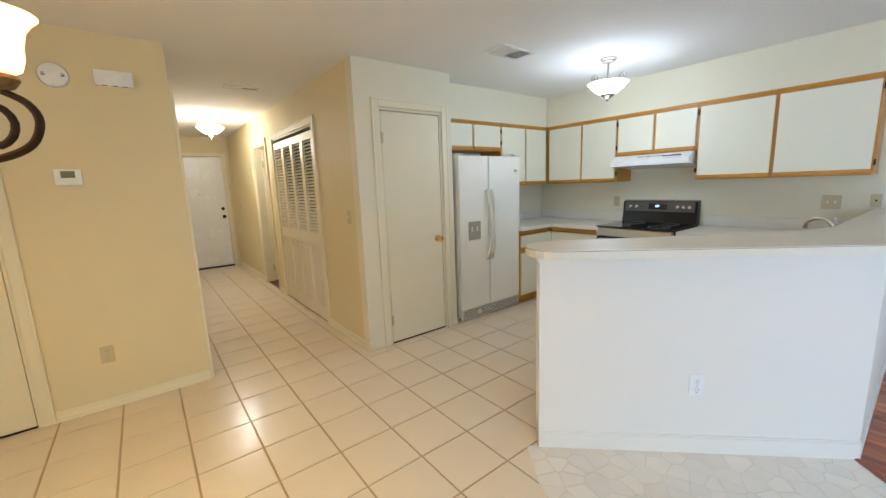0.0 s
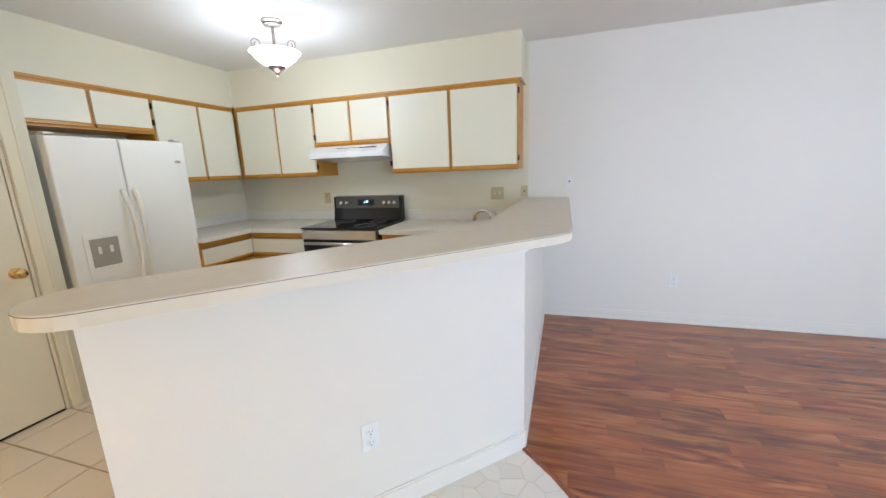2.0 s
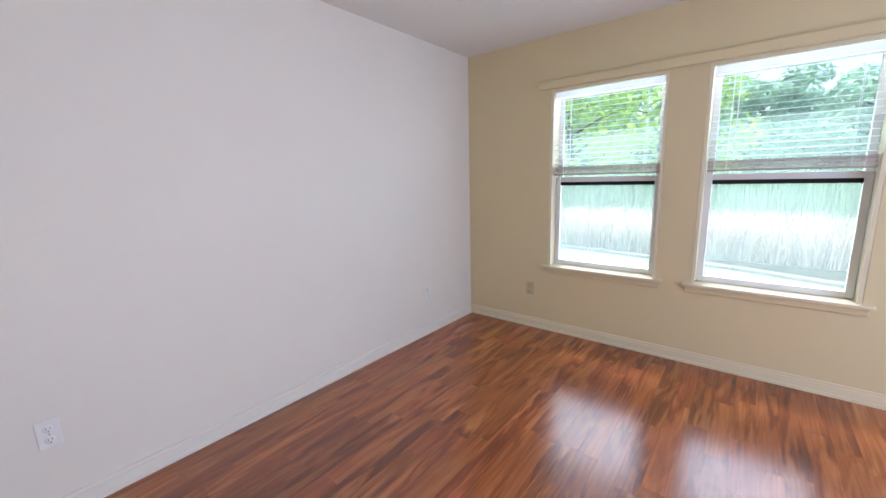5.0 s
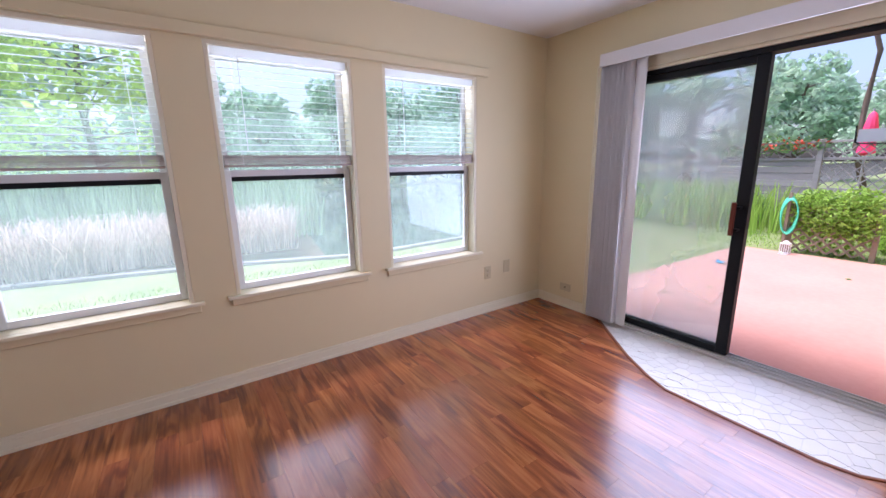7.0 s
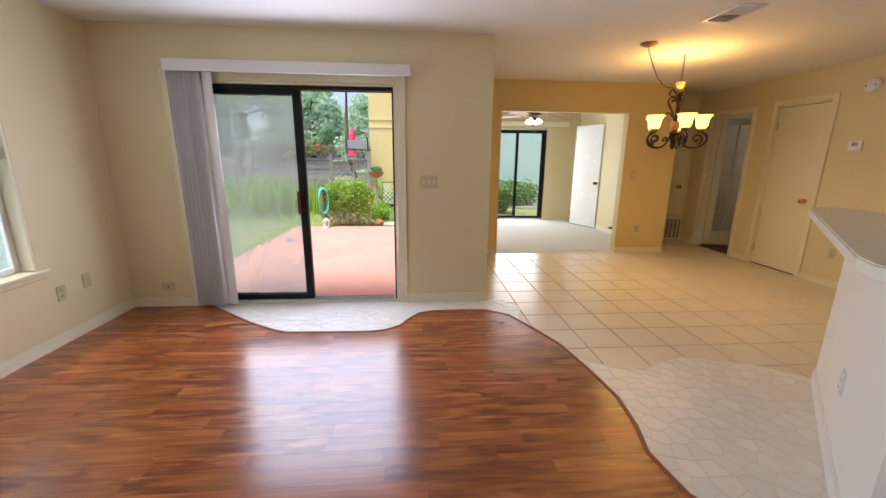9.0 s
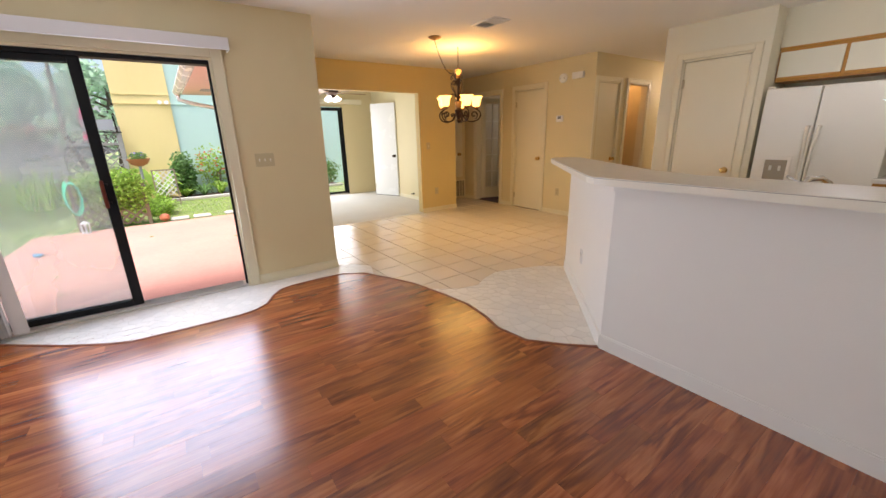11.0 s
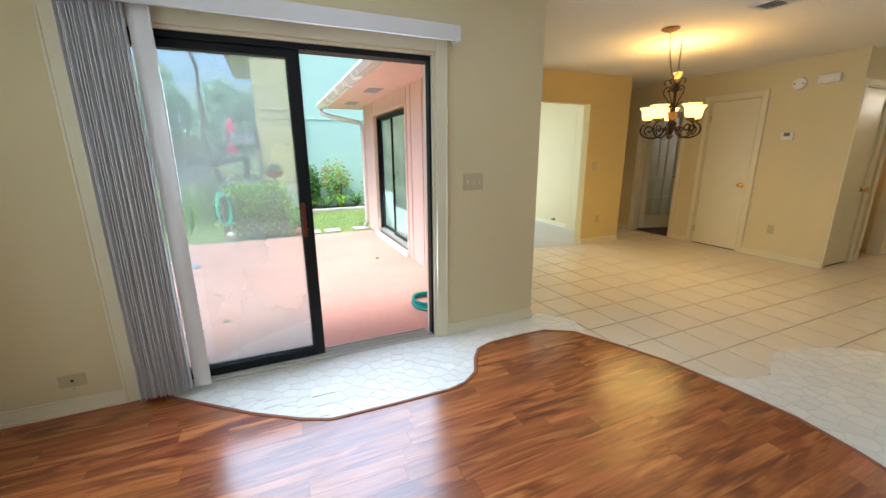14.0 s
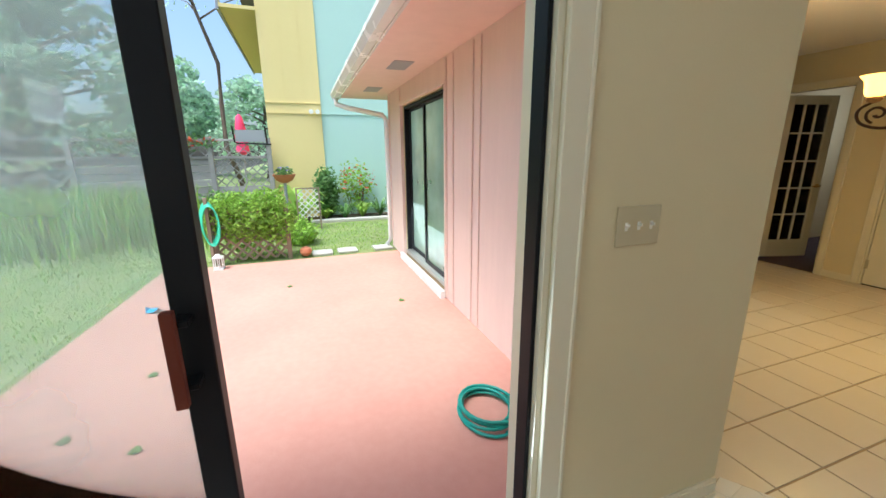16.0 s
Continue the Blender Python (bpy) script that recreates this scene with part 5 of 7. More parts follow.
def plate(name, label, at, rz, w=0.072, h=0.116, m="almond", kind="outlet", gangs=1, cat="outlet"):
    d = thing(name, label, cat, at, rz)
    part("cover_plate", B(-w / 2, w / 2, -0.006, -0.0005, -h / 2, h / 2, 0.003, 2), M[m], d)
    if kind == "outlet":
        for z in (-0.024, 0.024):
            bm = bmesh.new()
            lathe(bm, [(0.0165, 0), (0.0165, -0.0085), (0.015, -0.0095), (0, -0.0096)], 16, (0, 0, z), "y")
            r = part("receptacle", bm, M[m], d, sm=True)
            bm = bmesh.new()
            for x in (-0.006, 0.006):
                box(bm, x - 0.001, x + 0.001, -0.0102, -0.0095, z - 0.001, z + 0.008)
            lathe(bm, [(0.0025, -0.0095), (0.0025, -0.0102), (0, -0.0103)], 8, (0, 0, z - 0.009), "y")
            part("slot", bm, M["slot"], r)
    if kind == "switch":
        for g in range(gangs):
            x = (g - (gangs - 1) / 2) * 0.046
            bm = B(x - 0.005, x + 0.005, -0.0075, -0.006, -0.012, 0.012)
            part("toggle_slot", bm, M["bar_handle"], d)
            bm = box(bmesh.new(), x - 0.0035, x + 0.0035, -0.018, -0.006, -0.004, 0.004, 0.001)
            bm.transform(Matrix.Translation((0, 0, 0.004)))
            part("toggle", bm, M["bar_handle"], d)
    if kind == "jack":
        bm = bmesh.new()
        lathe(bm, [(0.008, -0.006), (0.007, -0.011), (0, -0.0112)], 12, (0, 0, 0), "y")
        part("jack", bm, M["slot"], d, sm=True)
    if kind in ("outlet", "jack"):
        bm = bmesh.new()
        for z in ((0,) if kind == "outlet" else (-0.045, 0.045)):
            lathe(bm, [(0.003, -0.006), (0.0028, -0.0072), (0, -0.0073)], 8, (0, 0, z), "y")
        part("screw", bm, M["chrome"], d)
    return d


A, W_ = "almond", "white_gloss"
plate("outlet", "almond duplex outlet low on the thermostat wall", (-4.775, YN, 0.37), 0, m=A)
plate("outlet", "white duplex outlet on the diagonal half wall", (-2.405, 4.588, 0.37), -44.3, m=W_)
plate("outlet", "white painted outlet on the east wall nearer the bar", (0, 2.985, 0.375), -90, m=W_)
plate("outlet", "white painted outlet on the east wall near the window corner", (0, 0.67, 0.38), -90, m=W_)
plate("telephone_jack", "white jack plate on the wall above the bar end", (0, 3.85, 1.235), -90, w=0.05, h=0.085, m=W_, kind="jack")
plate("outlet", "almond outlet at the end of the bar top", (0, 4.235, 1.16), -90, m=A, w=0.06, h=0.10, kind="jack")
plate("light_switch", "almond double switch on the kitchen wall", (0, 4.48, 1.145), -90, w=0.116, m=A, kind="switch", gangs=2, cat="light switch")
plate("outlet", "almond outlet on the kitchen wall beside the range", (0, 6.30, 1.13), -90, m=A)
plate("outlet", "almond duplex outlet on the window wall", (-0.645, 0, 0.355), 180, m=A)
plate("telephone_jack", "almond jack plate under the last window", (-3.83, 0, 0.375), 180, m=A, kind="outlet")
plate("blank_plate", "almond blank plate near the corner", (-4.06, 0, 0.40), 180, m=A, kind="blank")
plate("light_switch", "almond triple switch beside the patio door", (XW, 2.74, 1.155), 90, w=0.16, m=A, kind="switch", gangs=3, cat="light switch")
plate("telephone_jack", "almond jack plate low behind the blinds", (XW, 0.33, 0.19), 90, w=0.116, h=0.07, m=A, kind="jack")
plate("light_switch", "almond single switch on the yellow-lit dining wall", (XD, 5.77, 1.15), 90, m=A, kind="switch", cat="light switch")
plate("outlet", "almond duplex outlet low on the dining wall", (XD, 5.92, 0.36), 90, m=A)
plate("light_switch", "almond single switch beside the louvre closet", (XP, 7.06, 1.152), -90, m=A, kind="switch", cat="light switch")
plate("light_switch", "small switch near the front door", (XP, 11.6, 1.15), -90, m=A, kind="switch", cat="light switch")

th = thing("thermostat", "white wall thermostat with a grey display", "thermostat", (-4.795, YN, 1.53))
part("thermostat_case", B(-0.062, 0.062, -0.026, -0.001, -0.048, 0.048, 0.005, 2), M["white_gloss"], th)
part("display", B(-0.032, 0.032, -0.0275, -0.0262, -0.005, 0.036, 0.001), mat("lcd", (0.16, 0.16, 0.12), 0.25) or M["lcd"], th, "grey display")
for x in (-0.02, 0.0, 0.02):
    part("button", B(x - 0.006, x + 0.006, -0.028, -0.0262, -0.030, -0.022, 0.001), M["vinyl"], th)
sm_ = thing("smoke_detector", "round white smoke detector on the wall", "smoke detector", (-4.775, YN, 2.12))
bm = bmesh.new()
lathe(bm, [(0.07, -0.0005), (0.07, -0.012), (0.064, -0.03), (0.045, -0.036), (0, -0.037)], 32, (0, 0, 0), "y")
part("detector_case", bm, M["white_gloss"], sm_, sm=True)
for s in (-1, 1):
    bm = bmesh.new()
    for i in range(3):
        box(bm, s * 0.042 - 0.008, s * 0.042 + 0.008, -0.0365, -0.030, -0.010 + i * 0.007, -0.006 + i * 0.007)
    part("vent_slot", bm, M["slot"], sm_)
dc = thing("door_chime", "white rectangular door chime box on the wall", "door chime", (-4.50, YN, 2.13))
part("chime_case", B(-0.095, 0.095, -0.045, -0.0005, -0.045, 0.045, 0.004, 2), M["white_gloss"], dc)
for x in (-0.05, 0, 0.05):
    part("vent_slot", B(x - 0.014, x + 0.014, -0.0455, -0.03, -0.0462, -0.0445), M["slot"], dc)


def ceiling_vent(x, y, w, d, rz, label):
    v = thing("ceiling_vent", label, "vent", (x, y, H), rz)
    bm = bmesh.new()
    for q in ((-w / 2, w / 2, -d / 2, -d / 2 + 0.025), (-w / 2, w / 2, d / 2 - 0.025, d / 2), (-w / 2, -w / 2 + 0.025, -d / 2 + 0.0255, d / 2 - 0.0255), (w / 2 - 0.025, w / 2, -d / 2 + 0.0255, d / 2 - 0.0255), (-0.008, 0.008, -d / 2 + 0.0255, d / 2 - 0.0255)):
        box(bm, *q, -0.010, -0.0005, 0.002)
    part("vent_frame", bm, M["white_gloss"], v)
    part("duct_shadow", B(-w / 2 + 0.024, w / 2 - 0.024, -d / 2 + 0.024, d / 2 - 0.024, -0.0015, -0.0004), M["dark"], v)
    for s, a in ((-1, 40), (1, -40)):
        n = 7
        for i in range(n):
            xx = s * (0.014 + (i + 0.5) * (w / 2 - 0.045) / n)
            bm = box(bmesh.new(), -0.009, 0.009, -d / 2 + 0.026, d / 2 - 0.026, -0.0008, 0.0008)
            bm.transform(Matrix.Translation((xx, 0, -0.0075)) @ Matrix.Rotation(radians(a), 4, "Y"))
            part("slat", bm, M["white_gloss"], v)
    return v


ceiling_vent(-2.055, 6.12, 0.36, 0.21, 0, "white slatted ceiling vent near the kitchen")
ceiling_vent(-3.87, 4.90, 0.36, 0.21, 0, "white slatted ceiling vent near the dining area")
ceiling_vent(-3.557, 8.226, 0.32, 0.12, 0, "small white slatted ceiling vent in the hall")

# shower curtain seen through the bathroom door
m = mat("curtain", (0.22, 0.07, 0.03), 0.8)
n, L = m.node_tree.nodes if m else M["curtain"].node_tree.nodes, M["curtain"].node_tree.links
tc, vo, cr = n.new("ShaderNodeTexCoord"), n.new("ShaderNodeTexNoise"), n.new("ShaderNodeValToRGB")
vo.inputs["Scale"].default_value, vo.inputs["Detail"].default_value = 5.5, 3
cr.color_ramp.elements[0].position, cr.color_ramp.elements[1].position = 0.50, 0.58
cr.color_ramp.elements[0].color, cr.color_ramp.elements[1].color = (0.24, 0.07, 0.02, 1), (0.62, 0.38, 0.16, 1)
L.new(tc.outputs["Object"], vo.inputs[0]), L.new(vo.outputs[0], cr.inputs[0]), L.new(cr.outputs[0], n["Principled BSDF"].inputs["Base Color"])
sc2 = thing("shower_curtain", "reddish-brown shower curtain with pale blossoms", "shower curtain", (-5.2, 8.01, 0))
bm = bmesh.new()
vs = [[bm.verts.new((0.03 * math.sin(i * 1.3), i * 0.022, z)) for i in range(40)] for z in (0.15, 1.9)]
for i in range(39):
    bm.faces.new((vs[0][i], vs[0][i + 1], vs[1][i + 1], vs[1][i]))
o = part("curtain_sheet", bm, M["curtain"], sc2, sm=True)
o.modifiers.new("t", "SOLIDIFY").thickness = 0.002
part("curtain_rod", tube(bmesh.new(), [(0, -0.005, 1.93), (0, 0.885, 1.93)], 0.012, 8), M["chrome"], sc2)
bulb("bath_bulb", (-4.75, 8.5, 2.2), 3, (1.0, 0.55, 0.22), 0.08)
bulb("bedroom_daylight", (-1.2, 10.6, 1.6), 6, (0.9, 0.9, 1.0), 0.3)
bulb("study_daylight", (-6.6, 9.2, 1.7), 5, (0.85, 0.85, 1.0), 0.3)
part("bedroom_wood_floor", B(XP + 0.02, 0.0, 9.4, 12.2, -0.011, -0.001), M["wood_sub"], kind="structure")
mat("study_carpet", (0.10, 0.07, 0.08), 0.95, bump=1.0, bscale=300)
part("study_carpet_floor", B(-7.35, XH - 0.5, YN + 0.05, 10.2, -0.011, -0.001), M["study_carpet"], kind="structure")

# ---- outdoors ----
GZ = -0.14
mat("soil", (0.16, 0.12, 0.08), 0.95, var=0.5, scale=4, fine=0.4, bump=1.0, bscale=60)
mat("stone_pale", (0.55, 0.53, 0.48), 0.85, var=0.4, scale=5, fine=0.2, bump=0.5, bscale=60)
mat("fence_wood", (0.36, 0.34, 0.32), 0.85, var=0.5, scale=5, fine=0.3, bump=0.4, bscale=40, rand=0.18, stretch=(1, 0.2, 3))
mat("yellow_wall", (0.80, 0.66, 0.30), 0.8, var=0.15, scale=0.8, fine=0.08, tint=(0.72, 0.58, 0.24))
mat("mint_wall", (0.50, 0.70, 0.62), 0.8, var=0.15, scale=0.8, fine=0.08, tint=(0.45, 0.63, 0.56))
mat("roof_dark", (0.12, 0.11, 0.11), 0.9)
mat("grey_trim", (0.35, 0.36, 0.38), 0.7)
mat("bark", (0.17, 0.12, 0.09), 0.9, var=0.5, scale=6, stretch=(1, 1, 0.3), bump=1.0, bscale=25)
leafy("leaf", (0.16, 0.30, 0.09), 0.6, 0.45)
# distant leaves: the pale haze in front of them is put into the colour
leafy("leaf_hazed", (0.48, 0.64, 0.46), 0.7, 0.3, 0.6)
leafy("leaf_spring", (0.62, 0.82, 0.20), 0.7, 0.3, 0.6)
leafy("leaf_light", (0.34, 0.52, 0.09), 0.6, 0.4)
leafy("leaf_dark", (0.13, 0.22, 0.13), 0.65, 0.4)
leafy("reed_green", (0.30, 0.44, 0.24), 0.75, 0.4)
leafy("reed_dry", (0.76, 0.64, 0.56), 0.8, 0.3, 0.3)
mat("terracotta", (0.55, 0.20, 0.10), 0.7, var=0.2, scale=8)
mat("hose_green", (0.02, 0.30, 0.24), 0.4, var=0.2, scale=10)
mat("hose_mint", (0.10, 0.62, 0.40), 0.4)
mat("pink_cloth", (0.85, 0.06, 0.18), 0.7)
mat("water", (0.02, 0.035, 0.03), 0.05, var=0.3, scale=0.6, bump=0.06, bscale=5)
mat("red_flower", (0.75, 0.10, 0.04), 0.6)

# ground with a pond behind its bank
wy = -5.0
bm = bmesh.new()
prism(bm, [(-200, -4.6), (-12, -3.9), (-4, -3.3), (-2, -4.0), (0.3, -4.45), (3, -4.65), (200, -4.75), (200, 200), (-200, 200)], GZ - 1.0, GZ)
part("ground", bm, M["grass_ground"], kind="structure")
part("water", B(-200, 200, -200, -3.9, GZ - 0.4, GZ - 0.22), M["water"], kind="structure")
part("pond_shore", prism(bmesh.new(), [(-3.6, -3.6), (-1.5, -4.3), (0.5, -4.6), (8, -4.9), (30, -6), (30, -30), (3, -22), (-1.5, -12), (-4.3, -8.0)], GZ - 0.9, GZ - 0.19), M["soil"], kind="structure")
part("far_shore", B(-200, 200, -200, -26, GZ - 0.9, GZ - 0.1), M["grass_ground"], kind="structure")

bk = thing("timber_edging", "weathered grey timber edging along the pond bank", "edging")
pts = [(-12, -3.97), (-8, -3.67), (-4.0, -3.38), (-2.0, -4.08), (0.3, -4.53), (3, -4.75)]
for (x0, y0), (x1, y1) in zip(pts, pts[1:]):
    L_ = math.hypot(x1 - x0, y1 - y0)
    bm = box(bmesh.new(), 0.01, L_ - 0.01, -0.05, 0.05, -0.35, 0.05, 0.012)
    bm.transform(Matrix.Translation((x0, y0, GZ)) @ Matrix.Rotation(math.atan2(y1 - y0, x1 - x0), 4, "Z"))
    part("timber", bm, M["fence_wood"], bk)

part("patio", prism(bmesh.new(), [(-9.45, 0.03), (XW - 0.151, -0.18), (XW - 0.151, YD - 0.121), (-9.45, YD - 0.121)], GZ - 0.3, GZ + 0.02, 0.006), M["patio"], kind="structure")


def blades(rng, n, region, h0, h1, w, lean=0.25, z=GZ, seg=3):
    """Upright tapering blades scattered where region() gives a place."""
    vs, fs = [], []
    for _ in range(n):
        x, y = region(rng)
        h = rng.uniform(h0, h1)
        a, b = rng.uniform(0, 6.28), rng.uniform(0, 6.28)
        ln = rng.uniform(0, lean) * h
        wx, wy_ = math.cos(a) * w / 2, math.sin(a) * w / 2
        k = len(vs)
        for i in range(seg):
            u = i / seg
            dx, dy = math.cos(b) * ln * u * u, math.sin(b) * ln * u * u
            s = 1 - 0.6 * u
            vs += [(x + dx - wx * s, y + dy - wy_ * s, z + h * u), (x + dx + wx * s, y + dy + wy_ * s, z + h * u)]
        vs.append((x + math.cos(b) * ln, y + math.sin(b) * ln, z + h * (1 - 0.3 * lean)))
        for i in range(seg - 1):
            q = k + 2 * i
            fs.append((q, q + 1, q + 3, q + 2))
        q = k + 2 * (seg - 1)
        fs.append((q, q + 1, q + 2))
    return vs, fs


def raw(name, vs, fs, m, parent=None, **tags):
    me = bpy.data.meshes.new(name)
    me.from_pydata(vs, [], fs)
    me.materials.append(M[m])
    o = new(name, me)
    o.parent = parent
    return tagged(o, **tags)


def leaves(rng, n, centre, r, size, flat=1.0, shell=0.55, aspect=0.5):
    """Leaf quads, folded by random turns, in an ellipsoid of radii r."""
    vs, fs = [], []
    for _ in range(n):
        while True:
            p = Vector([rng.uniform(-1, 1) for _ in range(3)])
            if shell < p.length < 1:
                break
        p = Vector((centre[0] + p.x * r[0], centre[1] + p.y * r[1], centre[2] + p.z * r[2]))
        e = Euler((rng.uniform(0, 6.28), rng.uniform(-0.9, 0.9), rng.uniform(0, 6.28))).to_matrix()
        s = size * rng.uniform(0.6, 1.3)
        k = len(vs)
        for q in ((-1, 0, 0), (0, -aspect, 0.12), (1, 0, 0), (0, aspect, 0.12)):
            vs.append(tuple(p + e @ Vector(q) * s))
        fs.append((k, k + 1, k + 2, k + 3))
    return vs, fs


R = random.Random(5)
raw("green_reeds", *blades(R, 9000, lambda r: (r.uniform(-4.2, 9), -5.7 - abs(r.gauss(0, 2.6)) - (0.8 if r.random() < 0.4 else 0)), 1.0, 1.75, 0.03, 0.25), "reed_green", kind="stuff", label="tall green cattail reeds along the pond")
raw("dry_reeds", *blades(R, 9500, lambda r: (r.uniform(-3.3, 7), -4.72 - abs(r.gauss(0, 0.65)) - 0.02 * r.random()), 0.45, 1.15, 0.022, 0.9), "reed_dry", kind="stuff", label="bent dry straw-coloured reeds on the bank")
raw("grass", *blades(R, 9000, lambda r: (r.uniform(-5, 4), r.uniform(-3.3, -0.6)), 0.03, 0.07, 0.008, 0.6), "leaf_light", kind="stuff", label="short mown lawn grass")
raw("grass", *blades(R, 9000, lambda r: (r.uniform(-12.4, -9.6), r.uniform(-1.5, 4.0)), 0.02, 0.05, 0.008, 0.6), "leaf_light", kind="stuff", label="short mown lawn grass beside the patio")
raw("grass", *blades(R, 7000, lambda r: (r.uniform(-10.5, -5.0), r.uniform(-2.8, 0.0)), 0.02, 0.05, 0.008, 0.6), "leaf_light", kind="stuff", label="short patchy lawn grass beside the patio edge")
for x, y, w, d in ((0.7, -3.6, 0.5, 0.35), (0.35, -2.8, 0.45, 0.4), (1.4, -4.1, 0.55, 0.35)):
    st = part("stepping_stone", prism(bmesh.new(), [(x, y), (x + w, y + 0.05), (x + w - 0.05, y + d), (x + 0.04, y + d - 0.03)], GZ - 0.02, GZ + 0.035, 0.01), M["stone_pale"], label="pale flat stepping stone in the lawn", category="stepping stone", group="stepping stones")


def tree(label, x, y, h, cr, m, seed, n=2600, leaf=0.16, trunk=0.16, lean=(0, 0), base=0.35, clumps=16, z0=GZ, flat=0.7):
    r = random.Random(seed)
    t = thing("tree", label, "tree", (x, y, z0))
    bm = bmesh.new()
    top = Vector((lean[0], lean[1], h))
    pts = [top * (i / 7) + Vector((0.05 * h * math.sin(i * 1.3 + seed) * 0.4, 0.05 * h * math.cos(i * 1.7 + seed) * 0.4, 0)) * (i > 0) for i in range(8)]
    tube(bm, pts, [trunk * (1 - 0.11 * i) for i in range(8)], 8)
    cl = []
    for c in range(clumps):
        u = base + (1 - base) * (c + 0.5) / clumps
        a = c * 2.4 + seed
        rad = cr * (1 - 0.5 * (u - base) / (1 - base)) * r.uniform(0.5, 1.0)
        p0 = pts[min(int(u * 7), 6)].lerp(pts[min(int(u * 7), 6) + 1], u * 7 - int(u * 7) if u < 1 else 1)
        p1 = p0 + Vector((math.cos(a) * rad, math.sin(a) * rad, rad * r.uniform(0.05, 0.5)))
        tube(bm, [p0, p0.lerp(p1, 0.5) + Vector((0, 0, 0.06 * rad)), p1], [trunk * 0.32, trunk * 0.2, trunk * 0.08], 6)
        cl.append((p1, rad))
    part("trunk", bm, M["bark"], t, sm=True)
    vs, fs = [], []
    for p1, rad in cl:
        s = max(0.28 * cr, 0.5 * rad) * r.uniform(0.8, 1.25)
        v, f_ = leaves(r, n // clumps, p1, (s, s, s * flat), leaf, shell=0.1)
        k = len(vs)
        vs += v
        fs += [tuple(i + k for i in q) for q in f_]
    raw("crown", vs, fs, m, t)
    return t


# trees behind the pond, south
for i, (x, y, h, cr, m) in enumerate(((2.6, -9.5, 6.5, 2.6, "leaf_spring"), (0.2, -12.5, 7.5, 2.8, "leaf_spring"), (5.5, -12, 9, 3.5, "leaf_hazed"), (-2.2, -27, 6.2, 3.5, "leaf_hazed"), (4.5, -20, 12, 5, "leaf_hazed"),
                                       (-7, -29, 5.8, 3.5, "leaf_hazed"), (-12.5, -28, 7, 4, "leaf_hazed"), (-18, -28, 6.5, 4.5, "leaf_hazed"), (-25, -29, 9, 5, "leaf_hazed"), (10, -24, 12, 5, "leaf_hazed"), (-33, -30, 11, 6, "leaf_hazed"), (17, -22, 12, 6, "leaf_hazed"))):
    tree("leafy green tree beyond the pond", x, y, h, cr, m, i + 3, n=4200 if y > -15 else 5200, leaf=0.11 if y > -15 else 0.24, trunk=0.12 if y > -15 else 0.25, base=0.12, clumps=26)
R = random.Random(9)
vs, fs = leaves(R, 9000, (-8, -30, 1.6), (34, 3.0, 3.0), 0.32, shell=0.0)
raw("far_shrubs", vs, fs, "leaf_dark", kind="stuff", label="dense shrubs along the far shore")

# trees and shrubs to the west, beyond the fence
for i, (x, y, h, cr, m, b, n, lf) in enumerate(((-25, -0.9, 13, 2.8, "leaf_hazed", 0.55, 900, 0.12), (-22, -9, 9, 4.2, "leaf_hazed", 0.15, 6000, 0.2), (-17, -10, 8, 3.4, "leaf_hazed", 0.1, 6000, 0.17), (-30, 0, 5.4, 3.0, "leaf_hazed", 0.2, 3000, 0.2),
                                               (-36, -6, 6.2, 4, "leaf_hazed", 0.2, 5000, 0.26), (-14.5, -6.5, 6.0, 2.6, "leaf_dark", 0.08, 6000, 0.13), (-19.5, -5.2, 7.5, 2.6, "leaf_hazed", 0.2, 4200, 0.16))):
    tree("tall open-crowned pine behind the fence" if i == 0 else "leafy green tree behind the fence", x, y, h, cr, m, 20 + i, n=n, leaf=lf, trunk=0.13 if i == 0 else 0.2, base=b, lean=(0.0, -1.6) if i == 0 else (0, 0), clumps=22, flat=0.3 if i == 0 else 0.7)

# fence
FX = -13.3
fe = thing("fence", "weathered grey board fence with lattice top", "fence", (FX, 0, GZ))
for x0 in (1.2, 0.05, -2.35, -4.75):
    part("post", B(-0.05, 0.05, x0 - 0.05, x0 + 0.05, 0, 1.86, 0.006), M["fence_wood"], fe)


def lattice(parent, y0, y1, z0, z1, step=0.13, x=0.0, m="fence_wood", w=0.022):
    for s in (-1, 1):
        c = -(z1 - z0) if s > 0 else 0
        u = y0 - (z1 - z0)
        while u < y1:
            a0, b0 = (u, z0), (u + (z1 - z0), z1)
            if s < 0:
                a0, b0 = (u + (z1 - z0), z0), (u, z1)
            t0 = max(0.0, (y0 - min(a0[0], b0[0])) / (z1 - z0))
            t1 = min(1.0, (y1 - min(a0[0], b0[0])) / (z1 - z0))
            if t1 - t0 > 0.08:
                if s > 0:
                    p, q = (u + (z1 - z0) * t0, z0 + (z1 - z0) * t0), (u + (z1 - z0) * t1, z0 + (z1 - z0) * t1)
                else:
                    p, q = (u + (z1 - z0) * t0, z1 - (z1 - z0) * t0), (u + (z1 - z0) * t1, z1 - (z1 - z0) * t1)
                L_ = math.hypot(q[0] - p[0], q[1] - p[1])
                bm = box(bmesh.new(), -0.004, 0.004, 0, L_, -w / 2, w / 2)
                bm.transform(Matrix.Translation((x + s * 0.0045, p[0], p[1])) @ Matrix.Rotation(math.atan2(q[1] - p[1], q[0] - p[0]), 4, "X"))
                part("lath", bm, M[m], parent)
            u += step * 1.414


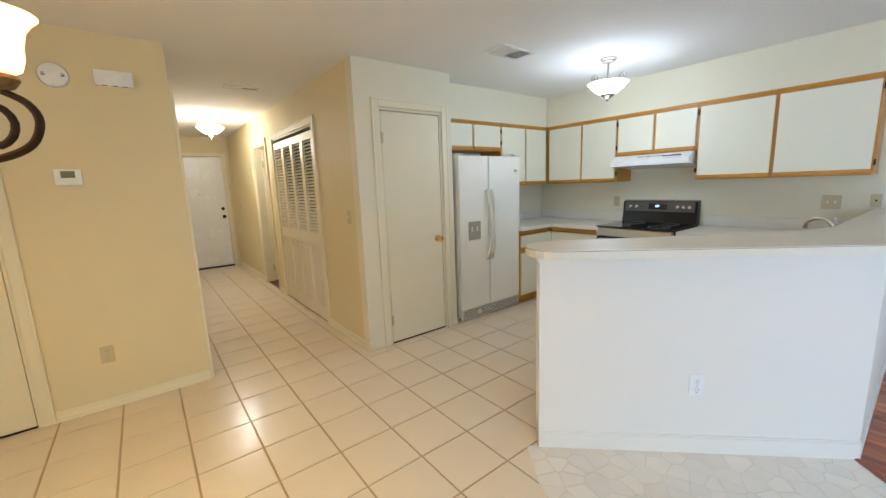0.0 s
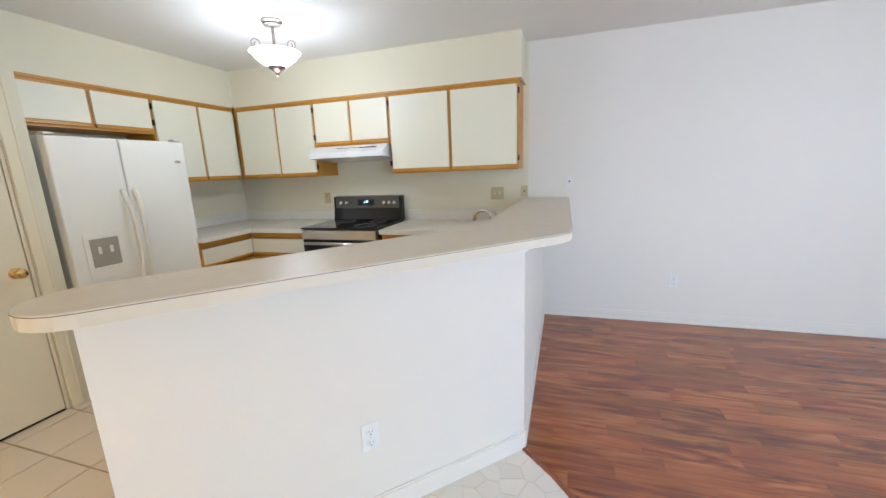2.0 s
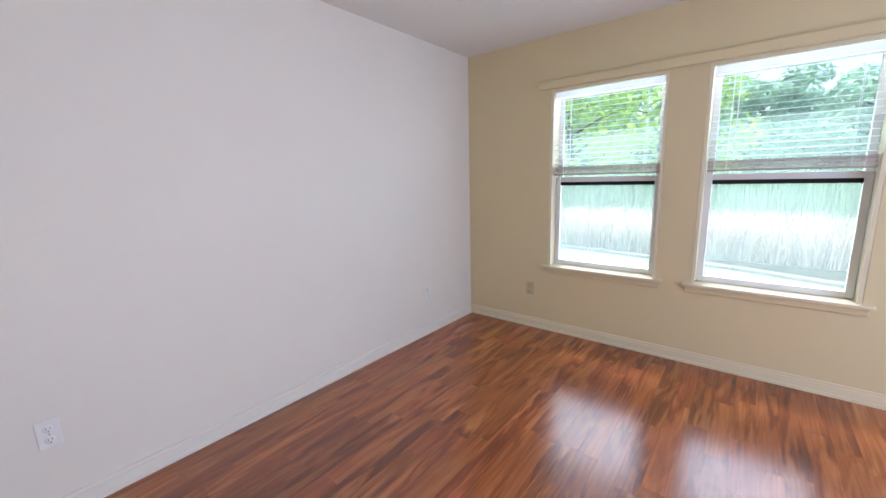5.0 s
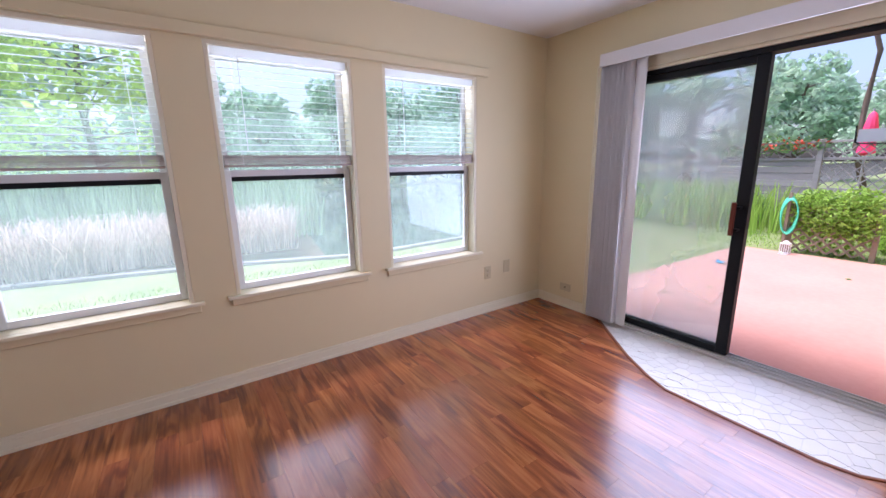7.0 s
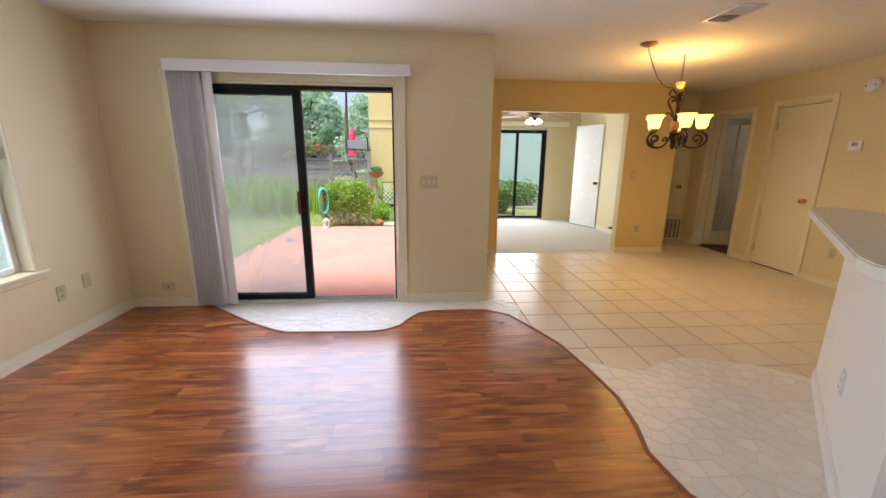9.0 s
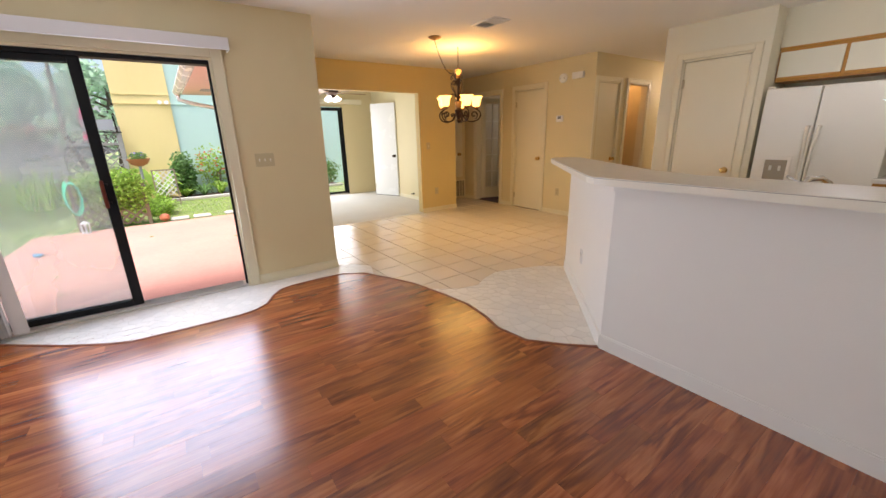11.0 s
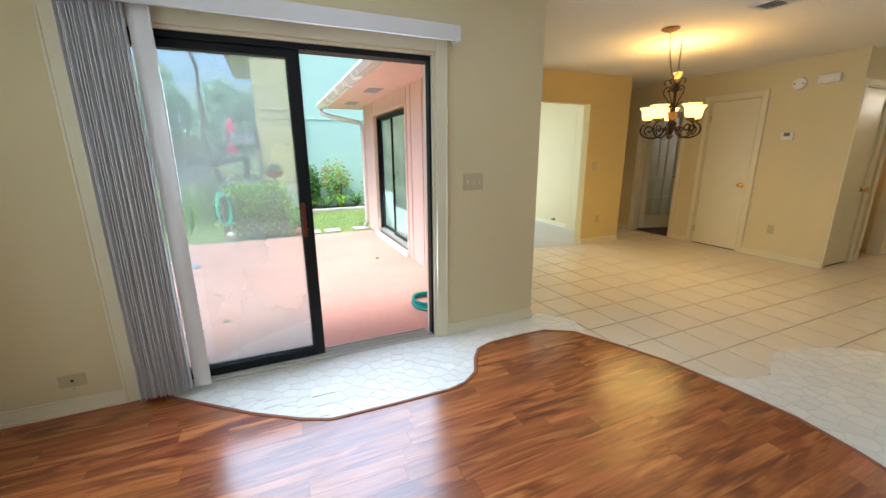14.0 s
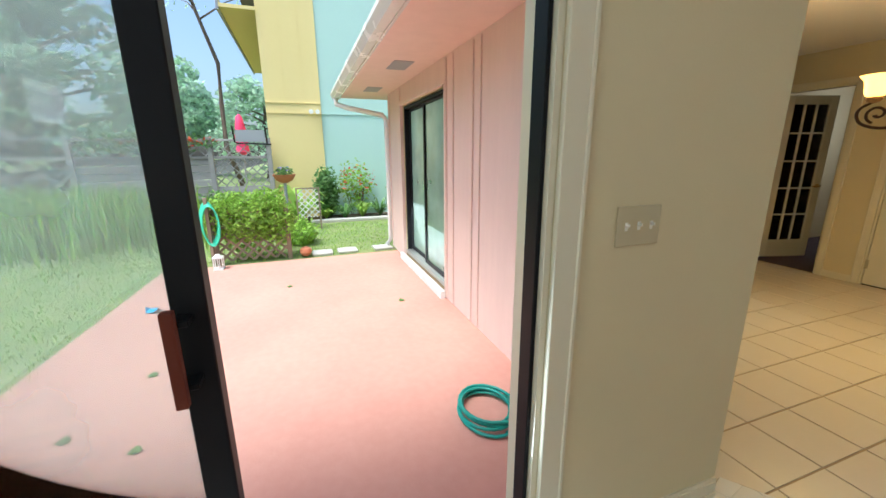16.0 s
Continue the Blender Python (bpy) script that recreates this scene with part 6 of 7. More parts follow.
def fence_panel(y0, y1, lat):
    for k in range(9):
        z = 0.08 + k * 0.152
        if z > 1.35:
            break
        if lat and z > 0.75:
            continue
        part("board", B(-0.012 + 0.012 * (k % 2), 0.012 + 0.012 * (k % 2), y0, y1, z, z + 0.140, 0.003), M["fence_wood"], fe)
    part("rail", B(-0.03, 0.04, y0, y1, 1.415, 1.475, 0.005), M["fence_wood"], fe)
    part("rail", B(-0.03, 0.04, y0, y1, 1.78, 1.83, 0.005), M["fence_wood"], fe)


fence_panel(0.105, 1.145, True)
lattice(fe, 0.105, 1.145, 0.83, 1.415)
lattice(fe, 0.105, 1.145, 1.475, 1.78)
fence_panel(-2.295, -0.005, False)
lattice(fe, -2.295, -0.005, 1.475, 1.78, step=0.2)
fence_panel(-4.695, -2.405, True)
lattice(fe, -4.695, -2.405, 0.83, 1.415)
R = random.Random(31)
v1, f1 = leaves(R, 500, (FX + 0.05, -1.0, 1.62), (0.12, 1.3, 0.22), 0.045, shell=0)
raw("climbing_vine", v1, f1, "leaf", label="thin green vine with red flowers on the fence top", category="plant")
v1, f1 = leaves(R, 60, (FX + 0.08, -0.6, 1.64), (0.12, 0.9, 0.16), 0.05, shell=0)
raw("flower_cluster", v1, f1, "red_flower", label="red flowers along the fence top", kind="stuff")

# closed garden umbrella and wall lantern behind the fence
um = thing("garden_umbrella", "closed bright pink garden umbrella", "umbrella", (-14.4, 0.55, GZ))
bm = bmesh.new()
tube(bm, [(0, 0, 0), (0, 0, 2.5)], 0.02, 8)
part("pole", bm, M["grey_trim"], um)
bm = bmesh.new()
lathe(bm, [(0.06, 1.50), (0.16, 1.56), (0.13, 1.75), (0.15, 1.95), (0.12, 2.0), (0.13, 2.06), (0.07, 2.38), (0.0, 2.46)], 10)
for v in bm.verts:
    k = 1 + 0.22 * math.sin(5 * math.atan2(v.co.y, v.co.x))
    v.co.x *= k
    v.co.y *= k
part("canopy", bm, M["pink_cloth"], um, sm=True)
sb = thing("wall_bracket", "black metal bracket on the yellow wall", "bracket", (-13.25, 0.65, 1.58))
bm = bmesh.new()
tube(bm, [(0, -0.12, 0.38), (0, -0.1, 0.05), (0, -0.05, 0.02), (0, 0.62, 0.0)], 0.016, 6)
tube(bm, [(0, 0.52, 0.38), (0, 0.54, 0.0)], 0.018, 6)
part("frame", bm, M["black"], sb)
part("pale_panel", B(-0.012, 0.0, -0.08, 0.50, 0.05, 0.30), M["grey_trim"], sb)

# neighbours' houses
yh = thing("yellow_house", "two-storey yellow panelled house with dark soffit", "house", (-13.5, 0, GZ))
part("wall", B(-7, 0, 1.22, 2.40, 0, 6.2), M["yellow_wall"], yh)
for z in (2.40, 2.62):
    part("trim_strip", B(0.0, 0.02, 1.22, 2.40, z, z + 0.025), M["yellow_wall"], yh)
for y in (1.62, 2.02):
    part("batten", B(0.0005, 0.008, y, y + 0.012, 2.66, 6.2), M["yellow_wall"], yh)
part("soffit", B(-7, 0.05, 0.55, 1.2195, 4.43, 4.50), M["yellow_wall"], yh, "dark yellow soffit")
part("fascia", B(-7, 0.06, 0.50, 0.5495, 4.38, 4.62), M["grey_trim"], yh, "grey fascia board")
part("roof", B(-7, 0.1, 0.5, 2.45, 6.2005, 6.35), M["roof_dark"], yh)
mh = thing("mint_house", "tall mint-green stucco house wall", "house", (-13.52, 0, GZ))
part("wall", B(-7, 0, 2.401, 12, 0, 6.4), M["mint_wall"], mh)
part("trim_strip", B(0.0, 0.018, 2.401, 12, 2.40, 2.425), M["mint_wall"], mh)
part("roof", B(-7, 0.1, 2.45, 12.1, 6.4005, 6.55), M["roof_dark"], mh)
fl = thing("flood_lamp", "small white flood lamp on the yellow wall", "outdoor lamp", (-13.46, 2.22, 2.30))
bm = bmesh.new()
lathe(bm, [(0.03, 0.0), (0.045, 0.06), (0.05, 0.11), (0, 0.11)], 12, (0, -0.05, 0), "x")
lathe(bm, [(0.03, 0.0), (0.045, 0.06), (0.05, 0.11), (0, 0.11)], 12, (0, 0.09, 0), "x")
part("lamp_head", bm, M["white_gloss"], fl, sm=True)

# flower bed by the houses
part("bed_kerb", B(-12.72, -12.55, 1.95, 6.5, GZ, GZ + 0.07, 0.01), M["stone_pale"], label="pale stone kerb of the flower bed", category="kerb")
part("bed_soil", B(-13.49, -12.721, 1.6, 6.5, GZ, GZ + 0.03), M["soil"], kind="structure")


def strap_plant(rng, x, y, n, L0, w, m, z=GZ + 0.03, label="clump of long strap leaves in the flower bed"):
    vs, fs = [], []
    for i in range(n):
        a, L_ = rng.uniform(0, 6.28), L0 * rng.uniform(0.6, 1.1)
        cx, cy = math.cos(a), math.sin(a)
        k = len(vs)
        up = rng.uniform(0.5, 0.95)
        for j in range(6):
            u = j / 5
            r_ = L_ * u * (1 - 0.3 * up)
            zz = z + L_ * up * math.sin(u * 2.2) * 0.9
            ww = w * math.sin(math.pi * (0.12 + 0.86 * u)) / 2
            vs += [(x + cx * r_ - cy * ww, y + cy * r_ + cx * ww, zz), (x + cx * r_ + cy * ww, y + cy * r_ - cx * ww, zz)]
        fs += [(k + 2 * j, k + 2 * j + 1, k + 2 * j + 3, k + 2 * j + 2) for j in range(5)]
    return raw("leafy_plant", vs, fs, m, label=label, category="plant", group="bed plants")


R = random.Random(12)
for i in range(9):
    strap_plant(R, -12.98 + R.uniform(-0.12, 0.12), 2.3 + i * 0.42, 46, 0.48, 0.05, "leaf" if i % 2 else "leaf_light")
strap_plant(R, -12.9, 1.75, 16, 0.95, 0.2, "leaf_light", label="broad bright green banana-like leaves")


def shrub(name, label, centre, r, n, leaf, m, seed, shell=0.35, stems=10):
    rr = random.Random(seed)
    t = thing(name, label, "plant", (centre[0], centre[1], GZ))
    vs, fs = leaves(rr, n, (0, 0, centre[2] - GZ), r, leaf, shell=shell)
    v2, f2 = leaves(rr, n // 5, (0, 0, centre[2] - GZ + 0.05), [q * 1.18 for q in r], leaf * 0.9, shell=0.7)
    k = len(vs)
    raw("foliage", vs + v2, fs + [tuple(i + k for i in q) for q in f2], m, t)
    bm = bmesh.new()
    for i in range(stems):
        a = rr.uniform(0, 6.28)
        tube(bm, [(0.1 * r[0] * math.cos(a), 0.3 * r[1] * math.sin(a), 0), (0.5 * r[0] * math.cos(a), 0.6 * r[1] * math.sin(a), (centre[2] - GZ) * 0.9)], 0.008, 5)
    part("stems", bm, M["bark"], t)
    return t


shrub("bed_shrub", "leafy shrub with pale flowers against the yellow wall", (-13.2, 2.35, 0.45), (0.24, 0.28, 0.55), 1400, 0.055, "leaf", 41)
shrub("bed_shrub", "airy shrub with red blooms against the mint wall", (-13.3, 3.05, 0.62), (0.16, 0.42, 0.55), 420, 0.05, "leaf_light", 42, 0.1)
shrub("bed_shrub", "airy shrub with red blooms against the mint wall", (-13.3, 4.3, 0.5), (0.2, 0.45, 0.5), 600, 0.05, "leaf_light", 43, 0.1)
v1, f1 = leaves(R, 60, (-13.2, 3.1, 0.75), (0.15, 0.5, 0.4), 0.04, shell=0)
raw("flower_cluster", v1, f1, "red_flower", label="scattered coral flowers by the mint wall", kind="stuff")
shrub("lawn_shrub", "low pale green shrub beside the trellis", (-10.6, 1.72, 0.05), (0.35, 0.28, 0.22), 900, 0.04, "leaf_light", 44)
# tall growth and shrubs south-west, beyond the lawn
for i, (x, y, rx, ry, rz, m) in enumerate(((-12.6, -1.4, 0.5, 1.0, 0.45, "leaf"), (-11.9, -3.2, 0.8, 1.1, 0.6, "leaf"), (-12.5, 0.3, 0.35, 0.55, 0.4, "leaf"), (-10.6, -5.0, 1.0, 1.0, 0.7, "leaf_dark"))):
    shrub("lawn_shrub", "dense green shrub at the lawn's edge", (x, y, GZ + rz * 0.8), (rx, ry, rz), 1500, 0.06, m, 50 + i)
raw("tall_grass", *blades(R, 2200, lambda r: (r.gauss(-11.8, 0.6), r.gauss(-2.2, 1.0)), 0.6, 1.25, 0.03, 0.35), "leaf_light", kind="stuff", label="tall green blades at the lawn's edge")

# trellis with a creeper
TX = -9.62
tr = thing("trellis_hedge", "green creeper grown over a wooden lattice trellis", "trellis", (TX, 0, GZ + 0.0))
for y in (0.64, 1.58):
    part("post", B(-0.03, 0.03, y - 0.03, y + 0.03, 0, 0.78, 0.004), mat("old_wood", (0.30, 0.24, 0.17), 0.9, var=0.5, scale=8), tr)
lattice(tr, 0.67, 1.55, 0.04, 0.74, step=0.10, m="old_wood", w=0.03)
R = random.Random(77)
vs, fs = [], []
for c, rr_, n_, sz in (((-0.12, 1.1, 0.62), (0.32, 0.62, 0.36), 3600, 0.034), ((-0.22, 1.1, 0.3), (0.2, 0.5, 0.32), 900, 0.034), ((0.06, 1.42, 0.58), (0.12, 0.26, 0.32), 500, 0.034), ((-0.1, 0.85, 0.8), (0.25, 0.3, 0.22), 600, 0.034), ((-0.1, 1.35, 0.84), (0.25, 0.26, 0.22), 600, 0.034)):
    v, f_ = leaves(R, n_, c, rr_, sz, shell=0.3)
    k = len(vs)
    vs += v
    fs += [tuple(i + k for i in q) for q in f_]
raw("foliage", vs, fs, "leaf_light", tr, label="small bright green leaves")
hr_ = thing("hanging_hose", "mint-green hose coil hung beside the trellis", "garden hose", (TX + 0.08, 0.60, GZ))
bm = bmesh.new()
for k in range(6):
    pts = [(0.02 * k - 0.04, 0.10 * math.sin(t * math.pi / 10) + 0.008 * k, 0.62 + 0.27 * math.cos(t * math.pi / 10) - 0.01 * k) for t in range(20)]
    tube(bm, pts, 0.011, 6, True)
part("hose", bm, M["hose_mint"], hr_, sm=True)
part("hose_post", B(-0.025, 0.025, -0.02, 0.02, 0, 0.95), M["old_wood"], hr_)
ln = thing("garden_lantern", "small white metal garden lantern on the patio", "lantern", (-9.30, 0.70, GZ + 0.02))
bm = bmesh.new()
box(bm, -0.06, 0.06, -0.06, 0.06, 0, 0.015)
box(bm, -0.06, 0.06, -0.06, 0.06, 0.155, 0.17)
for x in (-0.052, 0.052):
    for y in (-0.052, 0, 0.052):
        box(bm, x - 0.006, x + 0.006, y - 0.006, y + 0.006, 0.0155, 0.1545)
lathe(bm, [(0.05, 0.171), (0.03, 0.20), (0.0, 0.21)], 8)
part("lantern_frame", bm, M["white_gloss"], ln)
bm = bmesh.new()
lathe(bm, [(0.03, 0.0), (0.07, 0.02), (0.088, 0.065), (0.075, 0.11), (0.04, 0.135), (0.0, 0.14)], 24, (-9.62, 1.80, GZ + 0.02))
part("terracotta_ball", bm, M["terracotta"], label="round terracotta garden pot at the patio edge", category="garden pot", sm=True)
for y in (2.04, 2.42, 2.98):
    bm = B(-0.13, 0.13, -0.15, 0.15, 0, 0.04, 0.01)
    bm.transform(Matrix.Translation((-9.72 - 0.02 * (y > 2.2), y, GZ)) @ Matrix.Rotation(0.06 * math.sin(y * 9), 4, "Z"))
    part("edging_stone", bm, M["stone_pale"], label="pale flat stone along the patio edge", category="edging stone", group="edging stones")
# bowl planter and small lattice gate by the bed
pb = thing("bowl_planter", "terracotta bowl planter with purple flowers on a stand", "planter", (-12.35, 1.50, GZ))
bm = bmesh.new()
lathe(bm, [(0.06, 0.93), (0.16, 0.98), (0.22, 1.08), (0.23, 1.10), (0.20, 1.10), (0.0, 1.06)], 24)
part("bowl", bm, M["terracotta"], pb, sm=True)
part("stand", tube(bmesh.new(), [(0, 0, 0), (0, 0, 0.94)], 0.03, 8), M["grey_trim"], pb)
R = random.Random(3)
raw("foliage", *leaves(R, 260, (0, 0, 1.15), (0.2, 0.2, 0.1), 0.035, shell=0), "leaf", pb)
raw("blossoms", *leaves(R, 40, (0, 0, 1.2), (0.15, 0.15, 0.06), 0.03, shell=0), "purple" if mat("purple", (0.3, 0.25, 0.6), 0.6) else "purple", pb)
lg = thing("lattice_screen", "small dark-framed white lattice screen by the flower bed", "screen", (-11.9, 0, GZ))
lattice(lg, 1.72, 2.12, 0.25, 0.82, step=0.085, m="white_gloss", w=0.02)
for q in ((1.69, 1.72, 0, 0.85), (2.12, 2.15, 0, 0.85)):
    part("post", B(-0.02, 0.02, *q), M["old_wood"], lg)
part("rail", B(-0.02, 0.02, 1.721, 2.119, 0.822, 0.85), M["old_wood"], lg)

# own outer walls, eave, gutter
S0 = YD - 0.12
bm = bmesh.new()
for a_, b_, z0_, z1_ in ((SRW - 0.12, -8.953, -0.05 + GZ + 0.07, 2.22), (-7.247, XW - 0.152, GZ + 0.0, 2.22), (-8.953, -7.247, 1.983, 2.22)):
    box(bm, a_, b_, S0 - 0.02, S0 - 0.001, z0_, z1_)
for a_, b_, z0_, z1_ in ((S0 - 0.02, SRD[0], GZ, 2.22), (SRD[1], SRN + 0.1, GZ, 2.22), (SRD[0] + 0.0005, SRD[1] - 0.0005, 2.0, 2.22)):
    box(bm, SRW - 0.14, SRW - 0.121, a_, b_, z0_, z1_)
sid = part("outer_wall", bm, M["pink_siding"], kind="structure", label="pale pink board siding")
bm = bmesh.new()
for x in (-9.70, -9.0, -7.22, -7.05, -6.62, -6.48, -5.30, -4.70):
    box(bm, x - 0.02, x + 0.02, S0 - 0.034, S0 - 0.0205, GZ + 0.03, 2.20, 0.002)
for q in ((-8.99, -7.21, 1.984, 2.03), (-8.99, -8.952, GZ + 0.05, 1.9835), (-7.248, -7.21, GZ + 0.05, 1.9835)):
    box(bm, q[0], q[1], S0 - 0.04, S0 - 0.0345 + 0.014, q[2], q[3], 0.001)
part("siding_batten", bm, M["pink_siding"], kind="structure")
part("door_step", B(-8.98, -7.22, S0 - 0.09, S0 - 0.041, GZ + 0.0, -0.035, 0.004), M["white_gloss"], kind="structure")
part("outer_wall", B(XW - 0.172, XW - 0.151, -0.15, SD[0], GZ, H), M["pink_siding"], kind="structure")
part("outer_wall", B(XW - 0.172, XW - 0.151, SD[1] + 0.0, S0 - 0.021, GZ, H), M["pink_siding"], kind="structure")
part("outer_wall", B(XW - 0.172, XW - 0.151, SD[0] + 0.001, SD[1] - 0.001, 2.04, H), M["pink_siding"], kind="structure")
part("foundation", B(-9.7, 0.15, -0.14, 12.3, GZ - 0.2, -0.201), M["stone_pale"], kind="structure")
EY = 2.50
part("eave_soffit", B(-10.32, XW - 0.175, EY, S0 - 0.0205, 2.22, 2.235), M["pink_siding"], kind="structure", label="pale pink eave soffit")
part("eave_soffit", B(-10.32, SRW - 0.141, S0 - 0.02, SRN + 0.3, 2.22, 2.235), M["pink_siding"], kind="structure", label="pale pink eave soffit")
part("fascia", B(-10.32, XW - 0.175, EY - 0.02, EY - 0.0005, 2.19, 2.325), M["white_gloss"], kind="structure")
part("roof", B(-10.35, 0.7, S0, 15, H + 0.151, H + 0.25), M["roof_dark"], kind="structure")
part("roof", B(XW - 0.45, 0.7, -0.75, S0 - 0.001, H + 0.151, H + 0.25), M["roof_dark"], kind="structure")
part("roof_edge", B(-10.32, XW - 0.20, EY - 0.0, S0, 2.2355, 2.32), M["white_gloss"], kind="structure")
gu = thing("rain_gutter", "white rain gutter and downspout along the eave", "gutter")
bm = bmesh.new()
pr = [(EY - 0.021, 2.30), (EY - 0.12, 2.30), (EY - 0.125, 2.26), (EY - 0.09, 2.20), (EY - 0.021, 2.20)]
vs = [[bm.verts.new((x, y, z)) for y, z in pr] for x in (-10.36, XW - 0.2)]
for i in range(5):
    bm.faces.new((vs[0][i], vs[0][(i + 1) % 5], vs[1][(i + 1) % 5], vs[1][i]))
bm.faces.new(vs[0]), bm.faces.new(vs[1][::-1])
part("gutter", bm, M["white_gloss"], gu)
bm = bmesh.new()
tube(bm, [(-10.24, EY - 0.06, 2.22), (-10.24, EY - 0.05, 2.12), (-10.15, EY + 0.1, 2.06), (-9.80, S0 - 0.1, 1.93), (-9.74, S0 - 0.06, 1.85), (-9.74, S0 - 0.06, GZ + 0.15), (-9.76, S0 - 0.12, GZ + 0.06)], 0.038, 8)
part("downspout", bm, M["white_gloss"], gu, sm=True)
for x in (-7.74, -9.3):
    ev = thing("eave_vent", "grey perforated vent in the eave soffit", "vent", (x, 2.86, 2.22))
    part("vent_plate", B(-0.20, 0.20, -0.10, 0.10, -0.006, -0.0005, 0.002), M["grey_trim"], ev)

# coiled hose and small things on the patio
ho = thing("garden_hose", "teal garden hose coiled on the pink patio", "garden hose", (-5.42, 2.74, GZ + 0.02))
bm = bmesh.new()
pts = []
for k in range(5 * 22):
    t = k * 2 * math.pi / 22
    rr_ = 0.20 + 0.012 * math.sin(t * 0.37) - 0.006 * (k / 22)
    pts.append((rr_ * math.cos(t) + 0.02 * math.sin(t * 0.21), rr_ * 0.82 * math.sin(t) + 0.018 * math.cos(t * 0.33), 0.013 + 0.010 * (k / 22) + 0.004 * math.sin(t * 1.7)))
pts += [(0.22, 0.12, 0.07), (0.26, 0.22, 0.06), (0.28, 0.32, 0.05)]
tube(bm, pts, 0.010, 6)
part("hose", bm, M["hose_green"], ho, sm=True)
part("nozzle", tube(bmesh.new(), [(0.28, 0.32, 0.05), (0.20, 0.36, 0.055), (0.08, 0.35, 0.06)], [0.012, 0.018, 0.013], 8), M["grey_trim"], ho, "grey hose connector", sm=True)
R = random.Random(8)
for x, y in ((-6.577, 0.751), (-5.99, 0.52), (-5.774, 0.91), (-7.33, 2.70), (-8.2, 1.6)):
    vs = [(x + 0.04 * math.cos(k * 1.05) * (0.7 + 0.3 * (k % 2)), y + 0.035 * math.sin(k * 1.05), GZ + 0.024 + 0.008 * (k % 2)) for k in range(6)]
    raw("fallen_leaf", vs, [(0, 1, 2, 3, 4, 5)], "leaf", label="small fallen leaf on the patio", category="leaf")
raw("blue_rag", [(-7.9 + 0.10 * math.cos(k * 0.9) * (1 if k % 2 else 0.5), 0.36 + 0.06 * math.sin(k * 0.9), GZ + 0.03 + 0.02 * (k % 3)) for k in range(7)], [(0, 1, 2, 3, 4, 5, 6)], "blue" if mat("blue", (0.03, 0.35, 0.6), 0.7) else "blue", label="small crumpled blue rag on the patio", category="rag")
# planting seen through the side room's glass
shrub("potted_shrub", "green potted shrub outside the side room", (-11.6, 5.0, 0.25), (0.3, 0.3, 0.4), 900, 0.06, "leaf", 61)
shrub("bed_shrub", "green shrub outside the side room", (-12.9, 5.6, 0.25), (0.4, 0.9, 0.45), 1500, 0.06, "leaf", 62)

# ---- floor pieces ----


def clip(poly, cell):
    """The part of poly that lies in the convex counter-clockwise cell."""
    out = poly
    n = len(cell)
    for i in range(n):
        (ax, ay), (bx, by) = cell[i], cell[(i + 1) % n]
        src, out = out, []
        side = lambda p: (bx - ax) * (p[1] - ay) - (by - ay) * (p[0] - ax)
        for j in range(len(src)):
            p, q = src[j], src[(j + 1) % len(src)]
            sp, sq = side(p), side(q)
            if sp >= 0:
                out.append(p)
            if (sp > 0 and sq < 0) or (sp < 0 and sq > 0):
                t = sp / (sp - sq)
                out.append((p[0] + (q[0] - p[0]) * t, p[1] + (q[1] - p[1]) * t))
        if len(out) < 3:
            return []
    res = []
    for p in out:
        if not res or math.hypot(p[0] - res[-1][0], p[1] - res[-1][1]) > 0.0015:
            res.append(p)
    if len(res) > 2 and math.hypot(res[0][0] - res[-1][0], res[0][1] - res[-1][1]) < 0.0015:
        res.pop()
    return res if len(res) > 2 else []


def area2(p):
    return abs(sum(p[i - 1][0] * p[i][1] - p[i][0] * p[i - 1][1] for i in range(len(p))))


def cell_mesh(poly, z0, z1, m, ch=0.0):
    """A slab with a small chamfer, low in triangles."""
    n = len(poly)
    cx, cy = sum(p[0] for p in poly) / n, sum(p[1] for p in poly) / n
    vs = [(x, y, z0) for x, y in poly] + [(x, y, z1 - ch) for x, y in poly]
    fs = [(i, (i + 1) % n, n + (i + 1) % n, n + i) for i in range(n)]
    if ch:
        for x, y in poly:
            d = math.hypot(x - cx, y - cy) or 1
            k = 1 - min(ch * 1.6 / d, 0.3)
            vs.append((cx + (x - cx) * k, cy + (y - cy) * k, z1))
        fs += [(n + i, n + (i + 1) % n, 2 * n + (i + 1) % n, 2 * n + i) for i in range(n)]
        fs.append(tuple(range(2 * n, 3 * n)))
    else:
        fs.append(tuple(range(n, 2 * n)))
    me = bpy.data.meshes.new("piece")
    me.from_pydata(vs, [], fs)
    me.materials.append(M[m])
    return me


def piece(name, me, parent, loc=(0, 0, 0)):
    o = bpy.data.objects.new(name, me)
    scene.collection.objects.link(o)
    o.location = loc
    o.parent = parent
    return o


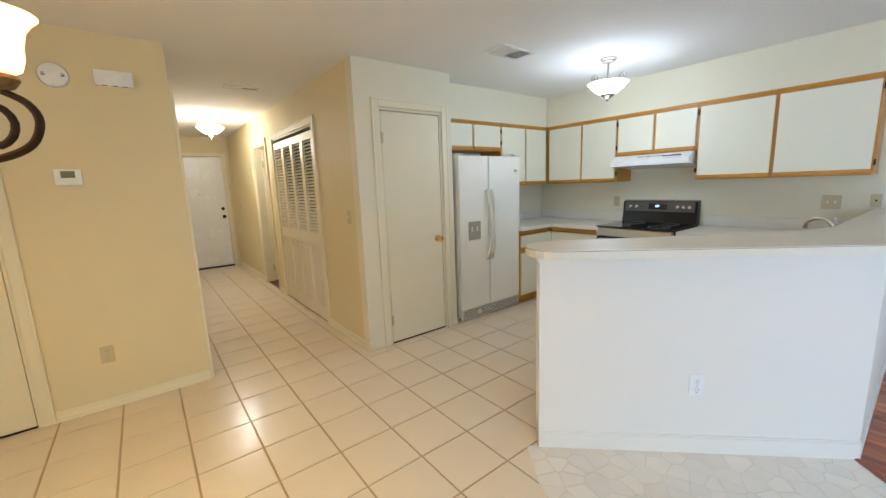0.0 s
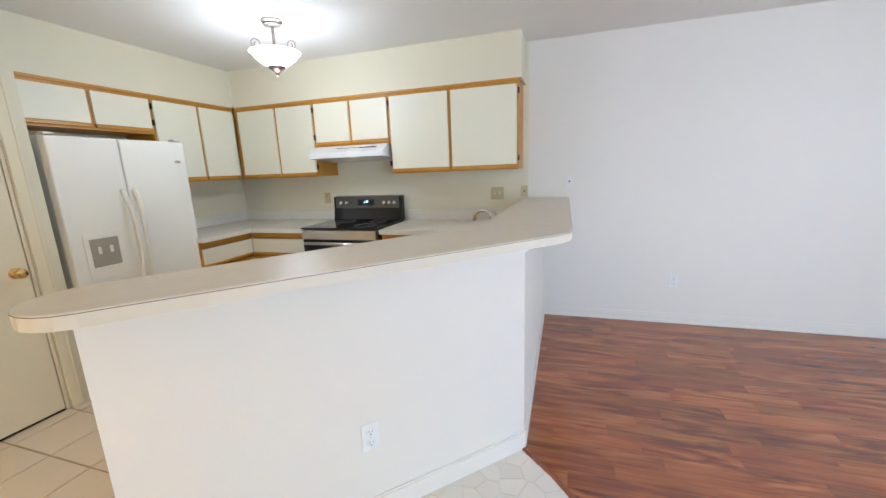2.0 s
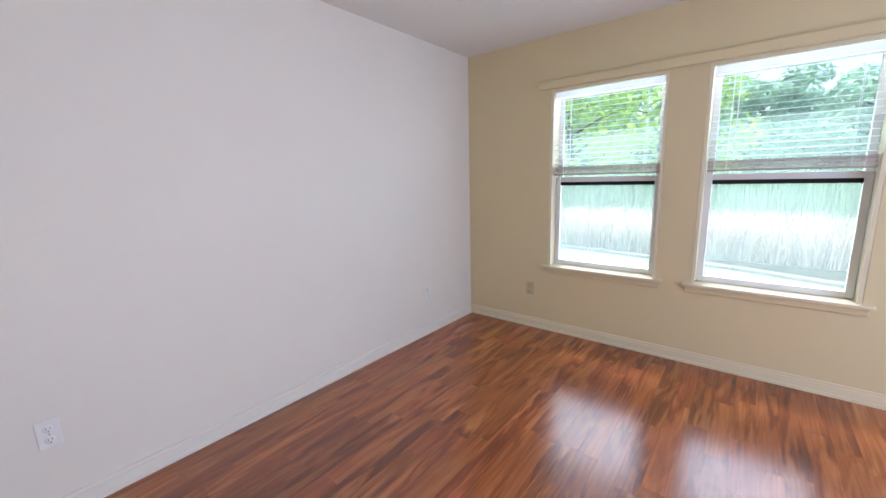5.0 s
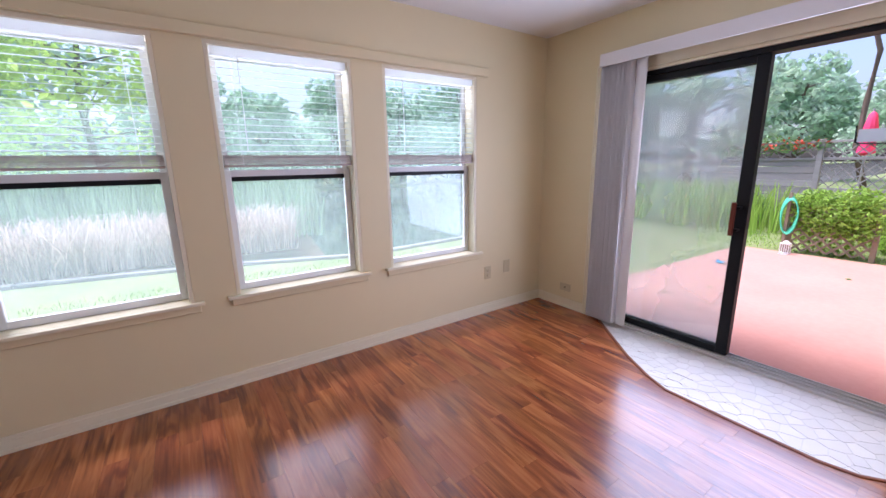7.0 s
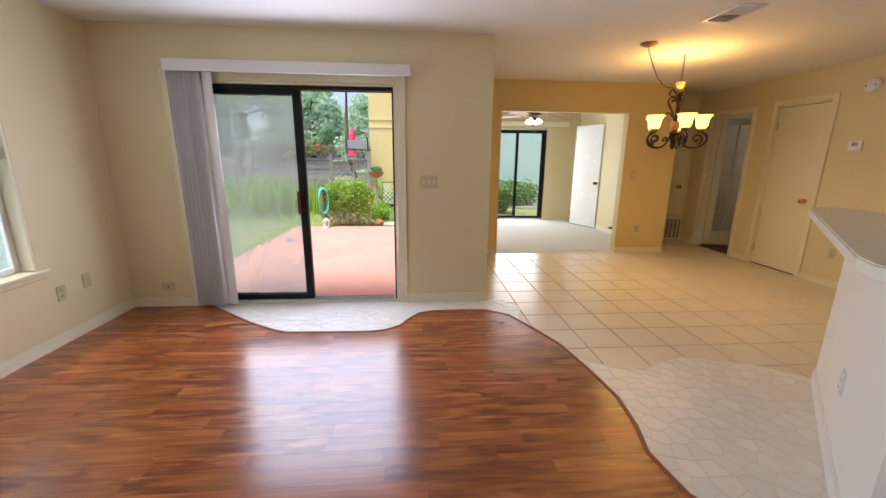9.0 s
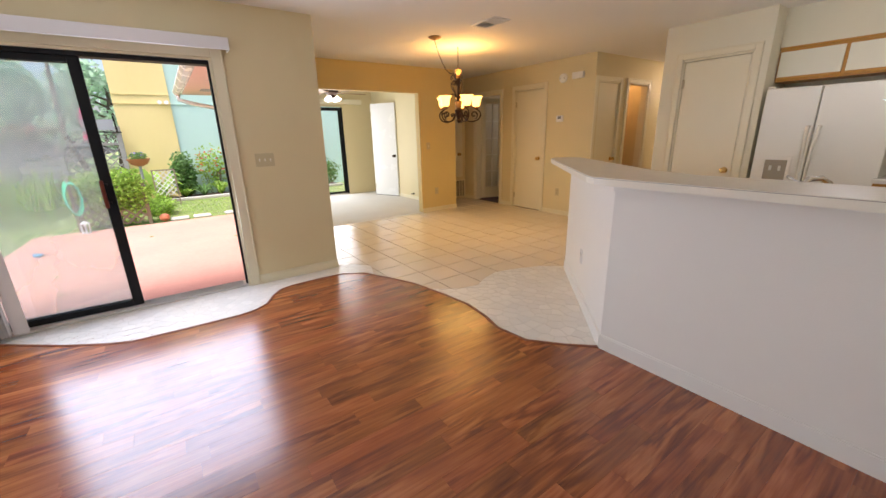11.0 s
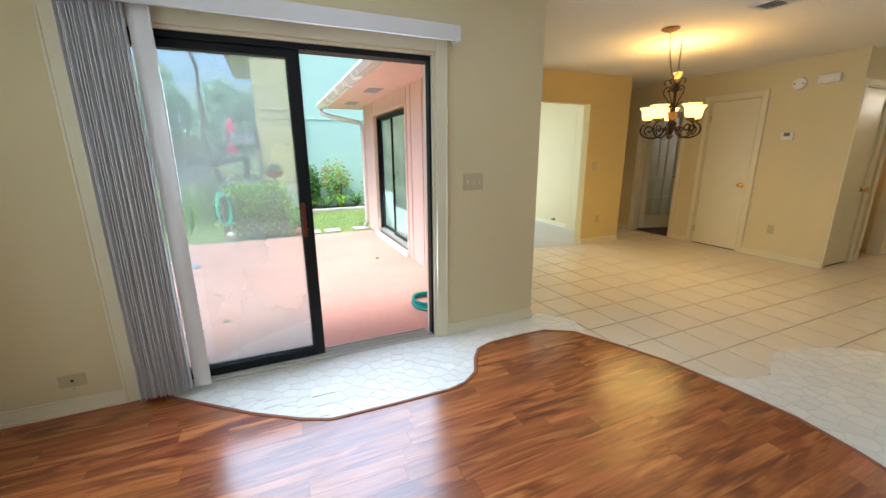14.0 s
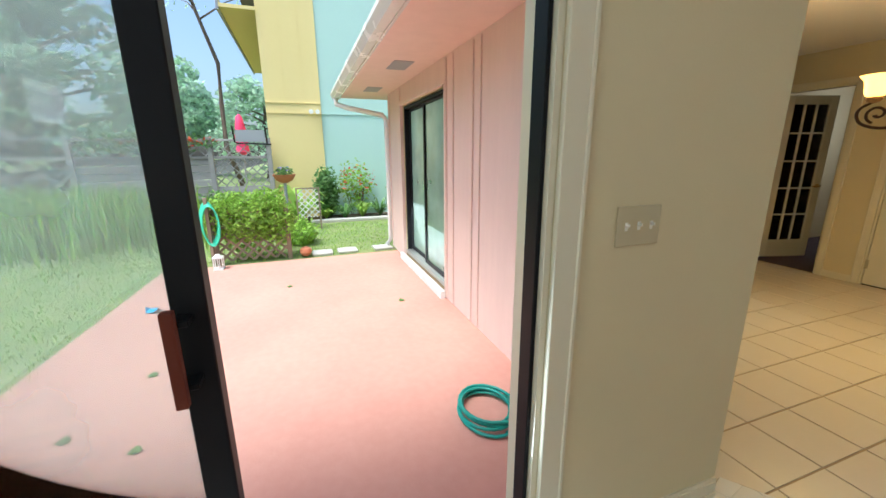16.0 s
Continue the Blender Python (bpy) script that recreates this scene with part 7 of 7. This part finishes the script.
def wood_mat():
    m = bpy.data.materials.new("plank")
    m.use_nodes = True
    n, L = m.node_tree.nodes, m.node_tree.links
    p = n["Principled BSDF"]
    tc, oi = n.new("ShaderNodeTexCoord"), n.new("ShaderNodeObjectInfo")
    off, add, mp = n.new("ShaderNodeMath"), n.new("ShaderNodeVectorMath"), n.new("ShaderNodeMapping")
    off.operation = "MULTIPLY"
    off.inputs[1].default_value = 37.0
    L.new(oi.outputs["Random"], off.inputs[0])
    L.new(tc.outputs["Object"], add.inputs[0]), L.new(off.outputs[0], add.inputs[1])
    mp.inputs["Scale"].default_value = (7, 1.0, 1)
    L.new(add.outputs[0], mp.inputs[0])
    warp = n.new("ShaderNodeTexNoise")
    warp.inputs["Scale"].default_value, warp.inputs["Detail"].default_value, warp.inputs["Distortion"].default_value = 1.3, 4, 0.6
    L.new(mp.outputs[0], warp.inputs[0])
    wv = n.new("ShaderNodeMath")
    wv.operation = "MULTIPLY"
    wv.inputs[1].default_value = 24.0
    sn = n.new("ShaderNodeMath")
    sn.operation = "SINE"
    L.new(warp.outputs[0], wv.inputs[0]), L.new(wv.outputs[0], sn.inputs[0])
    big = n.new("ShaderNodeTexNoise")
    mp3 = n.new("ShaderNodeMapping")
    mp3.inputs["Scale"].default_value = (5, 1.6, 1)
    L.new(add.outputs[0], mp3.inputs[0]), L.new(mp3.outputs[0], big.inputs[0])
    big.inputs["Scale"].default_value = 1.0
    gate, gm = n.new("ShaderNodeMapRange"), n.new("ShaderNodeMath")
    gate.inputs[1].default_value, gate.inputs[2].default_value, gate.inputs[3].default_value = 0.42, 0.62, 0.25
    gm.operation = "MULTIPLY"
    L.new(big.outputs[0], gate.inputs[0]), L.new(gate.outputs[0], gm.inputs[0]), L.new(sn.outputs[0], gm.inputs[1])
    fine = n.new("ShaderNodeTexNoise")
    mp2 = n.new("ShaderNodeMapping")
    mp2.inputs["Scale"].default_value = (85, 3.5, 1)
    L.new(add.outputs[0], mp2.inputs[0]), L.new(mp2.outputs[0], fine.inputs[0])
    fine.inputs["Scale"].default_value, fine.inputs["Detail"].default_value = 1.0, 4
    mix = n.new("ShaderNodeMath")
    mix.operation = "MULTIPLY_ADD"
    mix.inputs[1].default_value, mix.inputs[2].default_value = 0.15, 0.33
    L.new(gm.outputs[0], mix.inputs[0])
    ad = n.new("ShaderNodeMath")
    ad.operation = "MULTIPLY_ADD"
    ad.inputs[1].default_value = 0.36
    L.new(fine.outputs[0], ad.inputs[0]), L.new(mix.outputs[0], ad.inputs[2])
    cr = n.new("ShaderNodeValToRGB")
    e = cr.color_ramp.elements
    e[0].position, e[0].color = 0.27, (0.090, 0.020, 0.008, 1)
    e[1].position, e[1].color = 0.76, (0.52, 0.190, 0.052, 1)
    k = e.new(0.5)
    k.color = (0.305, 0.086, 0.022, 1)
    L.new(ad.outputs[0], cr.inputs[0])
    hs, r1, r2 = n.new("ShaderNodeHueSaturation"), n.new("ShaderNodeMapRange"), n.new("ShaderNodeMapRange")
    r1.inputs[3].default_value, r1.inputs[4].default_value = 0.82, 1.2
    L.new(oi.outputs["Random"], r1.inputs[0]), L.new(r1.outputs[0], hs.inputs["Value"])
    r2.inputs[3].default_value, r2.inputs[4].default_value = 0.494, 0.503
    fr = n.new("ShaderNodeMath")
    fr.operation = "FRACT"
    L.new(off.outputs[0], fr.inputs[0]), L.new(fr.outputs[0], r2.inputs[0]), L.new(r2.outputs[0], hs.inputs["Hue"])
    L.new(cr.outputs[0], hs.inputs["Color"]), L.new(hs.outputs[0], p.inputs["Base Color"])
    p.inputs["Roughness"].default_value = 0.215
    p.inputs["Specular IOR Level"].default_value = 1.0
    bp = n.new("ShaderNodeBump")
    bp.inputs["Strength"].default_value, bp.inputs["Distance"].default_value = 0.06, 0.001
    L.new(fine.outputs[0], bp.inputs["Height"]), L.new(bp.outputs[0], p.inputs["Normal"])
    M["plank"] = m


wood_mat()
mat("tile", (0.78, 0.685, 0.54), 0.22, var=0.35, scale=3.5, fine=0.12, tint=(0.72, 0.62, 0.47), bump=0.03, bscale=30)
mat("mosaic", (0.78, 0.75, 0.68), 0.30, var=0.2, scale=9, fine=0.1, tint=(0.66, 0.60, 0.50), rand=0.05)
mat("mosaic_grout", (0.735, 0.705, 0.63), 0.85, var=0.3, scale=9)
mat("reducer", (0.26, 0.085, 0.035), 0.35, var=0.4, scale=8)

# wooden strips
rng = random.Random(11)
fw = tagged(new("wood_floor"), "glossy reddish-brown laminate strip floor", kind="structure")
PW = 0.0978
cols = int(4.52 / PW) + 1
PLANKS = []
for c in range(cols):
    x1 = -c * PW
    x0 = x1 - PW
    y = -rng.uniform(0, 0.6)
    while y < 4.06:
        L_ = rng.choice((0.42, 0.55, 0.62, 0.78, 0.9, 1.05))
        poly = clip(WOODP, [(x0 + 0.0003, max(y + 0.0003, 0)), (x1 - 0.0003, max(y + 0.0003, 0)), (x1 - 0.0003, y + L_ - 0.0003), (x0 + 0.0003, y + L_ - 0.0003)])
        if poly and area2(poly) > 0.0006:
            PLANKS.append(poly)
        y += L_
PLANKS.sort(key=lambda p: (p[0][0] + 3.0) ** 2 * 0.5 + (p[0][1] - 2.2) ** 2)
for poly in PLANKS[:300]:
    piece("plank", cell_mesh(poly, -0.004, 0.0, "plank"), fw)
rest = bmesh.new()
for poly in PLANKS[300:]:
    prism(rest, poly, -0.004, 0.0)
if PLANKS[300:]:
    part("planks_far", rest, M["plank"], fw, kind="stuff")

# curved reducer strip along the edge of the wooden floor
bm = bmesh.new()
n = len(CURVE)
offs = []
for i, (x, y) in enumerate(CURVE):
    a, b = CURVE[max(i - 1, 0)], CURVE[min(i + 1, n - 1)]
    d = Vector((b[0] - a[0], b[1] - a[1])).normalized()
    offs.append(Vector((-d.y, d.x)))
rings = []
for (x, y), o in zip(CURVE, offs):
    rings.append([bm.verts.new((x + o.x * u, y + o.y * u, z)) for u, z in ((-0.003, -0.003), (-0.002, 0.004), (0.004, 0.007), (0.015, 0.006), (0.022, 0.001), (0.022, -0.008))])
for a, b in zip(rings, rings[1:]):
    for i in range(5):
        bm.faces.new((a[i], a[i + 1], b[i + 1], b[i]))
part("edge_strip", bm, M["reducer"], kind="structure", label="narrow reddish-brown floor edge strip")

# crazed marble mosaic
DOORM = [(XW - 0.049, SD[0] + 0.05), (-4.46, 0.72)] + CURVE[2:16] + [(-4.02, 3.50), (-4.30, 3.60), (-4.55, 3.42), (XW + 0.001, 3.30), (XW + 0.001, SD[1] + 0.01), (XW - 0.049, SD[1] - 0.02)]
BARM = [(-3.36, 3.735), (-3.15, 3.76), (-2.88, 3.79), (-2.64, 3.76), (-2.45, 3.71), (-2.20, 3.74), (-2.0, 3.9), (-1.855, 4.05), (-2.955, 5.125), (-3.0, 5.17), (-3.17, 4.95), (-3.25, 4.74), (-3.31, 4.50), (-3.25, 4.30), (-3.16, 4.14), (-3.20, 3.95)]


def inside(p, poly):
    c = False
    for i in range(len(poly)):
        (x0, y0), (x1, y1) = poly[i - 1], poly[i]
        if (y0 > p[1]) != (y1 > p[1]) and p[0] < (x1 - x0) * (p[1] - y0) / (y1 - y0) + x0:
            c = not c
    return c


def mosaic(name, region, pitch, seed):
    r = random.Random(seed)
    lo = [min(p[i] for p in region) for i in (0, 1)]
    hi = [max(p[i] for p in region) for i in (0, 1)]
    pts = []
    for _ in range(9000):
        q = (r.uniform(lo[0] - 0.05, hi[0] + 0.05), r.uniform(lo[1] - 0.05, hi[1] + 0.05))
        if all((q[0] - p[0]) ** 2 + (q[1] - p[1]) ** 2 > (pitch * (0.62 + 0.35 * ((k * 7) % 5) / 4)) ** 2 for k, p in enumerate(pts)):
            pts.append(q)
    top = tagged(new(name), "pale broken-marble mosaic floor", kind="structure")
    part("grout_bed", prism(bmesh.new(), region, -0.0115, -0.0022), M["mosaic_grout"], top)
    made = []
    for i, p in enumerate(pts):
        cell = [(p[0] - 0.2, p[1] - 0.2), (p[0] + 0.2, p[1] - 0.2), (p[0] + 0.2, p[1] + 0.2), (p[0] - 0.2, p[1] + 0.2)]
        for j, q in enumerate(pts):
            dx, dy = q[0] - p[0], q[1] - p[1]
            d = math.hypot(dx, dy)
            if i == j or d > 0.3:
                continue
            ux, uy = dx / d, dy / d
            mx, my = p[0] + ux * (d / 2 - 0.0028), p[1] + uy * (d / 2 - 0.0028)
            big = 1.0
            cell = clip(cell, [(mx - ux * big * 2 + uy * big, my - uy * big * 2 - ux * big), (mx + uy * big, my - ux * big), (mx - uy * big, my + ux * big), (mx - ux * big * 2 - uy * big, my - uy * big * 2 + ux * big)])
            if not cell:
                break
        if not cell:
            continue
        poly = clip(region, cell)
        if poly and area2(poly) > 0.0005:
            made.append(poly)
    for poly in made[:300]:
        piece("marble_piece", cell_mesh(poly, -0.004, -0.0005, "mosaic"), top)
    if made[300:]:
        bm = bmesh.new()
        for poly in made[300:]:
            prism(bm, poly, -0.004, -0.0005)
        part("marble_pieces_rest", bm, M["mosaic"], top, kind="stuff")


mosaic("mosaic_floor_1", DOORM, 0.082, 4)
mosaic("mosaic_floor_2", BARM, 0.092, 6)

# square tiles
TREG = [(-4.55, 3.42), (XW - 0.01, YD), (XD, YD), (XD, 6.363), (-7.23, 6.363), (-7.23, YN), (XH, YN), (XH, 12.2), (XP, 12.2), (XP, YP), (XPE, YP), (XPE, YK), (-0.01, YK), (-0.01, 4.18),
        (-1.80, 4.18), (-2.86, 5.21), (-2.955, 5.13), (-3.0, 5.17), (-3.17, 4.95), (-3.25, 4.74), (-3.31, 4.50), (-3.25, 4.30), (-3.16, 4.14), (-3.20, 3.95), (-3.36, 3.735), (-3.55, 3.69), (-3.80, 3.59), (-4.02, 3.50), (-4.30, 3.60)][::1]
ft = tagged(new("tile_floor"), "beige square ceramic tile floor with tan grout", kind="structure")
T, G = 0.315, 0.010
full = cell_mesh([(G / 2, G / 2), (T - G / 2, G / 2), (T - G / 2, T - G / 2), (G / 2, T - G / 2)], -0.008, 0.0, "tile", 0.0012)
X0, Y0 = -3.480, 5.155
TL = []
for i in range(-12, 12):
    for j in range(-7, 24):
        x, y = X0 + i * T, Y0 + j * T
        sq = [(x + G / 2, y + G / 2), (x + T - G / 2, y + G / 2), (x + T - G / 2, y + T - G / 2), (x + G / 2, y + T - G / 2)]
        poly = clip(TREG, sq)
        if not poly or area2(poly) < 0.002:
            continue
        TL.append(((x + 3.6) ** 2 + (y - 5.6) ** 2 + (9 if x > -1.9 else 0), x, y, poly))
TL.sort(key=lambda q: q[0])
bm = bmesh.new()
for k, (_, x, y, poly) in enumerate(TL):
    whole = abs(area2(poly) / 2 - (T - G) ** 2) < 1e-5
    if k < 300:
        if whole:
            piece("tile", full, ft, (x, y, 0))
        else:
            piece("tile", cell_mesh(poly, -0.008, 0.0, "tile"), ft)
    else:
        prism(bm, poly, -0.008, 0.0)
part("tiles_far", bm, M["tile"], ft, kind="stuff")

part("carpet", B(SRW - 0.119, XD - 0.119, YD - 0.1, SRN, -0.0115, 0.002), M["carpet"], kind="structure", label="pale cut-pile carpet")
part("carpet_edge", B(XD - 0.118, XD - 0.0, 3.807, 5.609, -0.0115, 0.001), M["carpet"], kind="structure")
